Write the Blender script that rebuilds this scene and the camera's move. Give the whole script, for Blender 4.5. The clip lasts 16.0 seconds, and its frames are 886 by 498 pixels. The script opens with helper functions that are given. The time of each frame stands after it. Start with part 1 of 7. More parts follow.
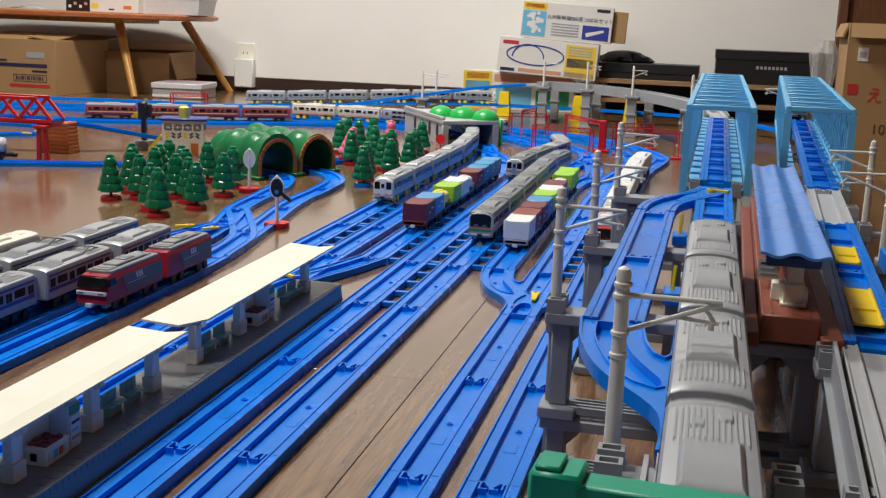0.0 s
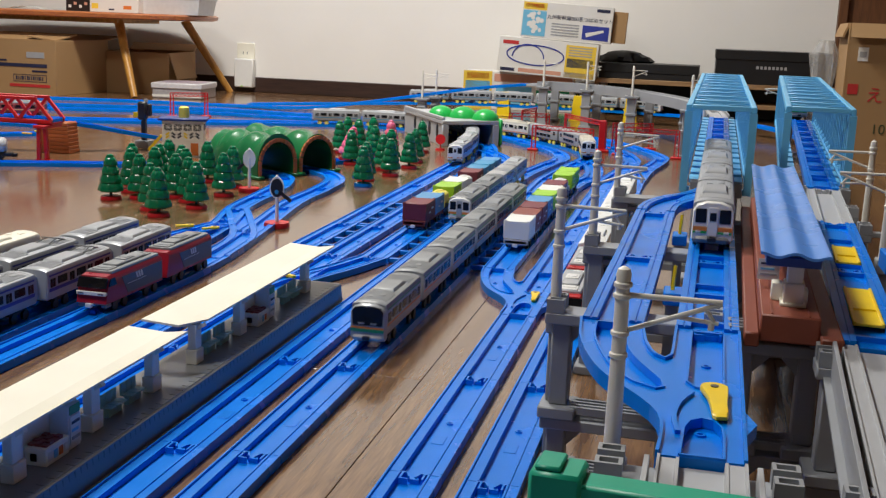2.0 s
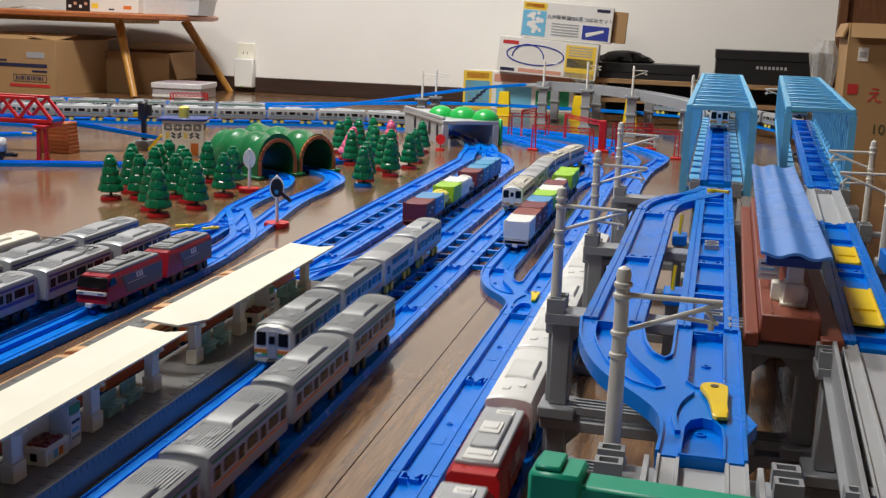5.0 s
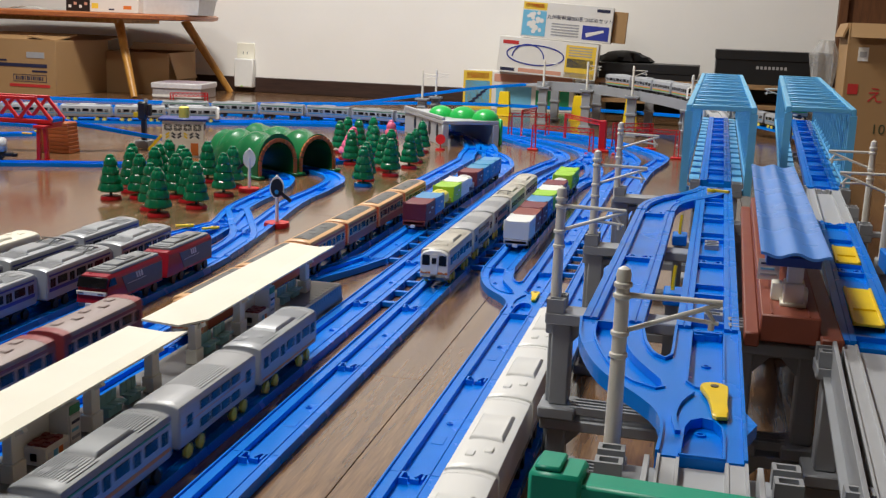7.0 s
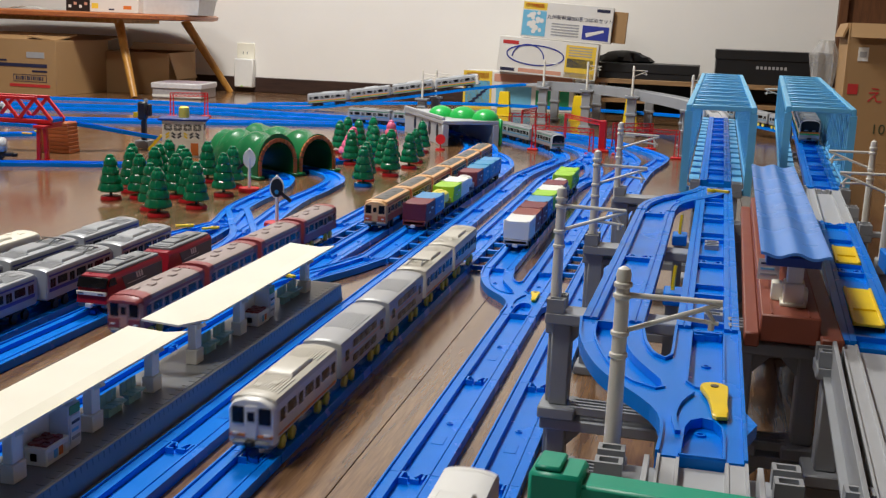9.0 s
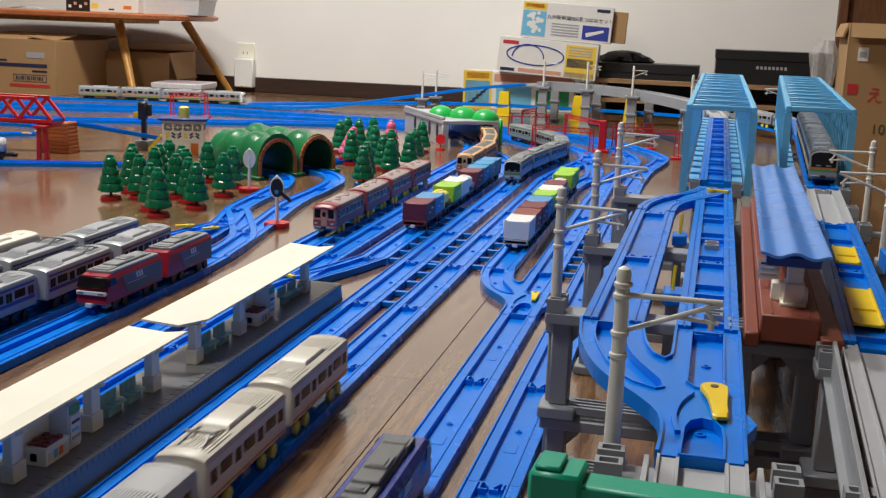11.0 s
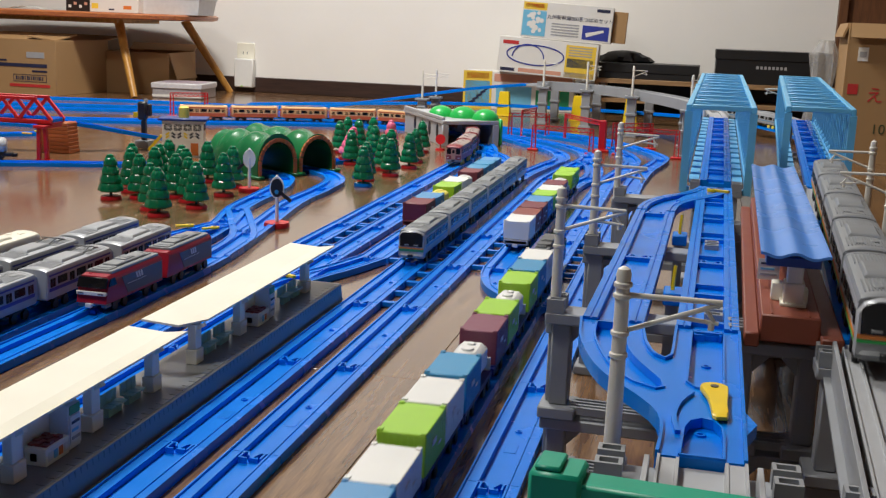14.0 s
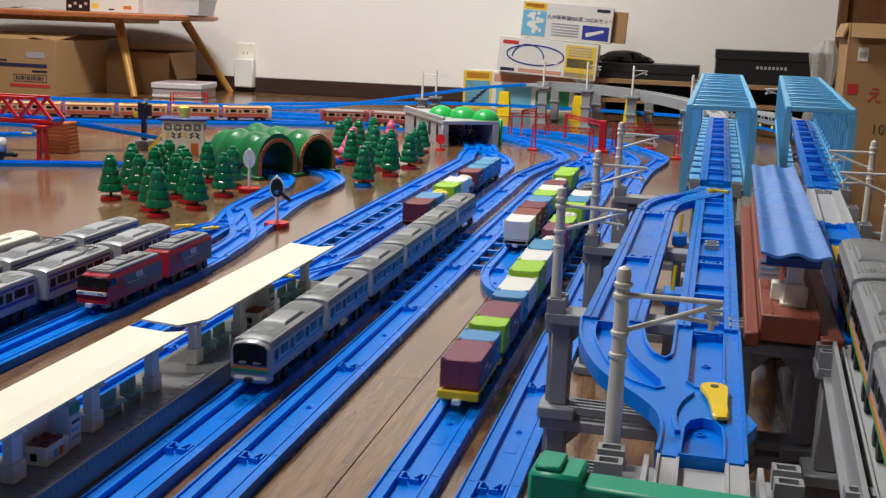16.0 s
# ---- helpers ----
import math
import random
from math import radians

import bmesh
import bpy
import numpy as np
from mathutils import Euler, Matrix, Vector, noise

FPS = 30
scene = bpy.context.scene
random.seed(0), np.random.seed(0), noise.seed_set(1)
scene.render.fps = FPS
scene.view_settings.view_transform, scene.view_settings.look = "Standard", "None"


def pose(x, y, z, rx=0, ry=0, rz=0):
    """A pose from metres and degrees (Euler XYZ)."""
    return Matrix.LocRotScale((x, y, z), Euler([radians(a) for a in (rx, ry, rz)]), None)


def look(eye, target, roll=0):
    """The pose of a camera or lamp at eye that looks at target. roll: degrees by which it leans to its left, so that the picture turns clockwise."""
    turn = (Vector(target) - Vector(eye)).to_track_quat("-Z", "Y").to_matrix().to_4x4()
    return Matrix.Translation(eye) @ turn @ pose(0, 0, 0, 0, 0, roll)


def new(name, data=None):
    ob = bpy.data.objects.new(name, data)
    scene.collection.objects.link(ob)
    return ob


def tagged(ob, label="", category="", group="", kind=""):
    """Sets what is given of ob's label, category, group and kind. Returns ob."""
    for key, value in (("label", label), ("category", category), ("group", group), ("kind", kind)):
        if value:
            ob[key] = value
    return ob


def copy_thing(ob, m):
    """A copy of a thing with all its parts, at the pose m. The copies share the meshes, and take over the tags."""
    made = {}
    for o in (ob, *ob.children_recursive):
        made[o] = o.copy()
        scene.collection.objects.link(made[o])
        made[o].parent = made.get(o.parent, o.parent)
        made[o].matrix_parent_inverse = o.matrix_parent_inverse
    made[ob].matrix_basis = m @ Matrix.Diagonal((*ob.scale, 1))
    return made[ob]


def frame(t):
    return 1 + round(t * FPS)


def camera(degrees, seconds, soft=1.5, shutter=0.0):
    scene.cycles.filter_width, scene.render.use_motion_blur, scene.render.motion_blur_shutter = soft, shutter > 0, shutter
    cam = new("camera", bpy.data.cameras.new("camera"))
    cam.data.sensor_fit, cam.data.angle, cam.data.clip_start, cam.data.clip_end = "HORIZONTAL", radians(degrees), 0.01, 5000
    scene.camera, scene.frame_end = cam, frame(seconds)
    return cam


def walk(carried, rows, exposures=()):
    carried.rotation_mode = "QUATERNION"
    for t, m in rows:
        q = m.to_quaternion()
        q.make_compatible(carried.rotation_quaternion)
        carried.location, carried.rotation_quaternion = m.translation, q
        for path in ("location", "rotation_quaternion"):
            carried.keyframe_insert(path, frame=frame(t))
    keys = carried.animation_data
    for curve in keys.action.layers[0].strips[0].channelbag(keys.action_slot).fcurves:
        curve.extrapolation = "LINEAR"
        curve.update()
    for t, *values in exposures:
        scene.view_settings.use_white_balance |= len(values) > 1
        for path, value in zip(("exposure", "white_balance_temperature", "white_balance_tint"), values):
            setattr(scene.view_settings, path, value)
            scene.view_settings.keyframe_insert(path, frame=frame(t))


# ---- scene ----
# camera: stands still on the floor of the room, looking along the track yard
cam = camera(43.64, 16.0, soft=1.3, shutter=0.5)
EYE = (0.334, -0.677, 0.3045)
STAND = look(EYE, (EYE[0] - 0.21495, EYE[1] + 0.95547, EYE[2] - 0.20216), 2.15)
walk(cam, [(0.0, STAND), (16.0, STAND)], exposures=[(0.0, 0.0), (16.0, 0.0)])

# ---- light ----
world = bpy.data.worlds.new("room_air")
scene.world = world
world.use_nodes = True
world.node_tree.nodes["Background"].inputs[0].default_value = (0.8, 0.86, 1.0, 1)
world.node_tree.nodes["Background"].inputs[1].default_value = 0.05


def area_lamp(name, x, y, z, size, watts, colour):
    data = bpy.data.lights.new(name, "AREA")
    data.shape, data.size, data.energy, data.color = "DISK", size, watts, colour
    ob = new(name, data)
    ob.matrix_world = pose(x, y, z)
    return ob


# second entry is a fill lamp, added behind the viewer to brighten near fronts
LAMPS = ((-0.9, 1.75, 79), (-0.95, -0.45, 31))
for lx, ly, watts in LAMPS:
    area_lamp("ceiling_lamp_light", lx, ly, 2.28, 0.55, watts, (0.99, 0.965, 0.90))


# ---- materials ----
def rgb(h):
    """Linear colour from a hex string in sRGB."""
    v = [int(h[i:i + 2], 16) / 255 for i in (0, 2, 4)]
    return tuple(c / 12.92 if c <= 0.04045 else ((c + 0.055) / 1.055) ** 2.4 for c in v) + (1,)


def material(name, colour, rough=0.4, metal=0.0, vary=0.12, scale=60.0, bump=0.02, coat=0.0, alpha=1.0, emit=0.0, sub=0.0, gloss=0.5):
    """Moulded surface: two scales of tone variation, uneven gloss and fine relief."""
    m = bpy.data.materials.new(name)
    m.use_nodes = True
    nt = m.node_tree
    b = nt.nodes["Principled BSDF"]
    col = rgb(colour) if isinstance(colour, str) else colour
    tc = nt.nodes.new("ShaderNodeTexCoord")
    n1 = nt.nodes.new("ShaderNodeTexNoise")
    n1.inputs["Scale"].default_value = scale
    n1.inputs["Detail"].default_value = 5
    n2 = nt.nodes.new("ShaderNodeTexNoise")
    n2.inputs["Scale"].default_value = scale * 9
    n2.inputs["Detail"].default_value = 3
    nt.links.new(tc.outputs["Object"], n1.inputs["Vector"])
    nt.links.new(tc.outputs["Object"], n2.inputs["Vector"])
    info = nt.nodes.new("ShaderNodeObjectInfo")
    add = nt.nodes.new("ShaderNodeMath")
    add.operation = "MULTIPLY_ADD"
    nt.links.new(info.outputs["Random"], add.inputs[0])
    add.inputs[1].default_value = 0.35
    nt.links.new(n1.outputs["Fac"], add.inputs[2])
    mix = nt.nodes.new("ShaderNodeMix")
    mix.data_type = "RGBA"
    mix.inputs["A"].default_value = tuple(c * (1 - vary) for c in col[:3]) + (1,)
    mix.inputs["B"].default_value = tuple(min(1, c * (1 + vary)) for c in col[:3]) + (1,)
    nt.links.new(add.outputs[0], mix.inputs["Factor"])
    nt.links.new(mix.outputs["Result"], b.inputs["Base Color"])
    mr = nt.nodes.new("ShaderNodeMapRange")
    mr.inputs["To Min"].default_value = max(0.03, rough - 0.1)
    mr.inputs["To Max"].default_value = rough + 0.1
    nt.links.new(n1.outputs["Fac"], mr.inputs["Value"])
    nt.links.new(mr.outputs["Result"], b.inputs["Roughness"])
    b.inputs["Metallic"].default_value = metal
    b.inputs["Specular IOR Level"].default_value = gloss
    b.inputs["Coat Weight"].default_value = coat
    b.inputs["Subsurface Weight"].default_value = sub
    b.inputs["Subsurface Radius"].default_value = (0.004, 0.004, 0.004)
    if emit:
        b.inputs["Emission Color"].default_value = col
        b.inputs["Emission Strength"].default_value = emit
    if alpha < 1:
        b.inputs["Alpha"].default_value = alpha
    if bump:
        bp = nt.nodes.new("ShaderNodeBump")
        bp.inputs["Strength"].default_value = bump * 4
        bp.inputs["Distance"].default_value = 0.0006
        nt.links.new(n2.outputs["Fac"], bp.inputs["Height"])
        nt.links.new(bp.outputs["Normal"], b.inputs["Normal"])
    return m


def wood_material(name, dark, light, rough, along=(18, 1.2, 18), scale=6.0, coat=0.0, bump=0.15):
    """Grain drawn out along one axis, with fine pores and a tone of its own for each board."""
    m = bpy.data.materials.new(name)
    m.use_nodes = True
    nt = m.node_tree
    b = nt.nodes["Principled BSDF"]
    tc = nt.nodes.new("ShaderNodeTexCoord")
    info = nt.nodes.new("ShaderNodeObjectInfo")
    off = nt.nodes.new("ShaderNodeVectorMath")
    off.operation = "MULTIPLY_ADD"
    off.inputs[1].default_value = (7, 13, 5)
    nt.links.new(info.outputs["Random"], off.inputs[0])
    nt.links.new(tc.outputs["Object"], off.inputs[2])
    mp = nt.nodes.new("ShaderNodeMapping")
    mp.inputs["Scale"].default_value = along
    nt.links.new(off.outputs[0], mp.inputs["Vector"])
    n1 = nt.nodes.new("ShaderNodeTexNoise")
    n1.inputs["Scale"].default_value = scale
    n1.inputs["Detail"].default_value = 8
    n1.inputs["Roughness"].default_value = 0.65
    n1.inputs["Distortion"].default_value = 0.6
    nt.links.new(mp.outputs[0], n1.inputs["Vector"])
    n2 = nt.nodes.new("ShaderNodeTexNoise")
    n2.inputs["Scale"].default_value = scale * 5
    n2.inputs["Detail"].default_value = 4
    nt.links.new(mp.outputs[0], n2.inputs["Vector"])
    n3 = nt.nodes.new("ShaderNodeTexNoise")
    n3.inputs["Scale"].default_value = 2.3
    nt.links.new(off.outputs[0], n3.inputs["Vector"])
    sm = nt.nodes.new("ShaderNodeMath")
    sm.operation = "MULTIPLY_ADD"
    sm.inputs[1].default_value = 0.45
    nt.links.new(n2.outputs["Fac"], sm.inputs[0])
    nt.links.new(n1.outputs["Fac"], sm.inputs[2])
    ramp = nt.nodes.new("ShaderNodeValToRGB")
    ramp.color_ramp.elements[0].position, ramp.color_ramp.elements[0].color = 0.5, rgb(dark)
    ramp.color_ramp.elements[1].position, ramp.color_ramp.elements[1].color = 0.9, rgb(light)
    nt.links.new(sm.outputs[0], ramp.inputs[0])
    tone = nt.nodes.new("ShaderNodeMix")
    tone.data_type, tone.blend_type = "RGBA", "MULTIPLY"
    tone.inputs["B"].default_value = (0.72, 0.7, 0.68, 1)
    nt.links.new(n3.outputs["Fac"], tone.inputs["Factor"])
    nt.links.new(ramp.outputs[0], tone.inputs["A"])
    nt.links.new(tone.outputs["Result"], b.inputs["Base Color"])
    mr = nt.nodes.new("ShaderNodeMapRange")
    mr.inputs["To Min"].default_value, mr.inputs["To Max"].default_value = max(0.05, rough - 0.08), rough + 0.12
    nt.links.new(n2.outputs["Fac"], mr.inputs["Value"])
    nt.links.new(mr.outputs[0], b.inputs["Roughness"])
    b.inputs["Coat Weight"].default_value = coat
    b.inputs["Coat Roughness"].default_value = 0.12
    bp = nt.nodes.new("ShaderNodeBump")
    bp.inputs["Strength"].default_value = bump
    bp.inputs["Distance"].default_value = 0.001
    nt.links.new(sm.outputs[0], bp.inputs["Height"])
    nt.links.new(bp.outputs["Normal"], b.inputs["Normal"])
    return m


BLUE = material("rail_blue_plastic", (0.0004, 0.192, 0.76, 1), 0.26, vary=0.15, scale=14, bump=0.02, gloss=0.2)
BLUE_ROOF = material("roof_blue_plastic", (0.085, 0.28, 0.78, 1), 0.28, vary=0.1, scale=20)
NAVY = material("navy_plastic", (0.008, 0.016, 0.13, 1), 0.35)
CYAN = material("bridge_light_blue_plastic", (0.15, 0.51, 0.83, 1), 0.35, vary=0.1, scale=30)
GREY = material("pier_grey_plastic", (0.29, 0.305, 0.33, 1), 0.42, vary=0.12, scale=25)
LGREY = material("light_grey_plastic", (0.43, 0.445, 0.47, 1), 0.4, vary=0.1, scale=25)
DGREY = material("dark_grey_plastic", (0.10, 0.105, 0.11, 1), 0.42, vary=0.2, scale=25)
PLATF = material("platform_grey_plastic", (0.165, 0.168, 0.17, 1), 0.33, vary=0.15, scale=30)
CREAM = material("cream_plastic", (0.86, 0.83, 0.71, 1), 0.4, vary=0.05, scale=20)
IVORY = material("ivory_mast_plastic", (0.79, 0.77, 0.70, 1), 0.38, vary=0.08, scale=40)
TEAL = material("bench_teal_plastic", (0.24, 0.46, 0.44, 1), 0.4)
WHITE = material("white_plastic", (0.80, 0.80, 0.78, 1), 0.35, vary=0.06, scale=40)
BLACK = material("black_plastic", (0.012, 0.012, 0.013, 1), 0.4, vary=0.3)
SMOKE = material("dark_window_plastic", (0.008, 0.008, 0.010, 1), 0.25, vary=0.2, bump=0, gloss=0.3)
SILVER = material("silver_paint", (0.38, 0.40, 0.435, 1), 0.33, metal=0.08, vary=0.06, scale=80)
ROOFGREY = material("train_roof_grey", (0.235, 0.25, 0.268, 1), 0.42, vary=0.1, scale=60)
ROOFSILV = material("train_roof_silver", (0.38, 0.40, 0.43, 1), 0.36, metal=0.06, vary=0.08, scale=60)
RED = material("red_plastic", (0.55, 0.012, 0.02, 1), 0.35, vary=0.15)
LOCORED = material("loco_crimson_paint", (0.33, 0.012, 0.03, 1), 0.3, vary=0.1)
MAROON = material("container_maroon", (0.17, 0.022, 0.035, 1), 0.45, vary=0.12)
RUST = material("container_russet", (0.24, 0.045, 0.035, 1), 0.45, vary=0.12)
PLUM = material("container_plum", (0.19, 0.045, 0.085, 1), 0.45, vary=0.12)
LIME = material("container_lime", (0.32, 0.60, 0.025, 1), 0.42, vary=0.1)
AZURE = material("container_azure", (0.03, 0.26, 0.50, 1), 0.42, vary=0.1)
SKYBOX = material("container_sky", (0.06, 0.27, 0.55, 1), 0.42, vary=0.1)
YELLOW = material("yellow_plastic", (0.85, 0.60, 0.012, 1), 0.38, vary=0.1)
LEMON = material("lemon_plastic", (0.82, 0.72, 0.12, 1), 0.4, vary=0.1)
GREEN = material("tree_green_plastic", (0.004, 0.155, 0.07, 1), 0.12, vary=0.2, scale=40, bump=0.03)
HILL = material("hill_green_plastic", (0.010, 0.145, 0.048, 1), 0.24, vary=0.2, scale=15)
HILL_BRIGHT = material("hill_bright_green_plastic", (0.02, 0.42, 0.08, 1), 0.3, vary=0.12, scale=15)
JADE = material("jade_green_plastic", (0.006, 0.36, 0.225, 1), 0.35, vary=0.1, scale=30)
PINK = material("pink_plastic", (0.80, 0.16, 0.30, 1), 0.32)
ORANGE = material("orange_plastic", (0.62, 0.17, 0.03, 1), 0.4)
TERRA = material("platform_brick_red_plastic", (0.24, 0.062, 0.035, 1), 0.5, vary=0.12, scale=30)
BRICKRED = material("pier_brick_orange", (0.42, 0.12, 0.035, 1), 0.5, vary=0.2)
TAN = material("train_cream_tan", (0.72, 0.42, 0.20, 1), 0.4)
OLDRED = material("train_old_red", (0.30, 0.055, 0.06, 1), 0.42)
SALMON = material("train_salmon", (0.62, 0.31, 0.22, 1), 0.42)
VERMIL = material("train_vermilion", (0.50, 0.10, 0.035, 1), 0.42)
PURPLE = material("band_blue_purple", (0.035, 0.05, 0.30, 1), 0.4)
BANDG = material("band_green", (0.02, 0.24, 0.11, 1), 0.4)
BANDO = material("band_orange", (0.72, 0.22, 0.03, 1), 0.4)
GREENF = material("band_bright_green", (0.02, 0.45, 0.08, 1), 0.4)
WALLP = material("wallpaper_warm_white", (0.86, 0.835, 0.80, 1), 0.85, vary=0.035, scale=5, bump=0.12)
BASEB = wood_material("baseboard_dark_wood", "2a1c18", "4a342c", 0.45, along=(1.2, 18, 18))
FLOORW = wood_material("floor_brown_wood", "5a3f2d", "94714f", 0.16, along=(16, 1.1, 16), scale=7, coat=0.45, bump=0.05)
TABLEW = wood_material("table_orange_wood", "a85a34", "cf8350", 0.35, along=(1.2, 12, 12), coat=0.3)
LEGW = wood_material("table_leg_wood", "a5702c", "d09a48", 0.4, along=(14, 14, 1.5))
DOORW = wood_material("door_brown_wood", "5d3a22", "7a4f2f", 0.5, along=(14, 14, 1.2))
CARTON = material("cardboard", (0.36, 0.215, 0.095, 1), 0.75, vary=0.1, scale=8, bump=0.06)
PRINT = material("printed_board_white", (0.74, 0.72, 0.68, 1), 0.42, vary=0.06, scale=15)
PRINTY = material("printed_yellow", (0.80, 0.55, 0.06, 1), 0.42)
PRINTB = material("printed_light_blue", (0.16, 0.46, 0.66, 1), 0.42)
PRINTO = material("printed_orange", (0.72, 0.16, 0.02, 1), 0.42)
INK = material("printed_ink_blue_black", (0.02, 0.022, 0.06, 1), 0.5)
INKR = material("printed_ink_red", (0.5, 0.03, 0.03, 1), 0.5)
INKG = material("printed_ink_grey", (0.35, 0.35, 0.36, 1), 0.5)
CEIL = material("ceiling_white", (0.8, 0.79, 0.77, 1), 0.9, vary=0.03, scale=4)
GLOW = material("lamp_diffuser", (1.0, 0.95, 0.88, 1), 0.5, emit=3.0, vary=0, bump=0)


# ---- mesh helpers ----
def mesh_of(bm, name, smooth=False):
    bmesh.ops.recalc_face_normals(bm, faces=bm.faces)
    me = bpy.data.meshes.new(name)
    bm.to_mesh(me)
    bm.free()
    if smooth:
        me.shade_smooth()
        me.set_sharp_from_angle(angle=radians(38))
    return me


MESHES = {}


def shared(key, make):
    """One mesh for all alike parts."""
    if key not in MESHES:
        MESHES[key] = mesh_of(make(), key.split("|")[0], True)
    return MESHES[key]


def part(name, bm, mat, parent=None, label="", m=None, smooth=True):
    """Links a bmesh (or a ready mesh) as one mesh object under its thing."""
    me = bm if isinstance(bm, bpy.types.Mesh) else mesh_of(bm, name, smooth)
    if not me.materials:
        me.materials.append(mat)
    ob = new(name, me)
    if parent is not None:
        ob.parent = parent
    if m is not None:
        ob.matrix_basis = m
    if label:
        tagged(ob, label)
    return ob


def thing(name, label, category, m=None, group="", kind=""):
    ob = new(name)
    ob.empty_display_size = 0.02
    if m is not None:
        ob.matrix_basis = m
    return tagged(ob, label, category, group, kind)


def box(bm, x0, x1, y0, y1, z0, z1, bevel=0.0):
    r = bmesh.ops.create_cube(bm, size=1.0)
    vs = r["verts"]
    for v in vs:
        v.co = Vector(((x0 + x1) / 2 + v.co.x * (x1 - x0), (y0 + y1) / 2 + v.co.y * (y1 - y0), (z0 + z1) / 2 + v.co.z * (z1 - z0)))
    if bevel:
        es = list({e for v in vs for e in v.link_edges})
        bmesh.ops.bevel(bm, geom=es, offset=bevel, segments=1, affect="EDGES", profile=0.5)
    return bm


def boxes(*rows, bevel=0.0):
    bm = bmesh.new()
    for r in rows:
        box(bm, *r, bevel=bevel)
    return bm


def tube(bm, a, b, r0, r1=None, n=10):
    """A round bar from a to b."""
    a, b = Vector(a), Vector(b)
    r1 = r0 if r1 is None else r1
    d = b - a
    q = d.to_track_quat("Z", "Y").to_matrix().to_4x4()
    bmesh.ops.create_cone(bm, cap_ends=True, segments=n, radius1=r0, radius2=r1, depth=d.length, matrix=Matrix.Translation((a + b) / 2) @ q)
    return bm


def bar(bm, a, b, w, h):
    """A square bar from a to b."""
    a, b = Vector(a), Vector(b)
    d = b - a
    q = d.to_track_quat("Y", "Z").to_matrix().to_4x4()
    r = bmesh.ops.create_cube(bm, size=1.0)
    mm = Matrix.Translation((a + b) / 2) @ q @ Matrix.Diagonal((w, d.length, h, 1))
    bmesh.ops.transform(bm, matrix=mm, verts=r["verts"])
    return bm


def lathe(bm, rings, n=16, cap=True, ripple=None):
    """A turned shape from (radius, z) rings."""
    loops = []
    for i, (r, z) in enumerate(rings):
        loops.append([bm.verts.new((r * math.cos(2 * math.pi * k / n) * (ripple(k, i) if ripple else 1), r * math.sin(2 * math.pi * k / n) * (ripple(k, i) if ripple else 1), z)) for k in range(n)])
    for a, b in zip(loops, loops[1:]):
        for k in range(n):
            bm.faces.new((a[k], a[(k + 1) % n], b[(k + 1) % n], b[k]))
    if cap:
        bm.faces.new(loops[0])
        bm.faces.new(loops[-1])
    return bm


def sweep(bm, pts, profile):
    """Sweeps a closed profile (x across, z up) along a line of points."""
    pts = [Vector(p) for p in pts]
    rows = []
    for i, p in enumerate(pts):
        d = (pts[min(i + 1, len(pts) - 1)] - pts[max(i - 1, 0)])
        side = Vector((d.y, -d.x, 0)).normalized()
        rows.append([bm.verts.new(p + side * x + Vector((0, 0, z))) for x, z in profile])
    n = len(profile)
    for a, b in zip(rows, rows[1:]):
        for k in range(n):
            bm.faces.new((a[k], a[(k + 1) % n], b[(k + 1) % n], b[k]))
    bm.faces.new(rows[0])
    bm.faces.new(rows[-1])
    return bm


def loft(bm, sections):
    """Joins closed loops of points, one after another, and closes the ends."""
    rows = [[bm.verts.new(p) for p in s] for s in sections]
    n = len(rows[0])
    for a, b in zip(rows, rows[1:]):
        for k in range(n):
            bm.faces.new((a[k], a[(k + 1) % n], b[(k + 1) % n], b[k]))
    bm.faces.new(rows[0])
    bm.faces.new(rows[-1])
    return bm


def smooth_line(pts, step=0.03):
    """A Catmull-Rom line through the points, cut into short steps."""
    P = [Vector(p if len(p) == 3 else (*p, 0)) for p in pts]
    P = [P[0] * 2 - P[1]] + P + [P[-1] * 2 - P[-2]]
    out = []
    for i in range(1, len(P) - 2):
        n = max(1, round((P[i + 1] - P[i]).length / step))
        for k in range(n):
            t = k / n
            a, b, c, d = P[i - 1:i + 3]
            out.append(0.5 * (2 * b + (c - a) * t + (2 * a - 5 * b + 4 * c - d) * t * t + (3 * b - a - 3 * c + d) * t ** 3))
    return out + [P[-2]]


class Line:
    """A way along a track, by its length."""

    def __init__(self, pts, step=0.02):
        self.p = smooth_line(pts, step)
        self.s = [0.0]
        for a, b in zip(self.p, self.p[1:]):
            self.s.append(self.s[-1] + (b - a).length)

    def at(self, s):
        s2 = min(max(s, 0.0), self.s[-1] - 1e-6)
        i = int(np.searchsorted(self.s, s2, side="right")) - 1
        i = min(i, len(self.p) - 2)
        f = (s2 - self.s[i]) / (self.s[i + 1] - self.s[i])
        v = self.p[i].lerp(self.p[i + 1], f)
        if s != s2:
            v = v + (self.p[i + 1] - self.p[i]).normalized() * (s - s2)
        return v

    def near(self, x, y):
        """The length at which the way passes nearest to a place."""
        return self.s[min(range(len(self.p)), key=lambda i: (self.p[i].x - x) ** 2 + (self.p[i].y - y) ** 2)]

    def stance(self, s, half=0.042):
        a, b = self.at(s - half), self.at(s + half)
        d = b - a
        yaw = math.degrees(math.atan2(d.y, d.x)) - 90
        lift = math.degrees(math.atan2(d.z, math.hypot(d.x, d.y)))
        c = (a + b) / 2
        return pose(c.x, c.y, c.z, lift, 0, yaw)


# ---- the room ----
WALL_Y = 3.465


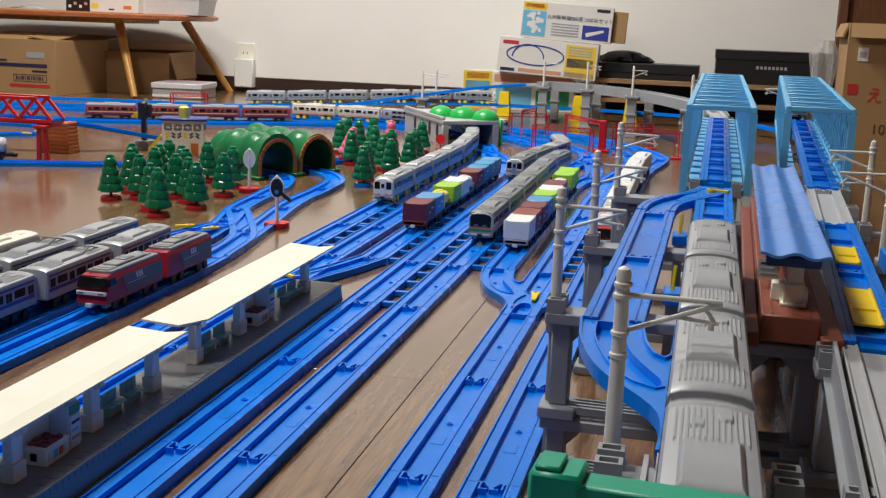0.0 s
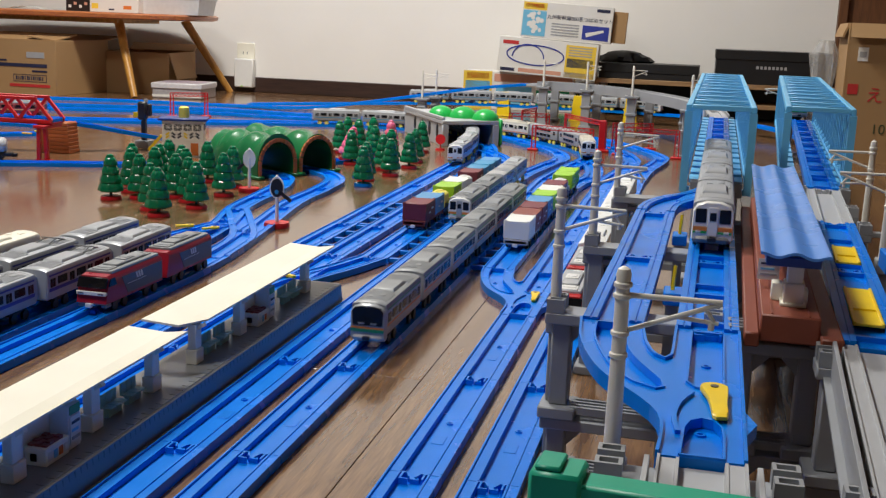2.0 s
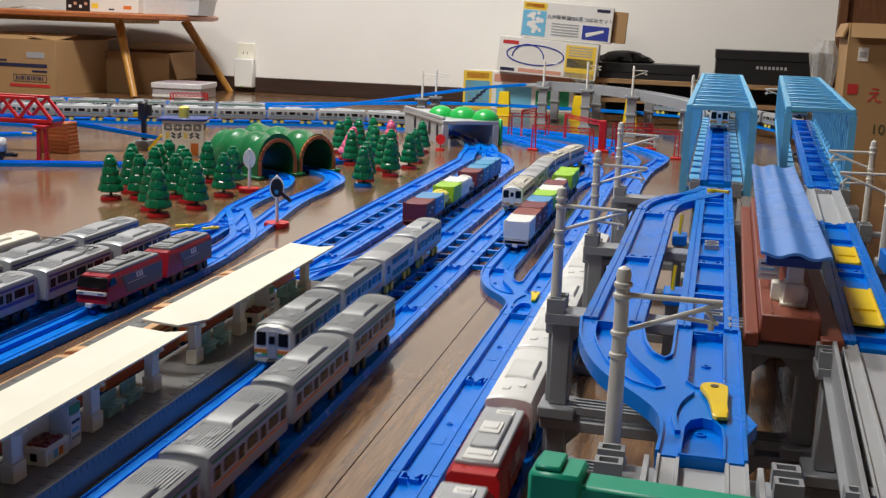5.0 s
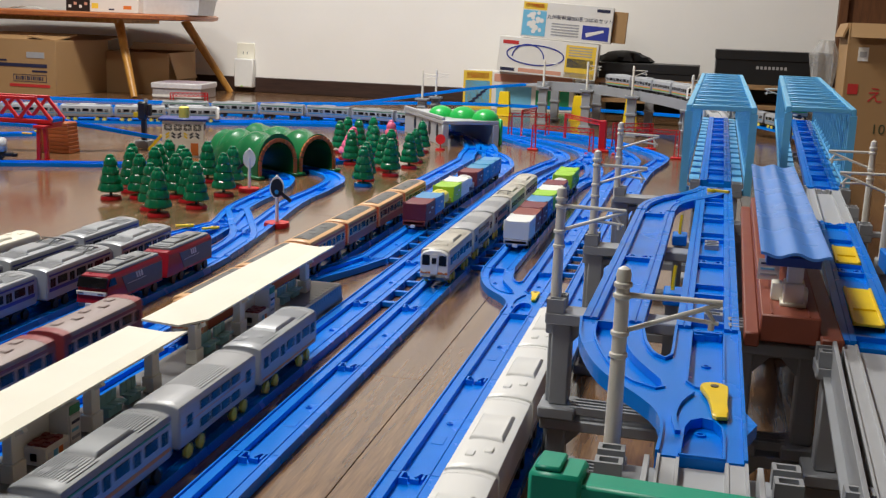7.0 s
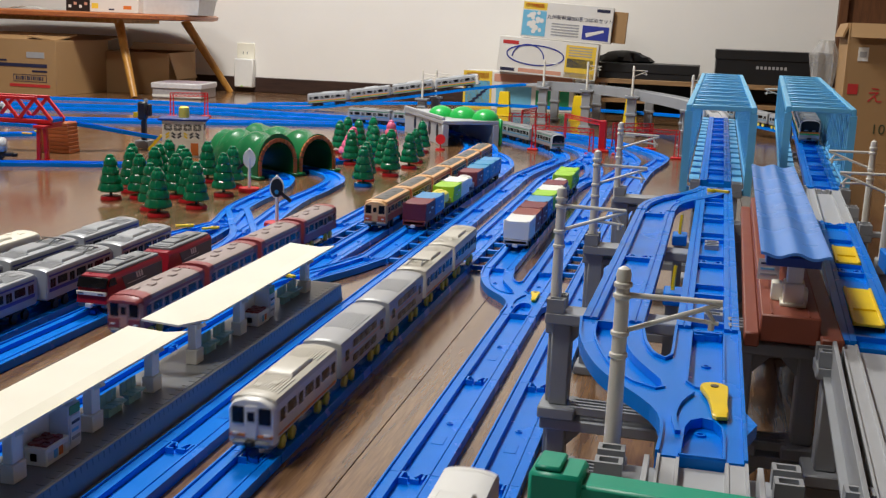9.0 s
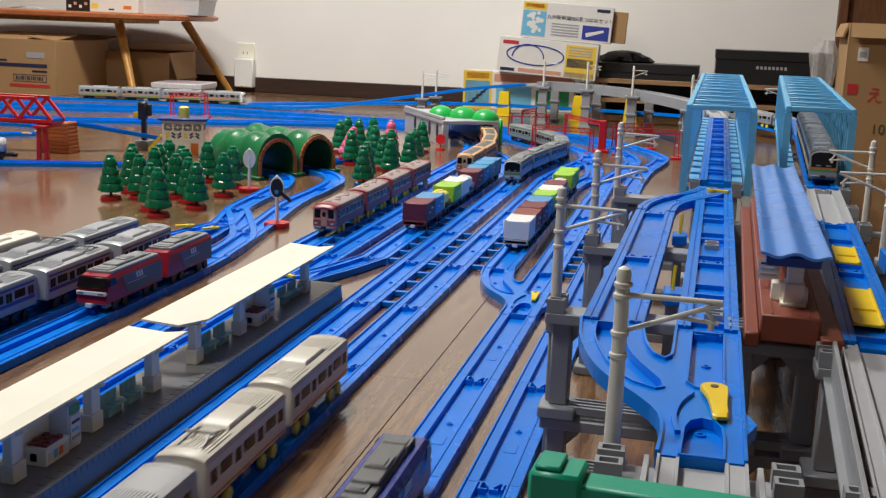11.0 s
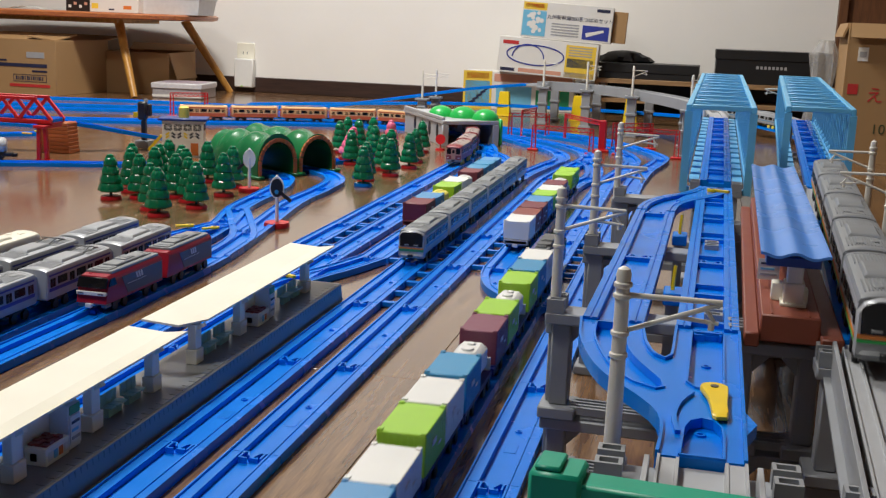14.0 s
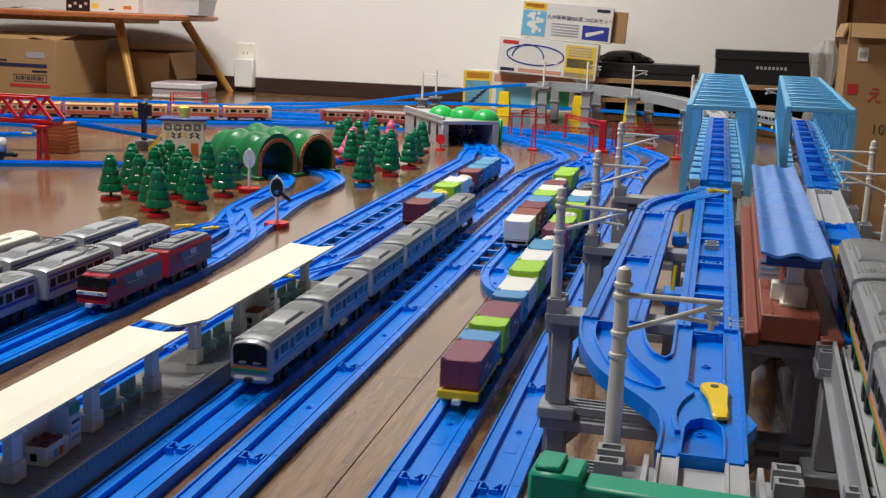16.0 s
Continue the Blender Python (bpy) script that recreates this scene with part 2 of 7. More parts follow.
def slab(name, x0, x1, y0, y1, z0, z1, mat, label, category, bevel=0.0):
    ob = part(name, boxes((x0, x1, y0, y1, z0, z1), bevel=bevel), mat)
    return tagged(ob, label, category, kind="structure")


slab("wall_north", -5.0, 1.9, WALL_Y, WALL_Y + 0.1, 0, 2.4, WALLP, "warm white textured wallpaper wall behind the layout", "wall")
slab("wall_west", -5.1, -5.0, -6.1, WALL_Y + 0.1, 0, 2.4, WALLP, "warm white wallpaper wall", "wall")
# east wall is out of view; brown so that less light bounces back
slab("wall_east", 1.9, 2.0, -6.1, WALL_Y + 0.1, 0, 2.4, DOORW, "unseen brown wooden wall, added to darken the layout's right side", "wall")
slab("wall_south", -5.0, 1.9, -6.1, -6.0, 0, 2.4, WALLP, "warm white wallpaper wall behind the viewer", "wall")
slab("ceiling", -5.1, 2.0, -6.1, WALL_Y + 0.1, 2.4, 2.5, CEIL, "plain white ceiling", "ceiling")
slab("baseboard", -5.0, 0.776, WALL_Y - 0.012, WALL_Y, 0.0, 0.058, BASEB, "dark brown wooden baseboard along the wall", "baseboard", bevel=0.002)
# bodies for both unseen lamps, the added fill included
for lx, ly, watts in LAMPS:
    lamp = thing("ceiling_lamp", "assumed round white ceiling lamp out of view, lit", "lamp", pose(lx, ly, 2.4), "ceiling lamps")
    part("shade", lathe(bmesh.new(), [(0.2, 0.0), (0.3, -0.02), (0.31, -0.05), (0.29, -0.075)], 40), GLOW, lamp)
    part("ceiling_plate", lathe(bmesh.new(), [(0.12, -0.001), (0.12, -0.015)], 30), WHITE, lamp)

# floor boards run along the tracks
floor = part("floor", boxes((-5.0, 1.9, -6.0, WALL_Y, -0.03, -0.004)), BLACK)
tagged(floor, "brown wood plank floor with a satin varnish", "floor", kind="structure")
PW = 0.303
k = 0
for i in range(-17, 6):
    x0, x1 = 0.1195 + PW * i, 0.1195 + PW * (i + 1)
    start = -6.0 - (i * 0.73) % 1.8
    y = start
    while y < WALL_Y:
        a, b = max(y, -6.0), min(y + 1.82, WALL_Y)
        if b > a and x1 > -5.0 and x0 < 1.9:
            plank = part("plank", boxes((max(x0, -5.0) + 0.0003, min(x1, 1.9) - 0.0003, a + 0.0002, b - 0.0002, -0.004, 0.0), bevel=0.0003), FLOORW, floor, smooth=False)
        y += 1.82

# brown door leaf beside the wall's end, with its frame
door = thing("door_1", "brown wooden sliding door leaf, closed", "door", pose(0.776, WALL_Y - 0.03, 0), kind="structure")
part("door_leaf", boxes((0.0, 0.85, 0.0, 0.03, 0, 2.0), bevel=0.002), DOORW, door)
part("door_frame", boxes((0.0, 0.03, -0.02, 0.0, 0, 2.0), (0.82, 0.85, -0.02, 0, 0, 2.0), bevel=0.002), DOORW, door)

# ---- track pieces ----
SEG = 0.2145
RAIL = [(-0.019, 0.0), (-0.019, 0.0078), (-0.0178, 0.0078), (-0.0175, 0.0062), (-0.0112, 0.0062), (-0.0110, 0.0070), (-0.0096, 0.0070), (-0.0094, 0.0024),
        (0.0094, 0.0024), (0.0096, 0.0070), (0.0110, 0.0070), (0.0112, 0.0062), (0.0175, 0.0062), (0.0178, 0.0078), (0.019, 0.0078), (0.019, 0.0)]


RAIL_HI = [(-0.019, 0.0), (-0.019, 0.0085), (-0.0146, 0.0085), (-0.0143, 0.0076), (-0.0136, 0.0076), (-0.0133, 0.0085), (-0.0100, 0.0085), (-0.0097, 0.0045),
           (0.0097, 0.0045), (0.0100, 0.0085), (0.0133, 0.0085), (0.0136, 0.0076), (0.0143, 0.0076), (0.0146, 0.0085), (0.019, 0.0085), (0.019, 0.0)]


def joint_tongue():
    """Dovetail of one rail locked into the cross wall of the next."""
    bm = bmesh.new()
    for sx in (-1, 1):
        box(bm, min(sx * 0.0045, sx * 0.0095), max(sx * 0.0045, sx * 0.0095), -0.0016, -0.0002, 0.0023, 0.0070)
        box(bm, min(sx * 0.0068, sx * 0.0082), max(sx * 0.0068, sx * 0.0082), -0.0105, -0.0016, 0.0023, 0.0070)
        bar(bm, (sx * 0.0045, -0.001, 0.0047), (sx * 0.0022, -0.0072, 0.0047), 0.0011, 0.0046)
    box(bm, -0.0082, -0.0022, -0.0118, -0.0105, 0.0023, 0.0070)
    loft(bm, [[(x, y, z) for x, y in ((-0.0016, -0.0002), (0.0016, -0.0002), (0.0052, -0.0092), (-0.0010, -0.0092))] for z in (0.0023, 0.0058)])
    return bm


def straight_piece(mat, name, length=SEG):
    """One straight toy rail with its joint tongue, maker's plate and pin holes."""
    t = thing(name, "", "toy rail")
    part("rail_body", sweep(bmesh.new(), [(0, 0.0004, 0), (0, length - 0.0004, 0)], RAIL), mat, t, smooth=False)
    part("joint_tongue", joint_tongue(), mat, t, smooth=False)
    bm = bmesh.new()
    lathe(bm, [(0.0026, 0.0023), (0.0026, 0.0036), (0.0015, 0.0036), (0.0015, 0.0023)], 12, cap=False)
    part("pin_ring", bm, mat, t, m=pose(0, length / 2, 0))
    part("name_plate", boxes((-0.0045, 0.0045, length * 0.3, length * 0.3 + 0.016, 0.0023, 0.0028), bevel=0.0002), mat, t, smooth=False)
    return t


rail_mould = straight_piece(BLUE, "straight_rail")
tagged(rail_mould, "bright blue plastic straight toy rail on the floor", group="straight toy rails")
rail_first = [True]


def straight(x, y, z=0.0, turn=0.0, label=""):
    m = pose(x, y, z, 0, 0, turn)
    if rail_first[0]:
        rail_first[0] = False
        rail_mould.matrix_basis = m
        return rail_mould
    ob = copy_thing(rail_mould, m)
    if label:
        tagged(ob, label)
    return ob


def track(pts, mat=None, name="curved_rail", label="bright blue plastic curved toy rail", z=0.0, hi=False, bars=(1, 6, 8, 13)):
    """A rail bent along a line of points, cut into pieces of about a rail's length."""
    L = Line(pts, 0.012)
    n = max(1, round(L.s[-1] / 0.22))
    for i in range(n):
        a, b = L.s[-1] * i / n, L.s[-1] * (i + 1) / n
        q = [L.at(a + (b - a) * k / 14) for k in range(15)]
        q = [v + Vector((0, 0, z)) for v in q]
        t = thing(name, label, "toy rail", pose(*q[0]), "curved toy rails")
        q = [v - q[0] for v in q]
        part("rail_body", sweep(bmesh.new(), q, RAIL_HI if hi else RAIL), mat or BLUE, t, smooth=False)
        if hi:
            for f in bars:
                e = q[f + 1] - q[f - 1]
                part("cross_bar", boxes((-0.0098, 0.0098, -0.0022, 0.0022, 0.0044, 0.0080)), mat or BLUE, t, m=pose(*q[f], 0, 0, math.degrees(math.atan2(e.y, e.x)) - 90), smooth=False)
        d = (q[-1] - q[-2])
        yaw = math.degrees(math.atan2(d.y, d.x)) - 90
        part("joint_tongue", shared("joint_tongue|" + (mat or BLUE).name, joint_tongue), mat or BLUE, t, m=pose(*q[-1], 0, 0, yaw), smooth=False)


XA, XB, XC, X1, X2, XS, X3, X4 = -0.160, -0.106, -0.053, 0.0, 0.0542, 0.109, 0.168, 0.2215
for x, k0, k1 in ((XA, -8, 8), (XB, -8, 8), (XC, 3, 7), (X1, -8, 6), (X2, -8, 6), (XS, 4, 6), (X3, -8, 6), (X4, -8, 7)):
    for k in range(k0, k1):
        if (x, k) != (X3, 2):
            straight(x, k * SEG)

# ties between neighbouring rails
def ladder(x0, x1, y0):
    t = thing("rail_tie", "blue plastic ladder frame that holds two rails apart", "rail tie", pose(0, y0, 0), "rail ties")
    for k in range(5):
        part("rung", boxes((x0 + 0.019, x1 - 0.019, 0.004 + k * 0.05, 0.011 + k * 0.05, 0.001, 0.0065), bevel=0.0005), BLUE, t, smooth=False)


for x0, x1, ks in ((XA, XB, (3, 4)), (XC, X1, (3, 4)), (X1, X2, (2, 3)), (X2, XS, (3, 4)), (X3, X4, (3, 4))):
    for k in ks:
        ladder(x0, x1, k * SEG)


def lever(x, y, z, turn, label="yellow plastic points lever", size=1.0, reach=0.019):
    t = thing("points_lever", label, "points lever", pose(x, y, z, 0, 0, turn), "points levers")
    bm = bmesh.new()
    lathe(bm, [(0.0058 * size, 0), (0.0062 * size, 0.0015), (0.0058 * size, 0.003)], 18)
    part("knob", bm, YELLOW, t)
    bm = bmesh.new()
    lathe(bm, [(0.0025 * size, 0.0031), (0.0025 * size, 0.0034)], 12)
    part("pivot", bm, DGREY, t)
    bm = bmesh.new()
    bar(bm, (0.001, -0.003 * size, 0.0015), (0.0015, -reach, 0.0015), 0.0055 * size, 0.0026)
    part("arm", bm, YELLOW, t)


# points pieces: a plate with sunk panels, raised rims and a swinging blade
def ridge(bm, pts, w, z0, z1, bend=True):
    q = smooth_line([(x, y, 0) for x, y in pts], 0.008) if bend else [Vector((x, y, 0)) for x, y in pts]
    return sweep(bm, q, [(-w, z0), (-w, z1), (w, z1), (w, z0)])


def points_piece(m, label, size):
    t = thing("points_rail", label, "toy rail", m, "points rails")
    flat = lambda pts: [(v.x, v.y) for v in smooth_line([(x, y, 0) for x, y in pts], 0.012)]
    west = flat([(-0.019, 0.0006), (-0.0185, 0.028), (-0.0212, 0.05), (-0.0315, 0.071), (-0.055, 0.109), (-0.0715, 0.163), (-0.0778, 0.2138)])
    notch = flat([(-0.0398, 0.2138), (-0.0345, 0.170), (-0.0280, 0.148), (-0.0225, 0.1425), (-0.0192, 0.150), (-0.019, 0.2138)])
    crescent = flat([(-0.0675, 0.209), (-0.0650, 0.175), (-0.0510, 0.122), (-0.0365, 0.097), (-0.0245, 0.089), (-0.0205, 0.093), (-0.0225, 0.104), (-0.033, 0.127), (-0.0435, 0.157), (-0.0505, 0.209)])
    panel = [(-0.0095, 0.206), (0.0095, 0.206), (0.0095, 0.102), (0.0075, 0.098), (0.001, 0.096), (-0.005, 0.098), (-0.0095, 0.106)]
    nose = [(-0.0095, 0.0015), (-0.0088, 0.036), (-0.0065, 0.046), (-0.001, 0.051), (0.005, 0.049), (0.0085, 0.041), (0.0095, 0.030), (0.0095, 0.0015)]
    top, low, foot = 0.0066, 0.0026, 0.0
    bm = bmesh.new()
    edges = []
    for ring, end in ((west + notch + [(0.019, 0.2138), (0.019, 0.0006)], foot), (crescent, low), (panel, low), (nose, low)):
        up = [bm.verts.new((x, y, top)) for x, y in ring]
        down = [bm.verts.new((x, y, end)) for x, y in ring]
        n = len(ring)
        for k in range(n):
            bm.faces.new((up[k], up[(k + 1) % n], down[(k + 1) % n], down[k]))
            edges.append(bm.edges.get((up[k], up[(k + 1) % n])))
        bm.faces.new(down)
    bmesh.ops.triangle_fill(bm, use_beauty=True, use_dissolve=False, edges=edges)
    part("plate", bm, BLUE, t, smooth=False)
    for pts in (west, notch, [(0.0185, 0.2138), (0.0185, 0.0006)]):
        part("outer_rim", ridge(bmesh.new(), pts, 0.0008, 0.0, 0.0086, False), BLUE, t, smooth=False)
    for ring in (crescent, panel, nose):
        part("panel_rim", ridge(bmesh.new(), ring + ring[:1], 0.0006, 0.003, 0.0078, False), BLUE, t, smooth=False)
    part("blade", ridge(bmesh.new(), [(-0.0112, 0.028), (-0.0138, 0.048), (-0.0118, 0.070), (-0.0062, 0.087)], 0.0012, 0.006, 0.0086), BLUE, t, smooth=False)
    for x, y in ((0.0, 0.150), (-0.052, 0.150), (-0.001, 0.040)):
        part("pin_ring", lathe(bmesh.new(), [(0.0026, 0.0025), (0.0026, 0.0036), (0.0015, 0.0036), (0.0015, 0.0025)], 12, cap=False), BLUE, t, m=pose(x, y, 0))
    part("lever_wedge", loft(bmesh.new(), [[(0.0188, 0.068, z), (0.0245, 0.050, z), (0.0188, 0.032, z)] for z in (0.001, 0.0075)]), BLUE, t, smooth=False)
    part("joint_tongue", joint_tongue(), BLUE, t, m=pose(0, 0.2138, 0), smooth=False)
    lv = part("lever", bm=lever_mesh(size), mat=YELLOW, parent=t, label="yellow spoon-shaped points lever", m=pose(0.0045, 0.092, 0.0078, 0, 0, 3))
    part("pivot", lathe(bmesh.new(), [(0.0021, 0.0029), (0.0021, 0.0034)], 12), DGREY, lv)
    return t


def lever_mesh(size):
    """Spoon outline: a round head that narrows to a blunt tail."""
    out = [(0.0062 * math.cos(a), 0.0062 * math.sin(a)) for a in [math.radians(-20 + 220 * k / 12) for k in range(13)]]
    out += [(-0.0036, -0.012), (-0.0028, -0.022), (-0.0024, -0.036), (-0.0010, -0.0385), (0.0034, -0.0375), (0.0042, -0.034), (0.0044, -0.022), (0.0054, -0.010)]
    return loft(bmesh.new(), [[(x * size * f, y * size * f, z) for x, y in out] for z, f in ((0, 0.97), (0.0006, 1.0), (0.0022, 1.0), (0.0029, 0.95))])


# points: the branch into the siding, and the branch beside the platform
points_piece(pose(X3, SEG * 2, 0.0), "bright blue plastic points with a yellow lever on the floor", 0.85)
track([(XS, SEG * 3), (XS, SEG * 4)], label="bright blue plastic points rail that branches into the siding", z=0.0007)
track([(XB, SEG * 1.9), (XB + 0.002, SEG * 2.2), (-0.07, SEG * 2.7), (XC, SEG * 3)], label="bright blue plastic points rail that branches to the freight siding", z=0.0007)
lever(-0.12, 0.50, 0.0088, 60)

# far end: the curves behind the red gantries
T2_WAY = Line([(-1.9, 2.0), (-1.35, 2.25), (-0.9, 2.42), (-0.5, 2.43), (-0.2, 2.30), (-0.05, 2.18), (0.055, 2.03), (0.092, 1.88), (0.078, 1.72), (X2, 1.5), (X2, 1.287), (X2, 0.6), (X2, -1.6)])
T1_WAY = Line([(-1.9, 1.95), (-1.35, 2.2), (-0.9, 2.37), (-0.5, 2.37), (-0.2, 2.24), (-0.09, 2.12), (0.0, 1.98), (0.038, 1.84), (0.022, 1.70), (X1, 1.5), (X1, 1.287), (X1, 0.6), (X1, -1.6)])
track([(-0.5, 2.43), (-0.2, 2.30), (-0.05, 2.18), (0.055, 2.03), (0.092, 1.88), (0.078, 1.72), (X2, 1.5), (X2, 1.287)])
track([(-0.5, 2.37, 0.0011), (-0.2, 2.24, 0.0011), (-0.09, 2.12), (0.0, 1.98), (0.038, 1.84), (0.022, 1.70), (X1, 1.5), (X1, 1.287)])
track([(X3, 1.287), (X3 + 0.002, 1.5), (0.19, 1.72), (0.195, 1.88), (0.15, 2.06), (0.05, 2.25), (-0.1, 2.36), (-0.3, 2.46)])
track([(X4, 1.5), (X4 + 0.01, 1.7), (0.255, 1.9), (0.25, 2.0), (0.2, 2.13), (0.09, 2.32), (-0.07, 2.44), (-0.3, 2.53)])
track([(XS, 1.287), (XS + 0.005, 1.42), (0.135, 1.56), (0.12, 1.72), (0.09, 1.8)], z=0.0007)
track([(XC, 1.5), (-0.06, 1.65), (-0.10, 1.8), (-0.16, 1.9)], z=0.0007)

# through the grey tunnel and away to the left at the back
A_WAY = Line([(XA, -1.9), (XA, 0), (XA, 1.5), (-0.172, 1.75), (-0.205, 2.0), (-0.30, 2.24), (-0.50, 2.33), (-0.75, 2.27), (-1.05, 2.12), (-1.5, 1.93), (-2.2, 1.75), (-4.5, 1.5)])
B_WAY = Line([(XB, -1.9), (XB, 0), (XB, 1.5), (-0.118, 1.75), (-0.165, 2.0), (-0.27, 2.27), (-0.50, 2.38), (-0.75, 2.33), (-1.05, 2.18), (-1.5, 1.99), (-2.2, 1.8), (-4.5, 1.56)])
track([(XA, SEG * 8), (-0.172, 1.78), (-0.205, 2.0), (-0.30, 2.24), (-0.50, 2.33), (-0.75, 2.27), (-1.05, 2.12), (-1.5, 1.93), (-2.2, 1.75), (-4.5, 1.5)])
track([(XB, SEG * 8), (-0.118, 1.78), (-0.165, 2.0), (-0.27, 2.27), (-0.50, 2.38), (-0.75, 2.33), (-1.05, 2.18), (-1.5, 1.99), (-2.2, 1.8), (-4.5, 1.56)])
track([(-2.3, 2.1), (-1.6, 2.28), (-1.2, 2.42), (-0.9, 2.44), (-0.5, 2.44)], z=0.0005)
track([(-2.3, 2.22), (-1.6, 2.42), (-1.2, 2.55), (-0.9, 2.56), (-0.5, 2.53), (-0.3, 2.49)], z=0.0009)
# the ramp that climbs to the viaduct and the floor track below it
RAMP = [(-4.0, 2.0, 0), (-2.4, 2.45, 0), (-1.6, 2.68, 0), (-1.2, 2.74, 0), (-0.9, 2.74, 0.008), (-0.7, 2.76, 0.036), (-0.5, 2.79, 0.07), (-0.35, 2.81, 0.095), (-0.2, 2.83, 0.112)]
track(RAMP, name="ramp_rail", label="bright blue plastic rail that climbs to the viaduct")
LOW_WAY = Line([(-2.6, 2.3), (-1.6, 2.72), (-1.15, 2.84), (-0.8, 2.90), (-0.45, 2.97), (-0.1, 3.0), (0.2, 2.97), (0.42, 2.85), (0.6, 2.6), (0.62, 2.2), (0.6, 1.5)])
track([(-1.15, 2.84, 0), (-0.8, 2.90, 0.016), (-0.45, 2.97, 0.03), (-0.1, 3.0, 0.03), (0.2, 2.97, 0.03), (0.42, 2.85, 0.03), (0.6, 2.6, 0.02), (0.62, 2.2, 0.01)])

# the yard on the left, whose tracks bend into the green tunnels
track([(-0.240, -0.35), (-0.239, 0.1), (-0.236, 0.35), (-0.238, 0.56), (-0.262, 0.76), (-0.297, 1.0), (-0.302, 1.15), (-0.318, 1.28), (-0.389, 1.38), (-0.565, 1.475)], label="bright blue plastic yard rail under the parked trains")
track([(-0.285, -0.3), (-0.287, 0.1), (-0.292, 0.35), (-0.297, 0.55), (-0.315, 0.75), (-0.355, 0.92), (-0.368, 1.05), (-0.385, 1.18), (-0.436, 1.288), (-0.60, 1.376)], label="bright blue plastic yard rail under the parked trains")
track([(-0.345, -0.3), (-0.348, 0.1), (-0.352, 0.4), (-0.345, 0.62), (-0.32, 0.78)], label="bright blue plastic yard rail under the parked trains", z=0.0006)
track([(-0.405, -0.1), (-0.408, 0.2), (-0.41, 0.5)], label="bright blue plastic yard rail under the parked trains")
track([(-0.239, 0.58), (-0.256, 0.70), (-0.30, 0.80), (-0.35, 0.90)], label="bright blue plastic points rail in the yard", z=0.0013)
lever(-0.307, 0.725, 0.0100, -40)
lever(-0.345, 0.725, 0.0100, -60)
# the loop on the far left and the incline behind the signal box
track([(-1.6, 0.95), (-1.15, 1.12), (-0.9, 1.23), (-0.72, 1.31), (-0.55, 1.40), (-0.42, 1.52), (-0.33, 1.7)])
track([(-1.45, 1.55), (-1.3, 1.60), (-1.2, 1.7), (-1.24, 1.82), (-1.4, 1.85), (-1.6, 1.8)])
track([(-1.3, 1.40, 0.066), (-1.05, 1.43, 0.066), (-0.95, 1.475, 0.052), (-0.86, 1.545, 0.030), (-0.79, 1.63, 0.010), (-0.72, 1.72, 0), (-0.6, 1.84, 0)], name="ramp_rail", label="bright blue plastic rail that comes down from the brick pier")
lever(-1.2, 1.63, 0.0088, 80)
lever(-1.2, 1.68, 0.0088, 80)

# ---- the raised line ----
ZE = 0.1175
E_WAY = Line([(0.337, -1.9, ZE), (0.348, -0.215, ZE), (0.352, 0.2, ZE), (0.360, 0.68, ZE), (0.368, 1.2, ZE), (0.375, 1.74, ZE), (0.362, 1.98, ZE), (0.295, 2.27, ZE), (0.15, 2.58, ZE),
              (-0.02, 2.77, ZE), (-0.2, 2.83, 0.112), (-0.35, 2.81, 0.095), (-0.5, 2.79, 0.07), (-0.7, 2.76, 0.036), (-0.9, 2.74, 0.008), (-1.2, 2.74, 0), (-1.6, 2.68, 0), (-2.4, 2.45, 0), (-4, 2, 0)])


def n_x(y):
    return 0.447 + 0.055 * y


N_WAY = Line([(n_x(2.3), 2.6, ZE), (n_x(1.7), 1.75, ZE), (n_x(1.2), 1.2, ZE), (n_x(0.75), 0.75, ZE), (n_x(0.2), 0.2, ZE), (n_x(-0.3), -0.3, ZE), (n_x(-1.0), -1.0, ZE), (n_x(-2.5), -2.5, ZE)])
for y0, mat, lab in ((0.0, BLUE, "bright blue plastic straight rail on the raised line"), (SEG, BLUE, ""), (SEG * 2, BLUE, "")):
    track([(0.350 + 0.015 * y0, y0, ZE), (0.350 + 0.015 * (y0 + SEG), y0 + SEG, ZE)], mat, "raised_rail", "bright blue plastic straight rail on the raised line", hi=True)
points_piece(pose(0.3472, -0.2155, ZE, 0, 0, -0.86), "bright blue plastic points, large yellow lever, on the raised line", 1.15)
# passing loop of the raised line
track([(0.2925, 0.0, ZE), (0.2945, 0.11, ZE), (0.2965, 0.216, ZE)], label="bright blue plastic rail of the raised passing loop", hi=True, bars=(13,))
track([(0.2965, 0.216, ZE), (0.2985, 0.35, ZE), (0.3000, 0.44, ZE)], label="bright blue plastic rail of the raised passing loop", hi=True, bars=(13,))
track([(0.3000, 0.44, ZE), (0.3045, 0.487, ZE), (0.320, 0.532, ZE), (0.343, 0.572, ZE), (0.358, 0.62, ZE)], label="bright blue plastic rail of the raised passing loop", z=0.0007, hi=True, bars=())
lever(0.356, 0.60, ZE + 0.0088, 70)
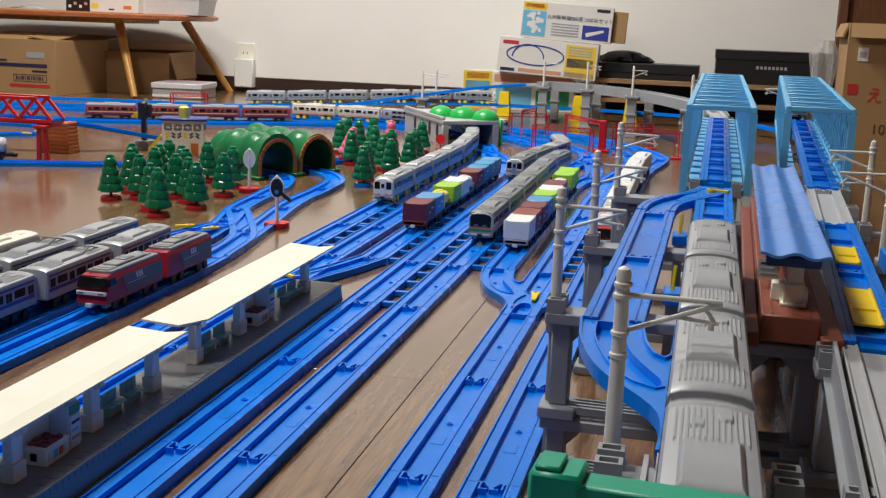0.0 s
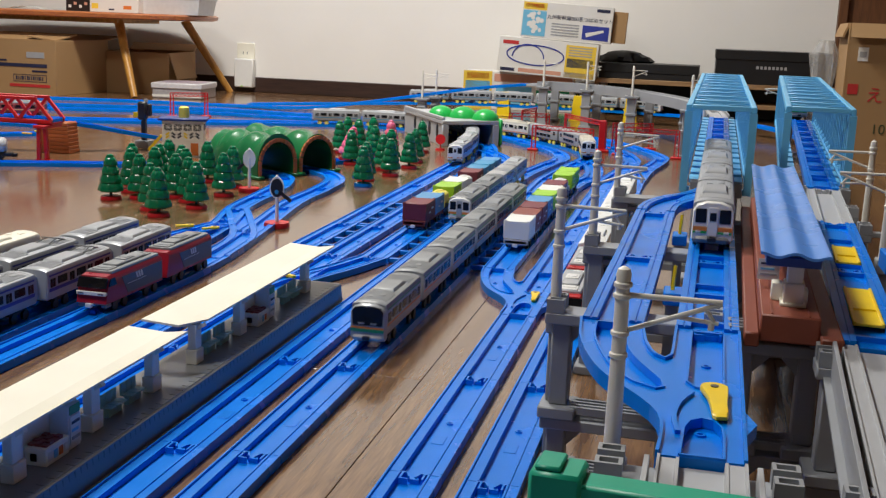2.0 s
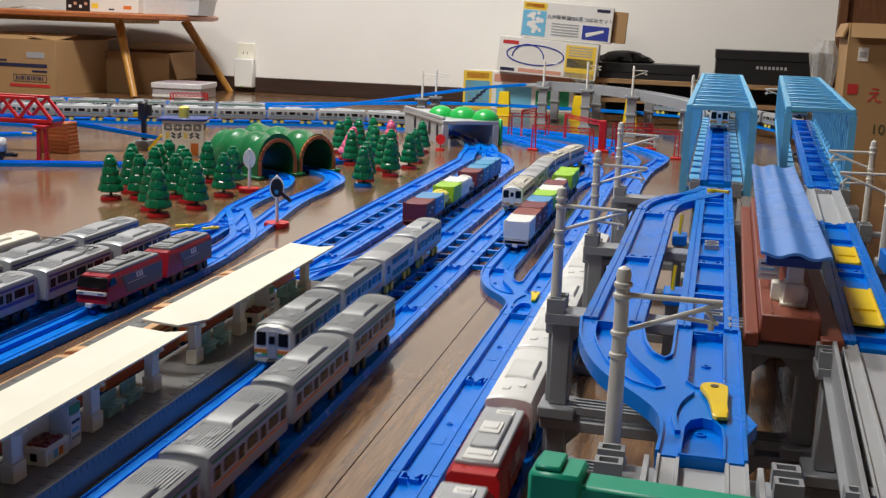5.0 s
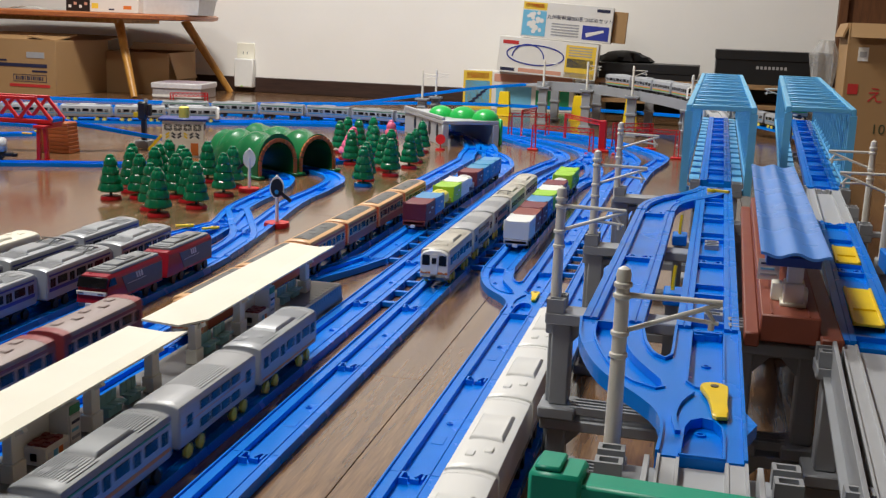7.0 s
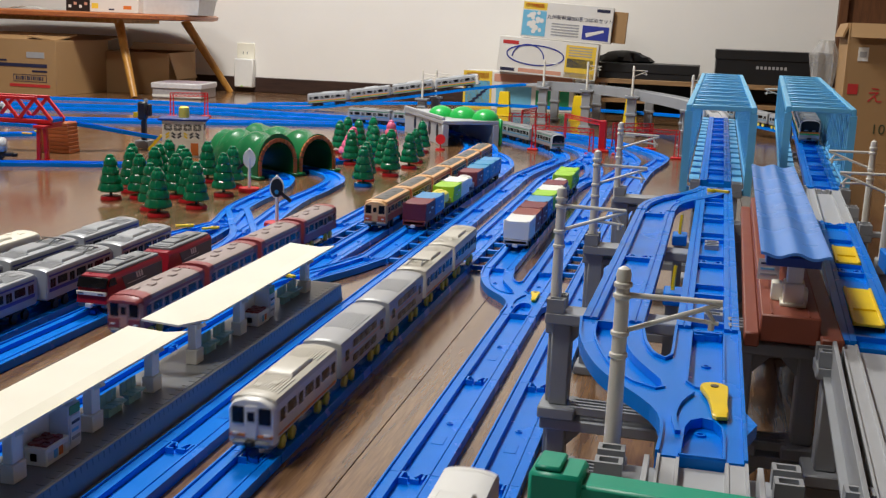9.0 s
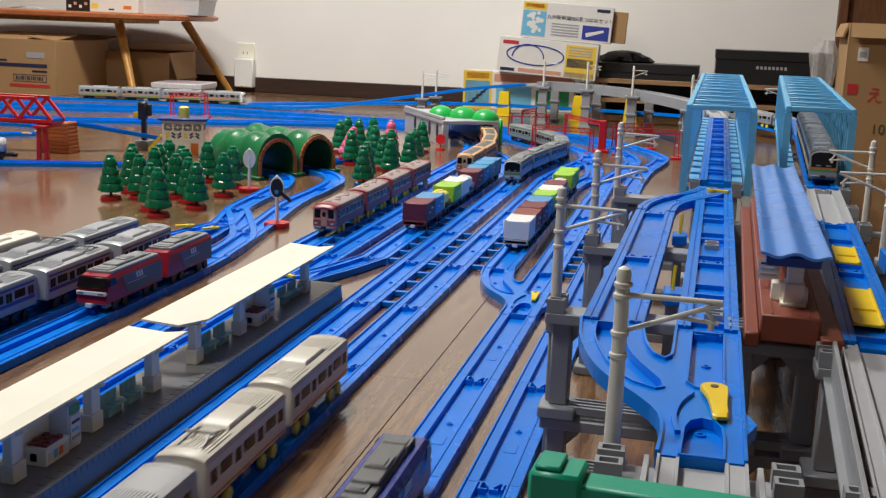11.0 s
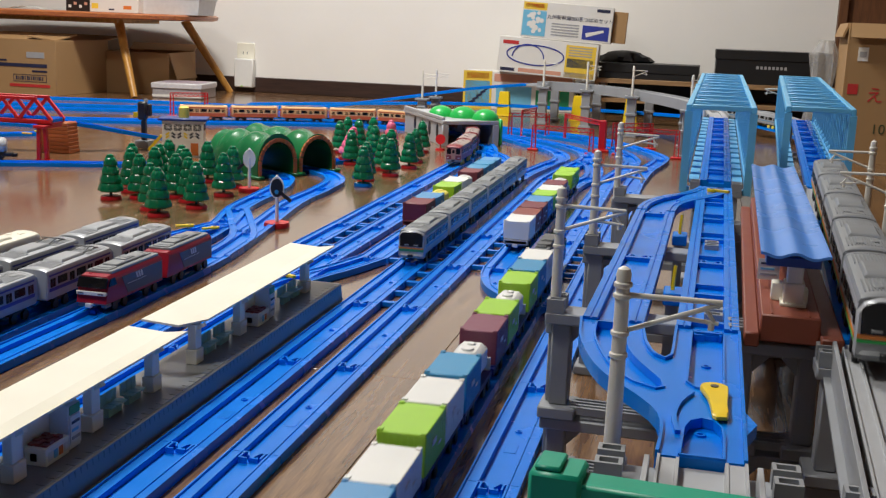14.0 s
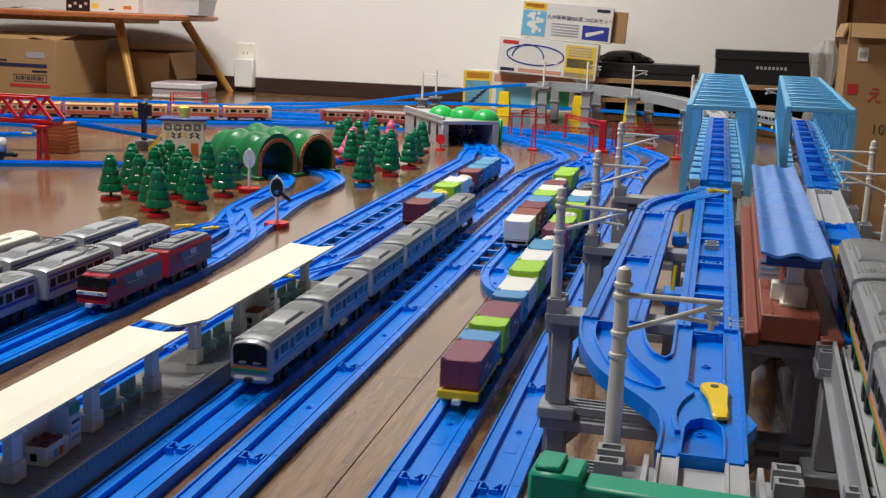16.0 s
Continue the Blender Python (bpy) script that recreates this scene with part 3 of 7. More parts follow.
# webs that close the points pieces
for pts in (((0.318, 0.52), (0.345, 0.52), (0.362, 0.64), (0.345, 0.64)),):
    bm = bmesh.new()
    lo = [bm.verts.new((x, y, ZE + 0.001)) for x, y in pts]
    hi = [bm.verts.new((x, y, ZE + 0.0083)) for x, y in pts]
    bm.faces.new(lo)
    bm.faces.new(hi)
    for i in range(4):
        bm.faces.new((lo[i], lo[(i + 1) % 4], hi[(i + 1) % 4], hi[i]))
    tagged(part("points_plate", bm, BLUE, smooth=False), "flat blue plastic web between the branches of raised points", "toy rail")
track([(0.3475, -0.2165, ZE), (0.339, -0.9, ZE)], LGREY, "viaduct_rail", "light grey plastic viaduct rail")
track([(n_x(-0.0), -0.002, ZE), (n_x(-0.9), -0.9, ZE)], LGREY, "viaduct_rail", "light grey plastic viaduct rail")
track([(n_x(0.0), 0.0, ZE), (n_x(0.45), 0.45, ZE)], BLUE, "raised_rail", "bright blue plastic straight rail on the raised line", hi=True)
track([(n_x(0.452), 0.452, ZE), (n_x(0.70), 0.70, ZE)], LGREY, "viaduct_rail", "light grey plastic viaduct rail")
track([(n_x(0.702), 0.702, ZE), (n_x(1.8), 1.8, ZE)], BLUE, "raised_rail", "bright blue plastic rail inside the truss bridge", hi=True)
track([(0.3605, 0.702, ZE), (0.376, 1.74, ZE)], BLUE, "raised_rail", "bright blue plastic rail inside the truss bridge", hi=True)
track([(0.376, 1.745, ZE), (0.362, 1.98, ZE), (0.295, 2.27, ZE), (0.15, 2.58, ZE), (-0.02, 2.77, ZE), (-0.2, 2.83, 0.112)], LGREY, "viaduct_rail", "light grey plastic viaduct rail")

# ---- piers ----
def pier_level(t, w, z0, z1, d=0.018):
    """One stacked block: two tapered legs on feet, with a cap beam and round studs."""
    for sx in (-1, 1):
        x = sx * (w / 2 - 0.011)
        bm = bmesh.new()
        box(bm, x - 0.0065, x + 0.0065, -d / 2 + 0.001, d / 2 - 0.001, z0 + 0.008, z1 - 0.008, bevel=0.0012)
        bar(bm, (x, 0, z1 - 0.020), (x - sx * 0.012, 0, z1 - 0.007), 0.006, d - 0.006)
        box(bm, x - 0.0125, x + 0.0125, -d / 2 - 0.006, d / 2 + 0.006, z0, z0 + 0.008, bevel=0.001)
        part("leg", bm, GREY, t)
    part("cap_beam", boxes((-w / 2, w / 2, -d / 2 - 0.003, d / 2 + 0.003, z1 - 0.008, z1), bevel=0.001), GREY, t)
    bm = bmesh.new()
    for k in range(4):
        bar(bm, (-w / 2 + 0.02, -0.009 + k * 0.006, z0 + 0.006), (w / 2 - 0.02, -0.009 + k * 0.006, z0 + 0.006), 0.0025, 0.005)
    part("foot_grid", bm, GREY, t, smooth=False)


def make_pier(w, name="bridge_pier", label="grey plastic stacked block pier that carries the raised line"):
    t = thing(name, label, "toy pier", None, "raised line piers")
    pier_level(t, w, 0.0, 0.0435)
    pier_level(t, w, 0.044, ZE - 0.0005)
    for sx in (-1, 1):
        for sy in (-1, 1):
            bm = bmesh.new()
            for xa, xb, ya, yb in ((-0.0058, -0.0040, -0.0042, 0.0042), (0.0040, 0.0058, -0.0042, 0.0042), (-0.0040, 0.0040, -0.0042, -0.0026), (-0.0040, 0.0040, 0.0026, 0.0042)):
                box(bm, xa, xb, ya, yb, ZE - 0.0006, ZE + 0.0085)
            box(bm, -0.0040, 0.0040, -0.0026, 0.0026, ZE - 0.0006, ZE + 0.0050)
            part("stud", bm, GREY, t, "square hollow socket", m=pose(sx * (w / 2 - 0.0065), sy * 0.0075, 0), smooth=False)
    return t


wide = make_pier(0.115)
wide.matrix_basis = pose(0.303, 0.045, 0, 0, 0, -1)
for x, y in ((0.303, 0.285), (0.305, 0.59)):
    copy_thing(wide, pose(x, y, 0, 0, 0, -1))
middle = make_pier(0.086)
middle.matrix_basis = pose(0.3455, -0.225, 0, 0, 0, 0)
narrow = make_pier(0.062)
narrow.matrix_basis = pose(0.345, -0.45, 0, 0, 0, 0)
for x, y in ((n_x(-0.03) - 0.002, -0.02), (n_x(-0.24), -0.24), (n_x(-0.45), -0.45), (n_x(0.45) + 0.004, 0.45), (n_x(0.55), 0.56), (n_x(0.7), 0.70),
             (0.361, 0.69), (0.376, 1.75), (n_x(1.8), 1.81), (0.393, 0.02), (0.403, 0.40)):
    copy_thing(narrow, pose(x, y, 0))


def column(x, y, h=0.112, label="tall grey plastic single column under the viaduct"):
    t = thing("viaduct_column", label, "toy pier", pose(x, y, 0), "viaduct columns")
    part("shaft", boxes((-0.013, 0.013, -0.011, 0.011, 0.0, h), bevel=0.002), GREY, t)
    part("collar", boxes((-0.0155, 0.0155, -0.0135, 0.0135, h * 0.52, h * 0.58), bevel=0.001), GREY, t)
    part("foot", boxes((-0.018, 0.018, -0.016, 0.016, 0.0, 0.008), bevel=0.001), GREY, t)
    part("cap", boxes((-0.02, 0.02, -0.018, 0.018, h - 0.007, h), bevel=0.001), GREY, t)


for x, y in ((0.31, 2.05), (0.30, 2.28), (0.148, 2.50), (0.19, 2.66), (0.0, 2.70), (0.02, 2.84), (-0.14, 2.76), (-0.12, 2.9)):
    column(x, y, ZE - 0.001)
for x, y in ((-0.52, 2.74), (-0.50, 2.84)):
    column(x, y, 0.062, "short grey plastic column under the ramp")
for x, y, mat in ((-0.30, 2.99, YELLOW), (-0.05, 2.96, YELLOW), (0.12, 2.94, YELLOW)):
    t = thing("tapered_pier", "yellow plastic tapered pier that holds the low ramp", "toy pier", pose(x, y, 0), "tapered piers")
    bm = bmesh.new()
    lathe(bm, [(0.032, 0), (0.03, 0.006), (0.022, 0.075), (0.021, 0.08)], 4)
    part("shaft", bm, mat, t, m=pose(0, 0, 0, 0, 0, 45), smooth=False)
    part("foot", boxes((-0.027, 0.027, -0.027, 0.027, 0.0, 0.004), bevel=0.0008), mat, t)

# ---- overhead line masts ----
def make_mast(side):
    t = thing("catenary_mast", "ivory plastic overhead line mast with a bracket arm", "toy mast", None, "overhead line masts")
    bm = bmesh.new()
    lathe(bm, [(0.0039, 0), (0.0037, 0.02), (0.0033, 0.05), (0.0030, 0.083)], 12)
    part("pole", bm, IVORY, t)
    bm = bmesh.new()
    lathe(bm, [(0.003, 0.079), (0.0034, 0.0835), (0.0027, 0.086), (0.0008, 0.0872)], 12)
    part("cap", bm, IVORY, t)
    for z in (0.047, 0.057, 0.074, 0.079):
        bm = bmesh.new()
        lathe(bm, [(0.0035, z - 0.0013), (0.0041, z - 0.0008), (0.0041, z + 0.0008), (0.0035, z + 0.0013)], 12)
        part("ring", bm, IVORY, t)
    bm = bmesh.new()
    tube(bm, (0, 0, 0.0745), (side * 0.043, 0, 0.0735), 0.0013)
    part("upper_arm", bm, IVORY, t)
    bm = bmesh.new()
    tube(bm, (0, 0, 0.0575), (side * 0.043, 0, 0.073), 0.0012)
    part("stay", bm, IVORY, t)
    bm = bmesh.new()
    tube(bm, (side * 0.023, 0, 0.066), (side * 0.042, 0, 0.064), 0.0010)
    tube(bm, (side * 0.036, 0, 0.0705), (side * 0.0405, 0, 0.064), 0.0009)
    tube(bm, (side * 0.039, 0, 0.0645), (side * 0.039, 0, 0.061), 0.0014)
    part("wire_hanger", bm, IVORY, t)
    return t


mast_r, mast_l = make_mast(1), make_mast(-1)
mast_r.matrix_basis = pose(0.308, -0.2, 0.1155, 0, 0, 6)
mast_l.matrix_basis = pose(0.512, 0.53, 0.113, 0, 0, -4)
for x, y, tn in ((0.250, 0.05, 0), (0.252, 0.285, 3), (0.250, 0.59, 0), (0.345, 1.78, 0), (0.315, 2.05, 10), (0.148, 2.50, 30), (0.0, 2.70, 30), (-0.14, 2.76, 20)):
    copy_thing(mast_r, pose(x, y, 0.1125, 0, 0, tn))
for x, y, tn in ((0.502, 0.34, -4), (0.418, 1.80, 0), (n_x(1.8) - 0.035, 1.81, 0), (n_x(1.8) + 0.035, 1.81, 0)):
    copy_thing(mast_l, pose(x, y, 0.113, 0, 0, tn))
for x, y in ((-0.52, 2.74), (-0.50, 2.84)):
    copy_thing(mast_r, pose(x, y, 0.0625, 0, 0, 0))
for x, y in ((0.252, 0.05), (0.252, 0.285), (0.252, 0.59), (0.308, -0.2), (0.512, 0.53), (0.503, 0.34)):
    t = thing("mast_socket", "grey plastic mast socket clipped to the pier", "toy socket", pose(x, y, 0), "mast sockets")
    part("socket", boxes((-0.007, 0.007, -0.007, 0.007, 0.1, 0.1135), bevel=0.001), GREY, t)
    part("bracket", boxes((-0.007, 0.03, -0.006, 0.006, 0.1, 0.105), bevel=0.0008), GREY, t)
    part("prop", boxes((-0.005, 0.005, -0.005, 0.005, 0.0, 0.1), bevel=0.0008), GREY, t)


# ---- light blue truss bridges ----
def truss_bridge(x0, y0, x1, y1, w=0.076):
    a, b = Vector((x0, y0, 0)), Vector((x1, y1, 0))
    L = (b - a).length
    yaw = math.degrees(math.atan2(b.y - a.y, b.x - a.x)) - 90
    t = thing("truss_bridge", "light blue plastic through truss bridge on the raised line", "toy bridge", pose(x0, y0, 0, 0, 0, yaw), "truss bridges")
    zt, zb = 0.2165, 0.116
    n = 15
    for sx in (-1, 1):
        x = sx * w / 2
        part("top_chord", boxes((x - 0.0035, x + 0.0035, 0, L, zt - 0.008, zt), bevel=0.0008), CYAN, t)
        part("bottom_chord", boxes((x - 0.0035, x + 0.0035, 0, L, zb, zb + 0.008), bevel=0.0008), CYAN, t)
        for k in range(n * 2 + 1):
            y = L * k / (n * 2)
            bm = bmesh.new()
            bar(bm, (x, min(max(y, 0.003), L - 0.003), zb + 0.008), (x, min(max(y, 0.003), L - 0.003), zt - 0.008), 0.003, 0.004 if k % 2 else 0.006)
            part("post", bm, CYAN, t, smooth=False)
        for k in range(n):
            bm = bmesh.new()
            ya, yb = L * k / n, L * (k + 1) / n
            bar(bm, (x, ya, zb + 0.006), (x, yb, zb + 0.016), 0.0025, 0.004)
            box(bm, x - sx * 0.012 - 0.006, x - sx * 0.012 + 0.006, ya + 0.012, yb - 0.012, zb + 0.004, zb + 0.009)
            part("footway_panel", bm, CYAN, t, smooth=False)
    for k in range(11):
        y = 0.004 + (L - 0.008) * k / 10
        part("top_cross_beam", boxes((-w / 2 + 0.0035, w / 2 - 0.0035, y - 0.004, y + 0.004, zt - 0.006, zt), bevel=0.0006), CYAN, t)
    for k in range(10):
        ya, yb = L * k / 10 + 0.006, L * (k + 1) / 10 - 0.006
        for yc, yd, zz in ((ya, yb, 0.0030), (yb, ya, 0.0034), ((ya + yb) / 2, (ya + yb) / 2, 0.0024)):
            bm = bmesh.new()
            bar(bm, (-w / 2 + 0.004, yc, zt - zz), (w / 2 - 0.004, yd, zt - zz), 0.0032, 0.003)
            part("top_brace", bm, CYAN, t, smooth=False)
    for sx in (-1, 1):
        part("joint_plate", boxes((sx * w / 2 - 0.0045, sx * w / 2 + 0.0045, L / 2 - 0.007, L / 2 + 0.007, zt - 0.0085, zt + 0.0006), bevel=0.0005), CYAN, t)
    for y in (0.0, L):
        for sx in (-1, 1):
            part("portal_post", boxes((sx * w / 2 - 0.0045, sx * w / 2 + 0.0045, y - 0.004, y + 0.004, zb - 0.006, zt - 0.008)), CYAN, t, smooth=False)
    part("floor_beam", boxes((-w / 2, w / 2, 0, 0.012, zb - 0.006, zb), (-w / 2, w / 2, L - 0.012, L, zb - 0.006, zb)), CYAN, t, smooth=False)


truss_bridge(0.3605, 0.70, 0.376, 1.74)
truss_bridge(n_x(0.75) - 0.008, 0.76, n_x(1.8) - 0.01, 1.80)


# ---- trains ----
PITCH = 0.140
CL, CW = 0.127, 0.0168          # body length and half width


def side_profile(w, z0, z1):
    return [(-w + 0.001, z0), (-w, z0 + 0.003), (-w, z1 - 0.002), (-w + 0.0006, z1), (w - 0.0006, z1), (w, z1 - 0.002), (w, z0 + 0.003), (w - 0.001, z0)]


def roof_profile(w, z1, rise):
    return [(-w, z1)] + [(w * math.cos(math.pi * (1 - k / 8)) * (1.0 if k not in (0, 8) else 1), z1 + 0.0005 + rise * math.sin(math.pi * k / 8) ** 0.7) for k in range(9)] + [(w, z1)]


def extruded(profile, y0, y1, taper=0.0):
    bm = bmesh.new()
    s = [[(x, y, z) for x, z in profile] for y in (y0, y1)]
    return loft(bm, s)


def raise_body(t, k, lift):
    """Sets a car's body on its wheels: heights run from lift on, in the ratio k."""
    for c in t.children:
        if not c.name.startswith("wheel"):
            c.matrix_basis = Matrix.Translation((0, 0, lift)) @ Matrix.Diagonal((1, 1, k, 1)) @ c.matrix_basis


def running_gear(t, half, wheel_mat, frame_mat):
    part("underframe", shared("underframe|%s%.3f" % (frame_mat.name, half), lambda: boxes((-0.0125, 0.0125, -half + 0.01, half - 0.01, 0.0105, 0.0142), bevel=0.0008)), frame_mat, t)
    for y in (-half + 0.026, half - 0.026):
        part("bogie", shared("bogie|" + frame_mat.name, lambda: boxes((-0.0135, 0.0135, -0.015, 0.015, 0.0075, 0.0122), (-0.0138, 0.0138, -0.004, 0.004, 0.0066, 0.0086), bevel=0.0008)), frame_mat, t, m=pose(0, y, 0))
        for sx in (-1, 1):
            for dy in (-0.0095, 0.0095):
                part("wheel", shared("wheel|" + wheel_mat.name, lambda: tube(bmesh.new(), (-0.0014, 0, 0), (0.0014, 0, 0), 0.0051, n=16)), wheel_mat, t, m=pose(sx * 0.0138, y + dy, 0.0113))


def coupler(t, y, mat):
    s = 1 if y > 0 else -1
    part("coupler", shared("coupler|%d%s" % (s, mat.name), lambda: boxes((-0.002, 0.002, min(0, s * 0.008), max(0, s * 0.008), 0.0095, 0.0125), (-0.0035, 0.0035, min(s * 0.005, s * 0.0085), max(s * 0.005, s * 0.0085), 0.009, 0.0135), bevel=0.0006)), mat, t, m=pose(0, y - s * 0.002, 0))


def passenger_car(name, label, st, face=0, group="", index=0):
    """A toy coach: body shell, roof with ribs and cooler, windows, colour bands, running gear and, at an end, its face."""
    t = thing(name, label, "toy train", None, group)
    h = CL / 2
    z0, z1 = 0.0125, 0.0425
    key = st["key"]
    part("body_shell", shared("body_shell|" + key, lambda: extruded(side_profile(CW, z0, z1), -h, h)), st["body"], t)
    rp = lambda: loft(bmesh.new(), [[(x * f, y, z1 + (z - z1) * g) for x, z in roof_profile(CW, z1, 0.0062)] for y, f, g in ((-h, 1.0, 0.8), (-h + 0.006, 1, 1), (h - 0.006, 1, 1), (h, 1.0, 0.8))])
    part("roof", shared("roof|" + key, rp), st["roof"], t)
    top = lambda x: z1 + 0.0005 + 0.0062 * max(0.0, 1 - (x / CW) ** 2) ** 0.35
    if st.get("ribs", True):
        def ribs():
            bm = bmesh.new()
            for k in range(-6, 7):
                x = k * 0.0021
                for ya, yb in ((-h + 0.011, -0.027), (0.020, h - 0.011)) if not st.get("decker") else ((-0.024, 0.024),):
                    box(bm, x - 0.00045, x + 0.00045, ya, yb, top(x) - 0.0012, top(x) + 0.00045)
            return bm
        tagged(part("roof_ribs", shared("roof_ribs|" + key, ribs), st["roof"], t), kind="stuff")
    for s in (-1, 1):
        if st.get("collar"):
            cap = lambda: loft(bmesh.new(), [[(x * 1.012, y, z0 + (z - z0) * 1.01) for x, z in [(-CW, z0)] + roof_profile(CW, z1, 0.0062)[1:-1] + [(CW, z0)]] for y in (-0.0105, 0.0004)])
            part("end_collar", shared("end_collar|" + key, cap), st["collar"], t, m=pose(0, s * h, 0, 0, 0, 0 if s > 0 else 180))
        else:
            cap = lambda: loft(bmesh.new(), [[(x * 1.008, y, z1 - 0.001 + (z - z1 + 0.001) * g) for x, z in roof_profile(CW, z1, 0.0062)] for y, g in ((-0.0062, 1.03), (-0.0015, 1.03), (0.0004, 0.86))])
            part("roof_end", shared("roof_end|" + key, cap), st.get("cap", st["body"]) if s == face else st["roof"], t, m=pose(0, s * h, 0, 0, 0, 0 if s > 0 else 180))
    hood = lambda: loft(bmesh.new(), [[(x * f, y * f, z) for x, y in ((-0.0105, -0.022), (0.0105, -0.022), (0.0105, 0.022), (-0.0105, 0.022))] for z, f in ((0.0470, 1.06), (0.0496, 1.0), (0.0512, 0.86))])
    if st.get("vents"):
        for k, y in enumerate((-0.042, -0.021, 0.0, 0.021, 0.042)):
            part("ventilator", shared("ventilator|" + key, lambda: boxes((-0.0034, 0.0034, -0.005, 0.005, 0.0478, 0.0506), bevel=0.0008)), st.get("panel", st["roof"]), t, m=pose(0.003 if k % 2 else -0.003, y, 0))
        if st.get("panel"):
            lid = lambda: loft(bmesh.new(), [[(x * 0.80, y, z + 0.0010) for x, z in roof_profile(CW, z1, 0.0062)[2:-2]] for y in (-h + 0.010, h - 0.010)])
            part("roof_panel", shared("roof_panel|" + key, lid), st["panel"], t)
    elif not st.get("decker"):
        part("cooler", shared("cooler|" + key, hood), st.get("unit", st["roof"]), t, m=pose(0, -0.004 if index % 2 else -0.003, 0))
        for sx in (-1, 1):
            part("roof_hatch", shared("roof_hatch|" + key, lambda: boxes((-0.0028, 0.0028, -0.004, 0.004, 0.0478, 0.0500), bevel=0.0006)), st.get("unit", st["roof"]), t, m=pose(sx * 0.005, 0.040 + 0.004 * sx, 0))
    if st.get("panto") and not st.get("decker") and index % 3 == 1:
        bm = bmesh.new()
        for sx in (-1, 1):
            bar(bm, (sx * 0.008, 0.02, 0.0495), (sx * 0.006, 0.036, 0.053), 0.0012, 0.0012)
            bar(bm, (sx * 0.008, 0.05, 0.0495), (sx * 0.006, 0.036, 0.053), 0.0012, 0.0012)
        bar(bm, (-0.011, 0.036, 0.0535), (0.011, 0.036, 0.0535), 0.002, 0.0012)
        part("pantograph", bm, DGREY, t)
    for z, hh, mat in st["bands"]:
        for sx in (-1, 1):
            part("colour_band", shared("colour_band|%.4f%s" % (hh, mat.name), lambda: boxes((-0.0002, 0.0002, -h + 0.003, h - 0.003, -hh / 2, hh / 2))), mat, t, m=pose(sx * (CW + 0.0001), 0, z))
    zw = st.get("zw", 0.0325)
    for sx in (-1, 1) if st.get("decker") else ():
        for y in (-0.026, -0.0085, 0.0085, 0.026):
            for z in (0.0375, 0.0225):
                part("side_window", shared("side_window|deck", lambda: boxes((-0.0004, 0.0004, -0.0074, 0.0074, -0.0036, 0.0036), bevel=0.0002)), SMOKE, t, m=pose(sx * (CW + 0.0002), y, z))
        for y in (-0.05, 0.05):
            part("door_window", shared("door_window|", lambda: boxes((-0.0004, 0.0004, -0.0042, -0.0007, -0.005, 0.005), (-0.0004, 0.0004, 0.0007, 0.0042, -0.005, 0.005))), SMOKE, t, m=pose(sx * (CW + 0.0002), y, zw - 0.001))
    for sx in (-1, 1) if st.get("windows", True) and not st.get("decker") else ():
        for y in (-0.036, 0.0, 0.036):
            part("side_window", shared("side_window|", lambda: boxes((-0.0004, 0.0004, -0.0085, 0.0085, -0.0045, 0.0045), bevel=0.0002)), SMOKE, t, m=pose(sx * (CW + 0.0002), y, zw))
        for y in (-0.054, -0.018, 0.018, 0.054):
            part("door_window", shared("door_window|", lambda: boxes((-0.0004, 0.0004, -0.0042, -0.0007, -0.005, 0.005), (-0.0004, 0.0004, 0.0007, 0.0042, -0.005, 0.005))), SMOKE, t, m=pose(sx * (CW + 0.0002), y, zw - 0.001))
    for s in (-1, 1):
        if s == face:
            yaw = 0 if s > 0 else 180
            fm = pose(0, s * h, 0, 0, 0, yaw)
            if st.get("brow"):
                part("nose_brow", shared("nose_brow|" + key, lambda: loft(bmesh.new(), [[(x * a, y, z1 - 0.003 + (z - z1 + 0.003) * b) for x, z in roof_profile(CW, z1, 0.0062)] for y, a, b in ((-0.016, 1.015, 1.06), (-0.004, 1.01, 1.02), (0.004, 0.97, 0.85), (0.0078, 0.88, 0.5))])), st["brow"], t, m=fm)
            f = part("face", shared("face|" + key, lambda: loft(bmesh.new(), [[(x * a, y, z0 - 0.002 + (z - z0) * b) for x, z in ((-CW, z0), (-CW, 0.040), (-CW + 0.003, 0.046), (-0.006, 0.0495), (0.006, 0.0495), (CW - 0.003, 0.046), (CW, 0.040), (CW, z0))] for y, a, b in ((-0.003, 1.0, 1.0), (0.0025, 1.0, 1.0), (0.0055, 0.95, 0.96))])), st["face"], t, m=fm)
            if st["front"] == "wide":
                part("windscreen", shared("windscreen|wide", lambda: loft(bmesh.new(), [[(x * g, y, 0.034 + (z - 0.034) * g) for x, z in ((-0.0143, 0.0240), (0.0143, 0.0240), (0.0149, 0.0395), (0.0125, 0.0436), (0.0065, 0.0452), (-0.0065, 0.0452), (-0.0125, 0.0436), (-0.0149, 0.0395))] for y, g in ((0.0035, 1.0), (0.0058, 1.0), (0.0064, 0.96))])), SMOKE, f)
                for sx in (-1, 1):
                    part("lamp_cluster", shared("lamp_cluster|", lambda: boxes((-0.0030, 0.0030, 0.0060, 0.0066, 0.0256, 0.0276), bevel=0.0002)), ROOFGREY, f, m=pose(sx * 0.006, 0, 0))
            else:
                for sx in (-1, 1):
                    part("windscreen", shared("windscreen|half", lambda: boxes((-0.0045, 0.0045, 0.005, 0.0061, 0.0265, 0.0405), bevel=0.0006)), SMOKE, f, m=pose(sx * 0.0098, 0, 0))
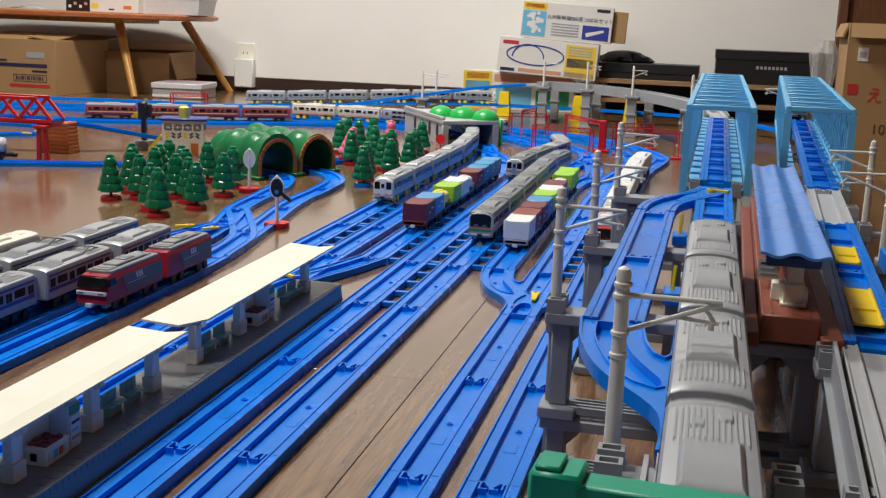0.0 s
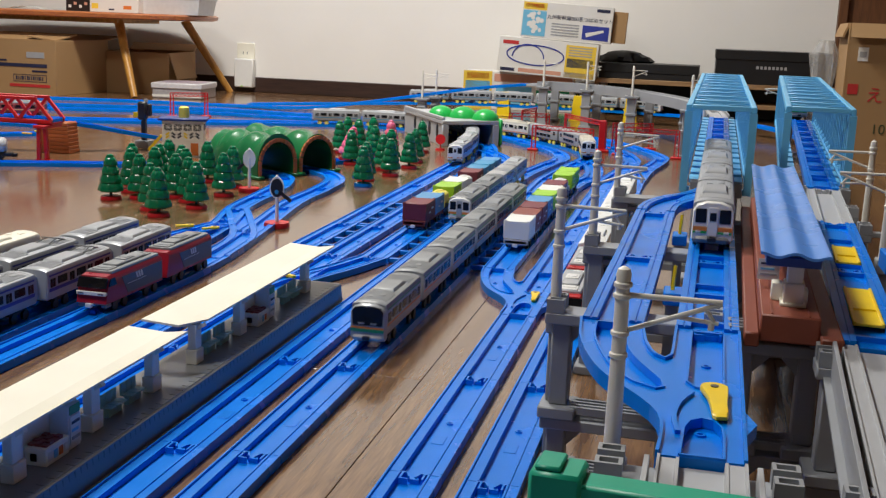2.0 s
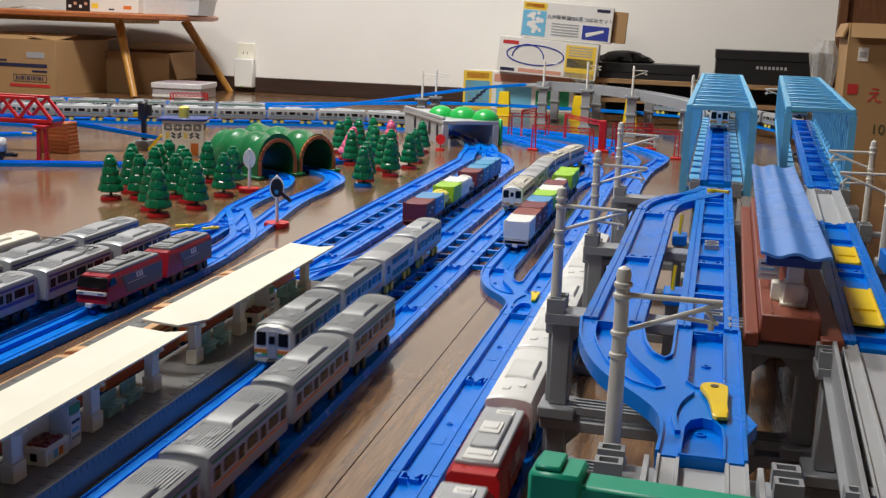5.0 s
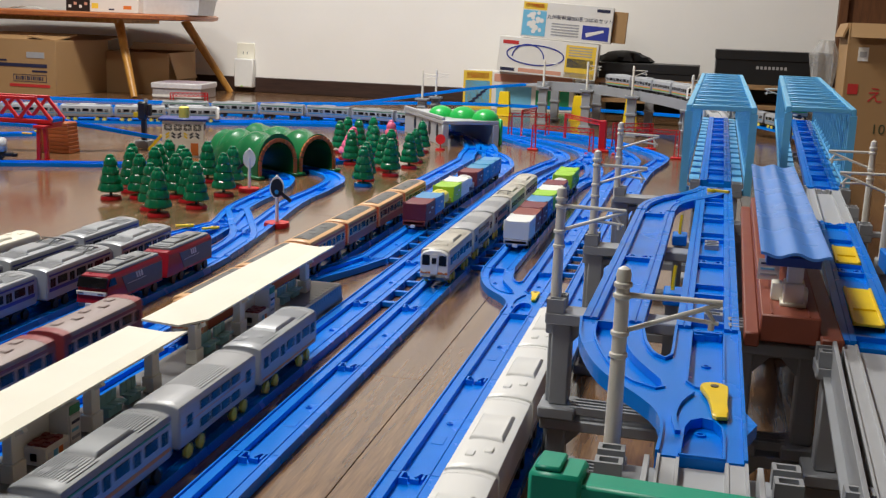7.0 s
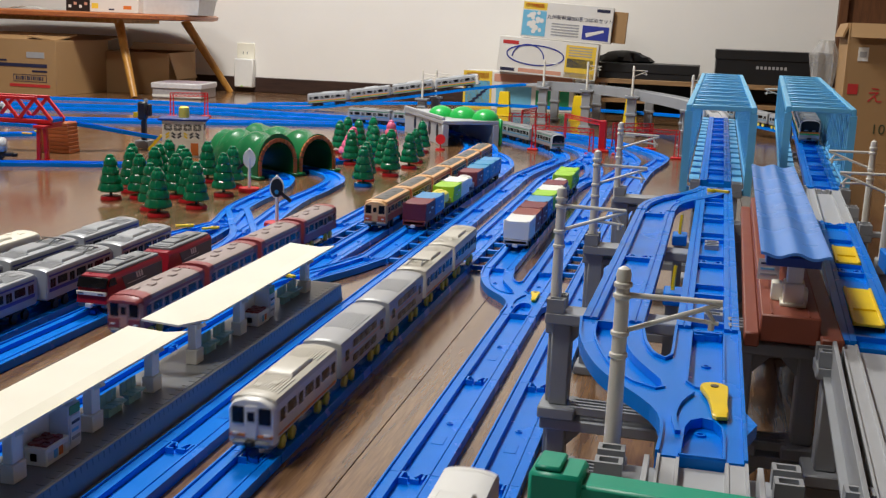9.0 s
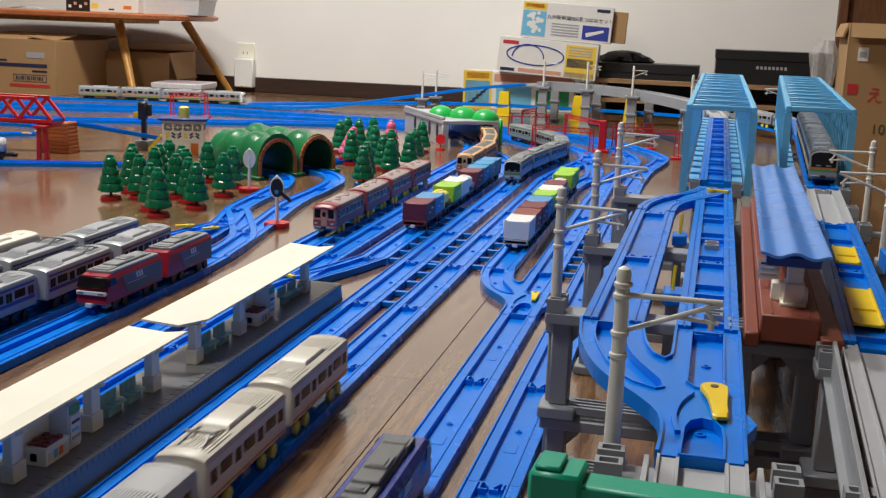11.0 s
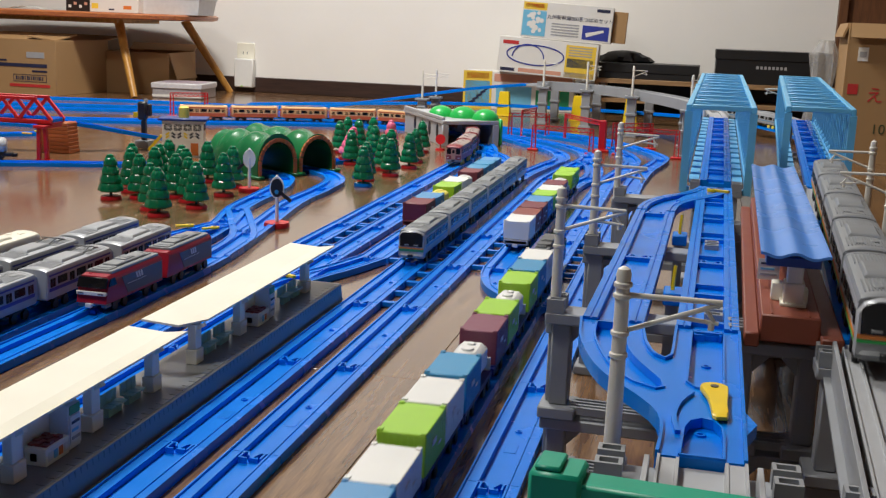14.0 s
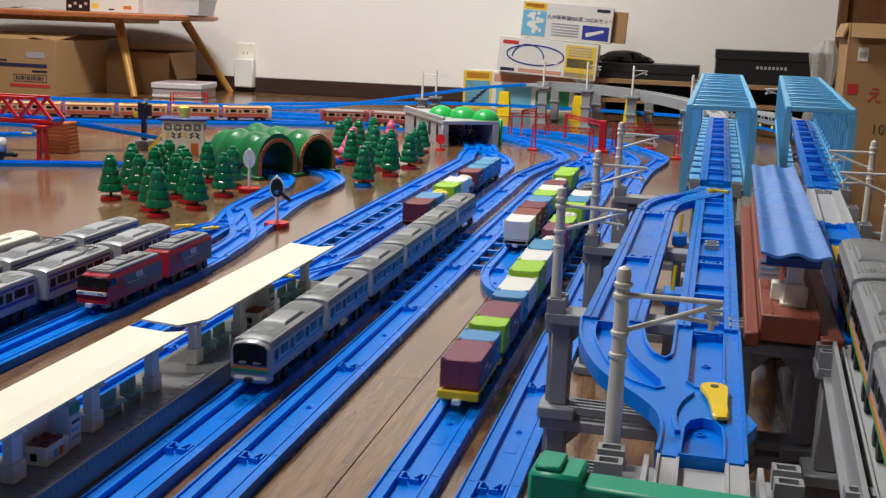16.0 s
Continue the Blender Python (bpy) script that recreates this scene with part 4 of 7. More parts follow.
                part("gangway_door", shared("gangway_door|" + key, lambda: boxes((-0.0042, 0.0042, 0.005, 0.0066, 0.014, 0.042), bevel=0.0005)), st.get("door", st["face"]), f)
                part("door_glass", shared("door_glass|", lambda: boxes((-0.0026, 0.0026, 0.0066, 0.0069, 0.029, 0.037))), SMOKE, f)
            for z, hh, mat in st["fbands"]:
                part("front_band", shared("front_band|%s%.4f%s" % (mat.name, z, st["front"]), lambda: boxes(*(((-0.0160, 0.0160, 0.0030, 0.0061, z - hh / 2, z + hh / 2),) if st["front"] == "wide" else ((-0.0158, -0.0045, 0.0040, 0.0061, z - hh / 2, z + hh / 2), (0.0045, 0.0158, 0.0040, 0.0061, z - hh / 2, z + hh / 2))))), mat, f, smooth=False)
            for sx in (-1, 1) if st["front"] != "wide" else ():
                part("headlight", shared("headlight|", lambda: boxes((-0.0022, 0.0022, 0.005, 0.0064, 0.0168, 0.0188), bevel=0.0003)), WHITE, f, m=pose(sx * 0.0115, 0, 0))
            part("skirt", shared("skirt|" + key, lambda: loft(bmesh.new(), [[(-0.0158, -0.006, z), (-0.0158, 0.004 + e, z), (-0.0120, 0.0075 + e, z), (0.0120, 0.0075 + e, z), (0.0158, 0.004 + e, z), (0.0158, -0.006, z)] for z, e in ((0.0072, -0.002), (0.0110, 0.0), (0.0134, -0.0015))])), st.get("skirt", ROOFGREY), f)
        else:
            part("end_wall", shared("end_wall|" + key, lambda: boxes((-CW + 0.001, CW - 0.001, -0.0005, 0.0005, 0.0135, 0.045), (-0.006, 0.006, -0.0045, 0.0045, 0.0145, 0.04), bevel=0.0004)), st.get("end", st["body"]), t, m=pose(0, s * h, 0))
        coupler(t, s * (h + (0.004 if s == face else 0)), st.get("coupler", BLACK))
    running_gear(t, h, st.get("wheel", BLACK), st.get("frame", BLACK))
    raise_body(t, 0.86, 0.0075)
    return t


def loco(name, label, st, face=1, group=""):
    """A toy electric locomotive unit with a slanted nose."""
    t = thing(name, label, "toy locomotive", None, group)
    h = 0.055
    w = CW
    z0, z1 = 0.0125, 0.043
    key = st["key"]
    prof = lambda a, low: [(-w * a, z0), (-w * a, z1 - 0.004 - low), (-w * a + 0.003, z1 - low), (w * a - 0.003, z1 - low), (w * a, z1 - 0.004 - low), (w * a, z0)]
    def shell():
        s = [[(x, y, z) for x, z in prof(1.0, 0)] for y in (-h, h - 0.007)]
        s.append([(x * 0.97, h + (0.006 if z < 0.03 else 0.0), z if z < 0.03 else z - 0.001) for x, z in prof(1.0, 0)])
        return loft(bmesh.new(), s)
    part("body_shell", shared("loco_shell|" + key, shell), st["body"], t)
    part("roof_deck", shared("roof_deck|" + key, lambda: boxes((-0.0138 if key != "navy" else -0.0095, 0.0138 if key != "navy" else 0.0095, -h + 0.002, h - 0.010, z1 - 0.001, z1 + 0.0030), (-0.0085, 0.0085, -h + 0.02, h - 0.03, z1 + 0.003, z1 + 0.006), bevel=0.001)), st["roof"], t)
    for k, (xa, xb, ya, yb, up) in enumerate(((-0.0095, 0.0095, 0.026, 0.043, 0.0042), (-0.0060, 0.0075, -0.016, 0.004, 0.0072), (-0.0085, 0.0040, -0.046, -0.034, 0.0044))):
        part("roof_plate", shared("roof_plate|%d%s" % (k, key), lambda: boxes((xa, xb, ya, yb, z1 + 0.001, z1 + up), (xa + 0.002, xb - 0.002, ya + 0.002, yb - 0.006, z1 + up - 0.0002, z1 + up + 0.0007), bevel=0.0004)), st.get("plates", st["roof"]), t)
    for sx in (-1, 1):
        def slant():
            return loft(bmesh.new(), [[(x, y, z) for y, z in ((-h + 0.001, z0 + 0.003), (h - 0.036, z0 + 0.003), (h - 0.024, z1 - 0.0062), (-h + 0.001, z1 - 0.0062))] for x in (-0.0003, 0.0003)])
        part("side_panel", shared("side_panel|" + key, slant), st["side"], t, m=pose(sx * (w + 0.0002), 0, 0))
        for k in range(3):
            mark = lambda: loft(bmesh.new(), [[(x, y, z) for y, z in ((-0.012 + k * 0.005, 0.029), (-0.009 + k * 0.005, 0.029), (-0.0065 + k * 0.005, 0.0362), (-0.0095 + k * 0.005, 0.0362))] for x in (-0.0003, 0.0003)])
            part("side_mark", shared("side_mark|%d%s" % (k, key), mark), st["mark"], t, m=pose(sx * (w + 0.0006), 0, 0))
        part("side_line", shared("side_line|" + key, lambda: boxes((-0.0003, 0.0003, -0.018, 0.020, 0.0262, 0.0268))), st["mark"], t, m=pose(sx * (w + 0.0006), 0, 0), smooth=False)
        if face:
            part("cab_window", shared("cab_window|" + key, lambda: loft(bmesh.new(), [[(x, y, z) for y, z in ((h - 0.0145, 0.0310), (h + 0.0012, 0.0310), (h - 0.0026, 0.0395), (h - 0.0105, 0.0395))] for x in (-0.0004, 0.0004)])), SMOKE, t, m=pose(sx * (w + 0.0001), 0, 0))
    if face:
        part("windscreen", shared("windscreen|loco" + key, lambda: boxes((-0.0160, 0.0160, -0.001, 0.0012, -0.0060, 0.0060), bevel=0.0006)), SMOKE, t, m=pose(0, h + 0.0026, 0.0350, 25, 0, 0))
        part("front_band", shared("front_band|loco" + key, lambda: boxes((-0.0162, 0.0162, h + 0.003, h + 0.0068, 0.0215, 0.0255), bevel=0.0004)), WHITE, t)
        for sx in (-1, 1):
            part("headlight", shared("loco_headlight|", lambda: boxes((-0.003, 0.003, h + 0.0066, h + 0.0072, 0.0228, 0.0242))), DGREY, t, m=pose(sx * 0.011, 0, 0))
        part("pilot", shared("pilot|", lambda: boxes((-0.0155, 0.0155, h - 0.006, h + 0.0052, 0.0105, 0.0145), (-0.0155, -0.0095, h - 0.006, h + 0.0045, 0.0072, 0.0108), (0.0095, 0.0155, h - 0.006, h + 0.0045, 0.0072, 0.0108), bevel=0.0008)), ROOFGREY, t)
    coupler(t, h + 0.006, WHITE)
    coupler(t, -h, BLACK)
    running_gear(t, h + 0.003, BLACK, BLACK)
    raise_body(t, 0.90, 0.0055)
    return t


def crate(y, across, along, k):
    """Where a container stands on its deck, with its size in three ratios."""
    return Matrix.Translation((0, y, 0.0205 - 0.0172 * k)) @ Matrix.Diagonal((across, along, k, 1))


def container(t, mat, y, tank=False, across=1.05, along=1.0, k=0.73):
    if tank:
        bm = bmesh.new()
        box(bm, -0.0125, 0.0125, -0.02, 0.02, 0.02, 0.0465, bevel=0.005)
        tube(bm, (0, -0.008, 0.046), (0, -0.008, 0.0485), 0.006, 0.005, 14)
        tube(bm, (0, 0.008, 0.046), (0, 0.008, 0.048), 0.004, 0.0035, 12)
        c = part("tank_container", bm, mat, t, m=crate(y, across, along, k))
        part("tank_frame", boxes((-0.0145, 0.0145, -0.0225, -0.020, 0.0175, 0.03), (-0.0145, 0.0145, 0.020, 0.0225, 0.0175, 0.03)), mat, c, smooth=False)
        return
    c = part("container", shared("container|" + mat.name, lambda: boxes((-0.0168, 0.0168, -0.0285, 0.0285, 0.0172, 0.051), bevel=0.0008)), mat, t, m=crate(y, across, along, k))
    def ribs():
        bm = bmesh.new()
        for k in range(-4, 5):
            for sx in (-1, 1):
                box(bm, sx * 0.0168 - 0.0002, sx * 0.0168 + 0.0002, k * 0.0062 - 0.0008, k * 0.0062 + 0.0008, 0.02, 0.048)
        for k in range(-3, 4):
            for sy in (-1, 1):
                box(bm, k * 0.0044 - 0.0006, k * 0.0044 + 0.0006, sy * 0.0285 - 0.0002, sy * 0.0285 + 0.0002, 0.02, 0.048)
        for sx in (-1, 1):
            for sy in (-1, 1):
                box(bm, sx * 0.0148 - 0.0018, sx * 0.0148 + 0.0018, sy * 0.0262 - 0.0018, sy * 0.0262 + 0.0018, 0.0505, 0.0522)
        return bm
    tagged(part("ribbing", shared("ribbing|" + mat.name, ribs), mat, c, smooth=False), kind="stuff")
    for sx in (-1, 1):
        part("side_mark", shared("side_mark|container", lambda: boxes((-0.0003, 0.0003, -0.012, -0.002, 0.0, 0.004), (-0.0003, 0.0003, 0.004, 0.012, -0.006, -0.004))), PRINT, c, m=pose(sx * 0.0175, 0, 0.036), smooth=False)


def wagon(load, label, base=None, group="", buffer=False, across=1.05, k=0.73, long_end=0):
    t = thing("container_wagon", label, "toy wagon", None, group)
    base = base or NAVY
    part("deck", shared("deck|" + base.name, lambda: boxes((-0.0150, 0.0150, -0.06, 0.06, 0.0125, 0.0170), (-0.0165, 0.0165, -0.06, -0.056, 0.0115, 0.0185), (-0.0165, 0.0165, 0.056, 0.06, 0.0115, 0.0185), bevel=0.0006)), base, t)
    running_gear(t, 0.058, BLACK, base)
    for s in (-1, 1):
        coupler(t, s * 0.06, WHITE if buffer else BLACK)
    raise_body(t, 1.0, 0.002)
    if long_end:          # one long and one short container on a shorter wagon
        for (mat, tank), (y, along) in zip(load, ((0.0185, 1.2), (-0.0345, 0.62)) if long_end > 0 else ((0.0345, 0.62), (-0.0185, 1.2))):
            container(t, mat, y, tank, across, along, k)
        for c in t.children:
            c.matrix_basis = Matrix.Diagonal((1, 0.87, 1, 1)) @ c.matrix_basis
        return t
    for (mat, tank), y in zip(load, (0.0298, -0.0298)):
        container(t, mat, y, tank, across, 1.0, k)
    return t


LIMITS = {id(T2_WAY): (0.0, T2_WAY.near(X2, -1.6)), id(T1_WAY): (0.0, T1_WAY.near(X1, -1.6)), id(N_WAY): (N_WAY.near(n_x(1.8), 1.8), 99.0), id(A_WAY): (A_WAY.near(XA, -1.05), 99.0)}
TRAINS = []          # cars, way, rows of (seconds, length of the way at the train's head), spacing or distances behind the head


def run(cars, way, rows, lengths):
    """The rows are held to the stretch of the way that has rails."""
    lo, hi = LIMITS.get(id(way), (0.0, 99.0))
    TRAINS.append((cars, way, rows, lengths, lo, hi))


def rake(style, n, group, label, face_front, face_rear):
    cars = []
    for i in range(n):
        face = 1 if (i == 0 and face_front) else (-1 if (i == n - 1 and face_rear) else 0)
        cars.append(passenger_car("train_car", label + (", leading car" if face == 1 else ", rear car" if face == -1 else ""), style, face, group, i))
    return cars


def style(key, body, roof, bands, front, face, fbands, **more):
    return dict(key=key, body=body, roof=roof, bands=bands, front=front, face=face, fbands=fbands, **more)


ST_F = style("commuter", SILVER, ROOFGREY, [(0.0235, 0.0018, BANDO), (0.0410, 0.0018, BANDG)], "wide", SILVER, [(0.0216, 0.0018, BANDO), (0.0187, 0.0034, BANDG)], skirt=LGREY)
ST_G = style("suburban", SILVER, ROOFGREY, [(0.0205, 0.003, BANDO), (0.0408, 0.0015, BANDG)], "split", WHITE, [(0.021, 0.004, BANDO), (0.018, 0.002, GREENF)], door=SILVER)
ST_H = style("local", SILVER, ROOFSILV, [(0.0165, 0.002, BANDO)], "split", WHITE, [(0.0165, 0.0025, BANDO)], panto=True, wheel=LEMON)
ST_H2 = style("local_white", material("train_ivory_white", (0.70, 0.66, 0.58, 1), 0.36), material("train_roof_ivory", (0.55, 0.52, 0.45, 1), 0.4), [(0.0165, 0.002, BANDO)], "split", WHITE, [(0.0165, 0.0025, BANDO)], panto=True, wheel=LEMON)
ST_I = style("commuter_blue", SILVER, ROOFGREY, [(0.0235, 0.0025, AZURE), (0.0410, 0.0016, BANDG)], "wide", SILVER, [(0.0216, 0.0018, BANDO), (0.0187, 0.0034, BANDG)], skirt=LGREY)
ST_D = style("double_deck", SILVER, material("train_roof_pale_grey", (0.42, 0.43, 0.45, 1), 0.34, vary=0.06, scale=60), [(0.0305, 0.0012, SALMON)], "split", WHITE, [], decker=True, wheel=LEMON)
ST_K = style("rapid", SILVER, ROOFSILV, [(0.0225, 0.002, AZURE)], "split", WHITE, [(0.0165, 0.002, BANDO)], wheel=LEMON)
ST_E = style("raised", SILVER, ROOFSILV, [(0.0205, 0.003, BANDO), (0.0178, 0.002, GREENF)], "split", WHITE, [(0.021, 0.0045, BANDO), (0.0175, 0.002, GREENF)])
ST_N = style("raised_dark", SILVER, ROOFGREY, [(0.0205, 0.003, BANDO), (0.0178, 0.002, GREENF)], "wide", SILVER, [(0.0225, 0.003, BANDO), (0.0195, 0.002, GREENF)])
ST_O = style("express", TAN, TAN, [(0.0185, 0.011, VERMIL), (0.0405, 0.003, VERMIL)], "split", TAN, [(0.0185, 0.009, VERMIL)], door=TAN, ribs=False, end=VERMIL, vents=True, panel=DGREY)
ST_J = style("old_local", SALMON, material("train_roof_brown_grey", (0.33, 0.26, 0.25, 1), 0.5), [(0.0185, 0.0115, OLDRED), (0.0405, 0.003, OLDRED)], "split", SALMON, [(0.0185, 0.010, OLDRED)], ribs=False, end=OLDRED, vents=True, collar=OLDRED, brow=OLDRED, door=SALMON, wheel=LEMON)
ST_W = style("white_van", WHITE, WHITE, [(0.0185, 0.004, ROOFGREY)], "wide", WHITE, [], ribs=False, windows=False)
ST_P = style("blue_stripe", SILVER, ROOFSILV, [(0.0235, 0.004, PURPLE), (0.0405, 0.002, PURPLE)], "split", WHITE, [(0.021, 0.004, PURPLE)], panto=True)
ST_X = style("red_express", OLDRED, ROOFGREY, [(0.0225, 0.003, TAN)], "split", OLDRED, [(0.021, 0.004, TAN)], ribs=False)

V = 0.266
cars = rake(ST_F, 6, "grey commuter train", "silver toy commuter coach with green and orange bands", True, False)
s0 = T2_WAY.near(X2, 0.82) + 0.024
run(cars, T2_WAY, [(0, s0), (16, s0 + 16 * V)], PITCH)
cars = rake(ST_G, 2, "silver suburban train", "silver toy suburban coach with an orange band", True, False)
cars[2:] = [passenger_car("train_car", "silver toy double-deck coach with two rows of windows", ST_D, 0, "silver suburban train", 2), passenger_car("train_car", "silver toy suburban coach with yellow wheels", ST_H, 0, "silver suburban train", 3)]
s0 = T1_WAY.near(X1, 0.535)
run(cars, T1_WAY, [(0, s0 - 0.885), (2, s0 - 0.375), (3.5, s0), (4.2, s0 + 0.17), (16, s0 + 12.5 * 0.245)], PITCH)
cars = rake(ST_H2, 1, "silver local train", "ivory toy local coach with a white face", True, False)
cars += rake(ST_D, 2, "silver local train", "silver toy double-deck coach with two rows of windows", False, False)
cars += [passenger_car("train_car", "ivory toy local coach with yellow wheels and a pantograph", ST_H2, 0, "silver local train", i) for i in (1, 2)]
s0 = T2_WAY.near(X2, 0.265)
run(cars, T2_WAY, [(0, s0 - 8 * V), (8, s0), (16, s0 + 8 * V)], PITCH)
cars = rake(ST_I, 6, "silver blue train", "silver-grey toy commuter coach with a blue band", True, False)
s0 = T1_WAY.near(X1, 0.497)
run(cars, T1_WAY, [(0, s0 - 3.9), (8.5, s0 - 1.60), (11.3, s0 - 0.80), (13, s0 - 0.372), (14.5, s0), (16, s0 + 0.385)], PITCH)
cars = rake(ST_K, 8, "silver rapid train", "silver toy rapid-service coach with a white face", False, True)
s0 = A_WAY.near(XA, 1.04) + 8 * PITCH
run(cars, A_WAY, [(0, s0), (16, s0 + 16 * 0.275)], PITCH)
cars = rake(ST_O, 6, "tan express train", "tan and red toy express coach with a grey roof", False, True)
s0 = B_WAY.near(XB, 0.85) - 0.02 + 6 * PITCH
run(cars, B_WAY, [(0, s0 - 9 * 0.3), (9, s0), (12.5, s0 + 1.08), (16, s0 + 2.1)], PITCH)
cars = rake(ST_J, 4, "red and salmon train", "salmon and dark red toy coach with brown roof", False, True)
s0 = A_WAY.near(XA, 0.203) + 4 * PITCH
run(cars, A_WAY, [(0, s0 - 9 * 0.275), (9, s0), (11.5, s0 + 0.689), (16, s0 + 1.93)], PITCH)
cars = rake(ST_E, 4, "raised silver train", "silver toy coach with orange and green bands", False, True)
s0 = E_WAY.near(0.35, 0.07) + 4 * PITCH
run(cars, E_WAY, [(0, s0 - 0.47), (0.5, s0 - 0.33), (1.0, s0 - 0.167), (1.5, s0), (2.0, s0 + 0.18), (2.5, s0 + 0.37), (3, s0 + 0.55), (4, s0 + 0.92), (7, s0 + 2.13), (8.5, s0 + 2.92), (9, s0 + 3.15), (16, s0 + 5.9)], PITCH)
cars = rake(ST_N, 5, "raised grey train", "grey toy commuter coach with orange and green bands", True, False)
s0 = N_WAY.near(n_x(0.2), 0.2)
run(cars, N_WAY, [(0, s0 - 3.5), (9, s0 - 1.05), (11.5, s0 - 0.41), (12.5, s0 - 0.14), (13, s0), (14, s0 + 0.26), (14.5, s0 + 0.385), (16, s0 + 0.77)], PITCH)
# red double locomotive with white vans
RED_LOCO = dict(key="crimson", body=material("loco_bright_red_paint", (0.50, 0.016, 0.02, 1), 0.3, vary=0.1), roof=LGREY, side=LOCORED, mark=PRINT, plates=WHITE)
DARK_LOCO = dict(key="crimson_grey", body=LOCORED, roof=ROOFGREY, side=DGREY, mark=PRINT)
ROYAL = material("loco_royal_blue_paint", (0.008, 0.028, 0.24, 1), 0.26, vary=0.1)
BLUE_LOCO = dict(key="navy", body=ROYAL, roof=DGREY, side=ROYAL, mark=PRINT)
X4_WAY = Line([(-0.3, 2.53), (-0.07, 2.44), (0.09, 2.32), (0.2, 2.13), (0.25, 2.0), (0.255, 1.9), (X4 + 0.01, 1.7), (X4, 1.5), (X4, 0.8), (X4, -1.9)])
LIMITS[id(X4_WAY)] = (0.0, X4_WAY.near(X4, -1.65))
cars = [loco("electric_locomotive", "crimson toy electric locomotive with a grey roof", RED_LOCO, 1, "crimson freight train"), loco("electric_locomotive", "crimson toy locomotive rear unit with a grey roof", RED_LOCO, 0, "crimson freight train")]
cars += rake(ST_W, 5, "crimson freight train", "white toy van with a rounded roof", False, False)
s0 = X4_WAY.near(X4, 0.456) - 0.012
run(cars, X4_WAY, [(0, s0 - 1.5 * 0.196), (16, s0 + 14.5 * 0.196)], 0.132)
# container train that leaves the yard behind a navy locomotive
X3_WAY = Line([(X3, -2.4), (X3, 0), (X3, 1.287), (X3 + 0.002, 1.5), (0.19, 1.72), (0.195, 1.88), (0.15, 2.06), (0.05, 2.25), (-0.1, 2.36), (-0.3, 2.46)])
LIMITS[id(X3_WAY)] = (X3_WAY.near(X3, -0.56), 99.0)
seq = [(WHITE, 0), (AZURE, 0), (LIME, 0), (WHITE, 1), (LIME, 0), (PLUM, 0), (WHITE, 1), (AZURE, 0), (WHITE, 0), (LIME, 0), (WHITE, 0), (SKYBOX, 0), (PLUM, 0), (LIME, 0), (SKYBOX, 0), (PLUM, 0)]
cars = [loco("electric_locomotive", "navy blue toy electric locomotive with a dark roof", BLUE_LOCO, 1, "container train")]
for i in range(8):
    cars.append(wagon(seq[i * 2:i * 2 + 2], "navy toy flat wagon with bright plastic containers" if i < 7 else "yellow toy flat wagon with a plum container at the train's end", NAVY if i < 7 else YELLOW, "container train", i == 7, 0.97, 0.85 if i < 5 else 0.70, 0 if i < 5 else (-1 if i == 7 else 1)))
s0 = X3_WAY.near(X3, 0.045)
run(cars, X3_WAY, [(0, s0 - 16 * 0.245 + 1.145), (12.5, s0 + 0.290), (14, s0 + 0.644), (15, s0 + 0.876), (16, s0 + 1.136)], [0.062 + 0.124 * i if i < 6 else 0.794 + 0.1075 * (i - 6) for i in range(9)])
# trains far at the back
LOW_WAY = Line([(-3.4, 2.0, 0), (-2.6, 2.3, 0), (-1.6, 2.72, 0), (-1.15, 2.84, 0), (-0.8, 2.90, 0.016), (-0.45, 2.97, 0.03), (-0.1, 3.0, 0.03), (0.2, 2.97, 0.03), (0.42, 2.85, 0.03), (0.6, 2.6, 0.02), (0.62, 2.2, 0.01), (0.62, 1.5, 0)])
cars = rake(ST_K, 6, "far silver train", "silver toy coach on the track along the wall", True, False)
s0 = LOW_WAY.near(-0.33, 2.98)
run(cars, LOW_WAY, [(0, s0), (1.5, s0 + 0.42), (3.5, s0 + 0.95), (5.5, s0 + 1.5), (16, s0 + 1.6)], PITCH)
cars = rake(ST_X, 4, "far red train", "dark red toy express coach far behind the signal box", False, True)
s0 = B_WAY.near(-0.80, 2.31) + 4 * PITCH
run(cars, B_WAY, [(0, s0), (1.5, s0 + 0.5), (4, s0 + 1.3), (16, s0 + 2.2)], PITCH)

# parked: container trains in the sidings
def park(cars, x, y_front, pitch, face_camera=True):
    for i, c in enumerate(cars):
        c.matrix_basis = pose(x, y_front + pitch * (i + 0.5), 0, 0, 0, 180)


sid = [(MAROON, 0), (SKYBOX, 0), (LEMON, 1), (LIME, 0), (WHITE, 0), (WHITE, 1), (MAROON, 0), (AZURE, 0), (AZURE, 0), (SKYBOX, 0)]
park([wagon(sid[i * 2:i * 2 + 2], "parked toy flat wagon with plastic containers in the siding", RUST if i == 0 else NAVY, "parked container train west", i == 0) for i in range(5)], XC, 0.842, 0.124)
sid = [(WHITE, 0), (RUST, 0), (MAROON, 0), (SKYBOX, 0), (LIME, 0), (WHITE, 0), (MAROON, 0), (WHITE, 1), (LIME, 0), (LIME, 0)]
park([wagon(sid[i * 2:i * 2 + 2], "parked toy flat wagon with plastic containers in the siding", LGREY if i == 0 else NAVY, "parked container train east", i == 0) for i in range(5)], XS, 0.762, 0.124)
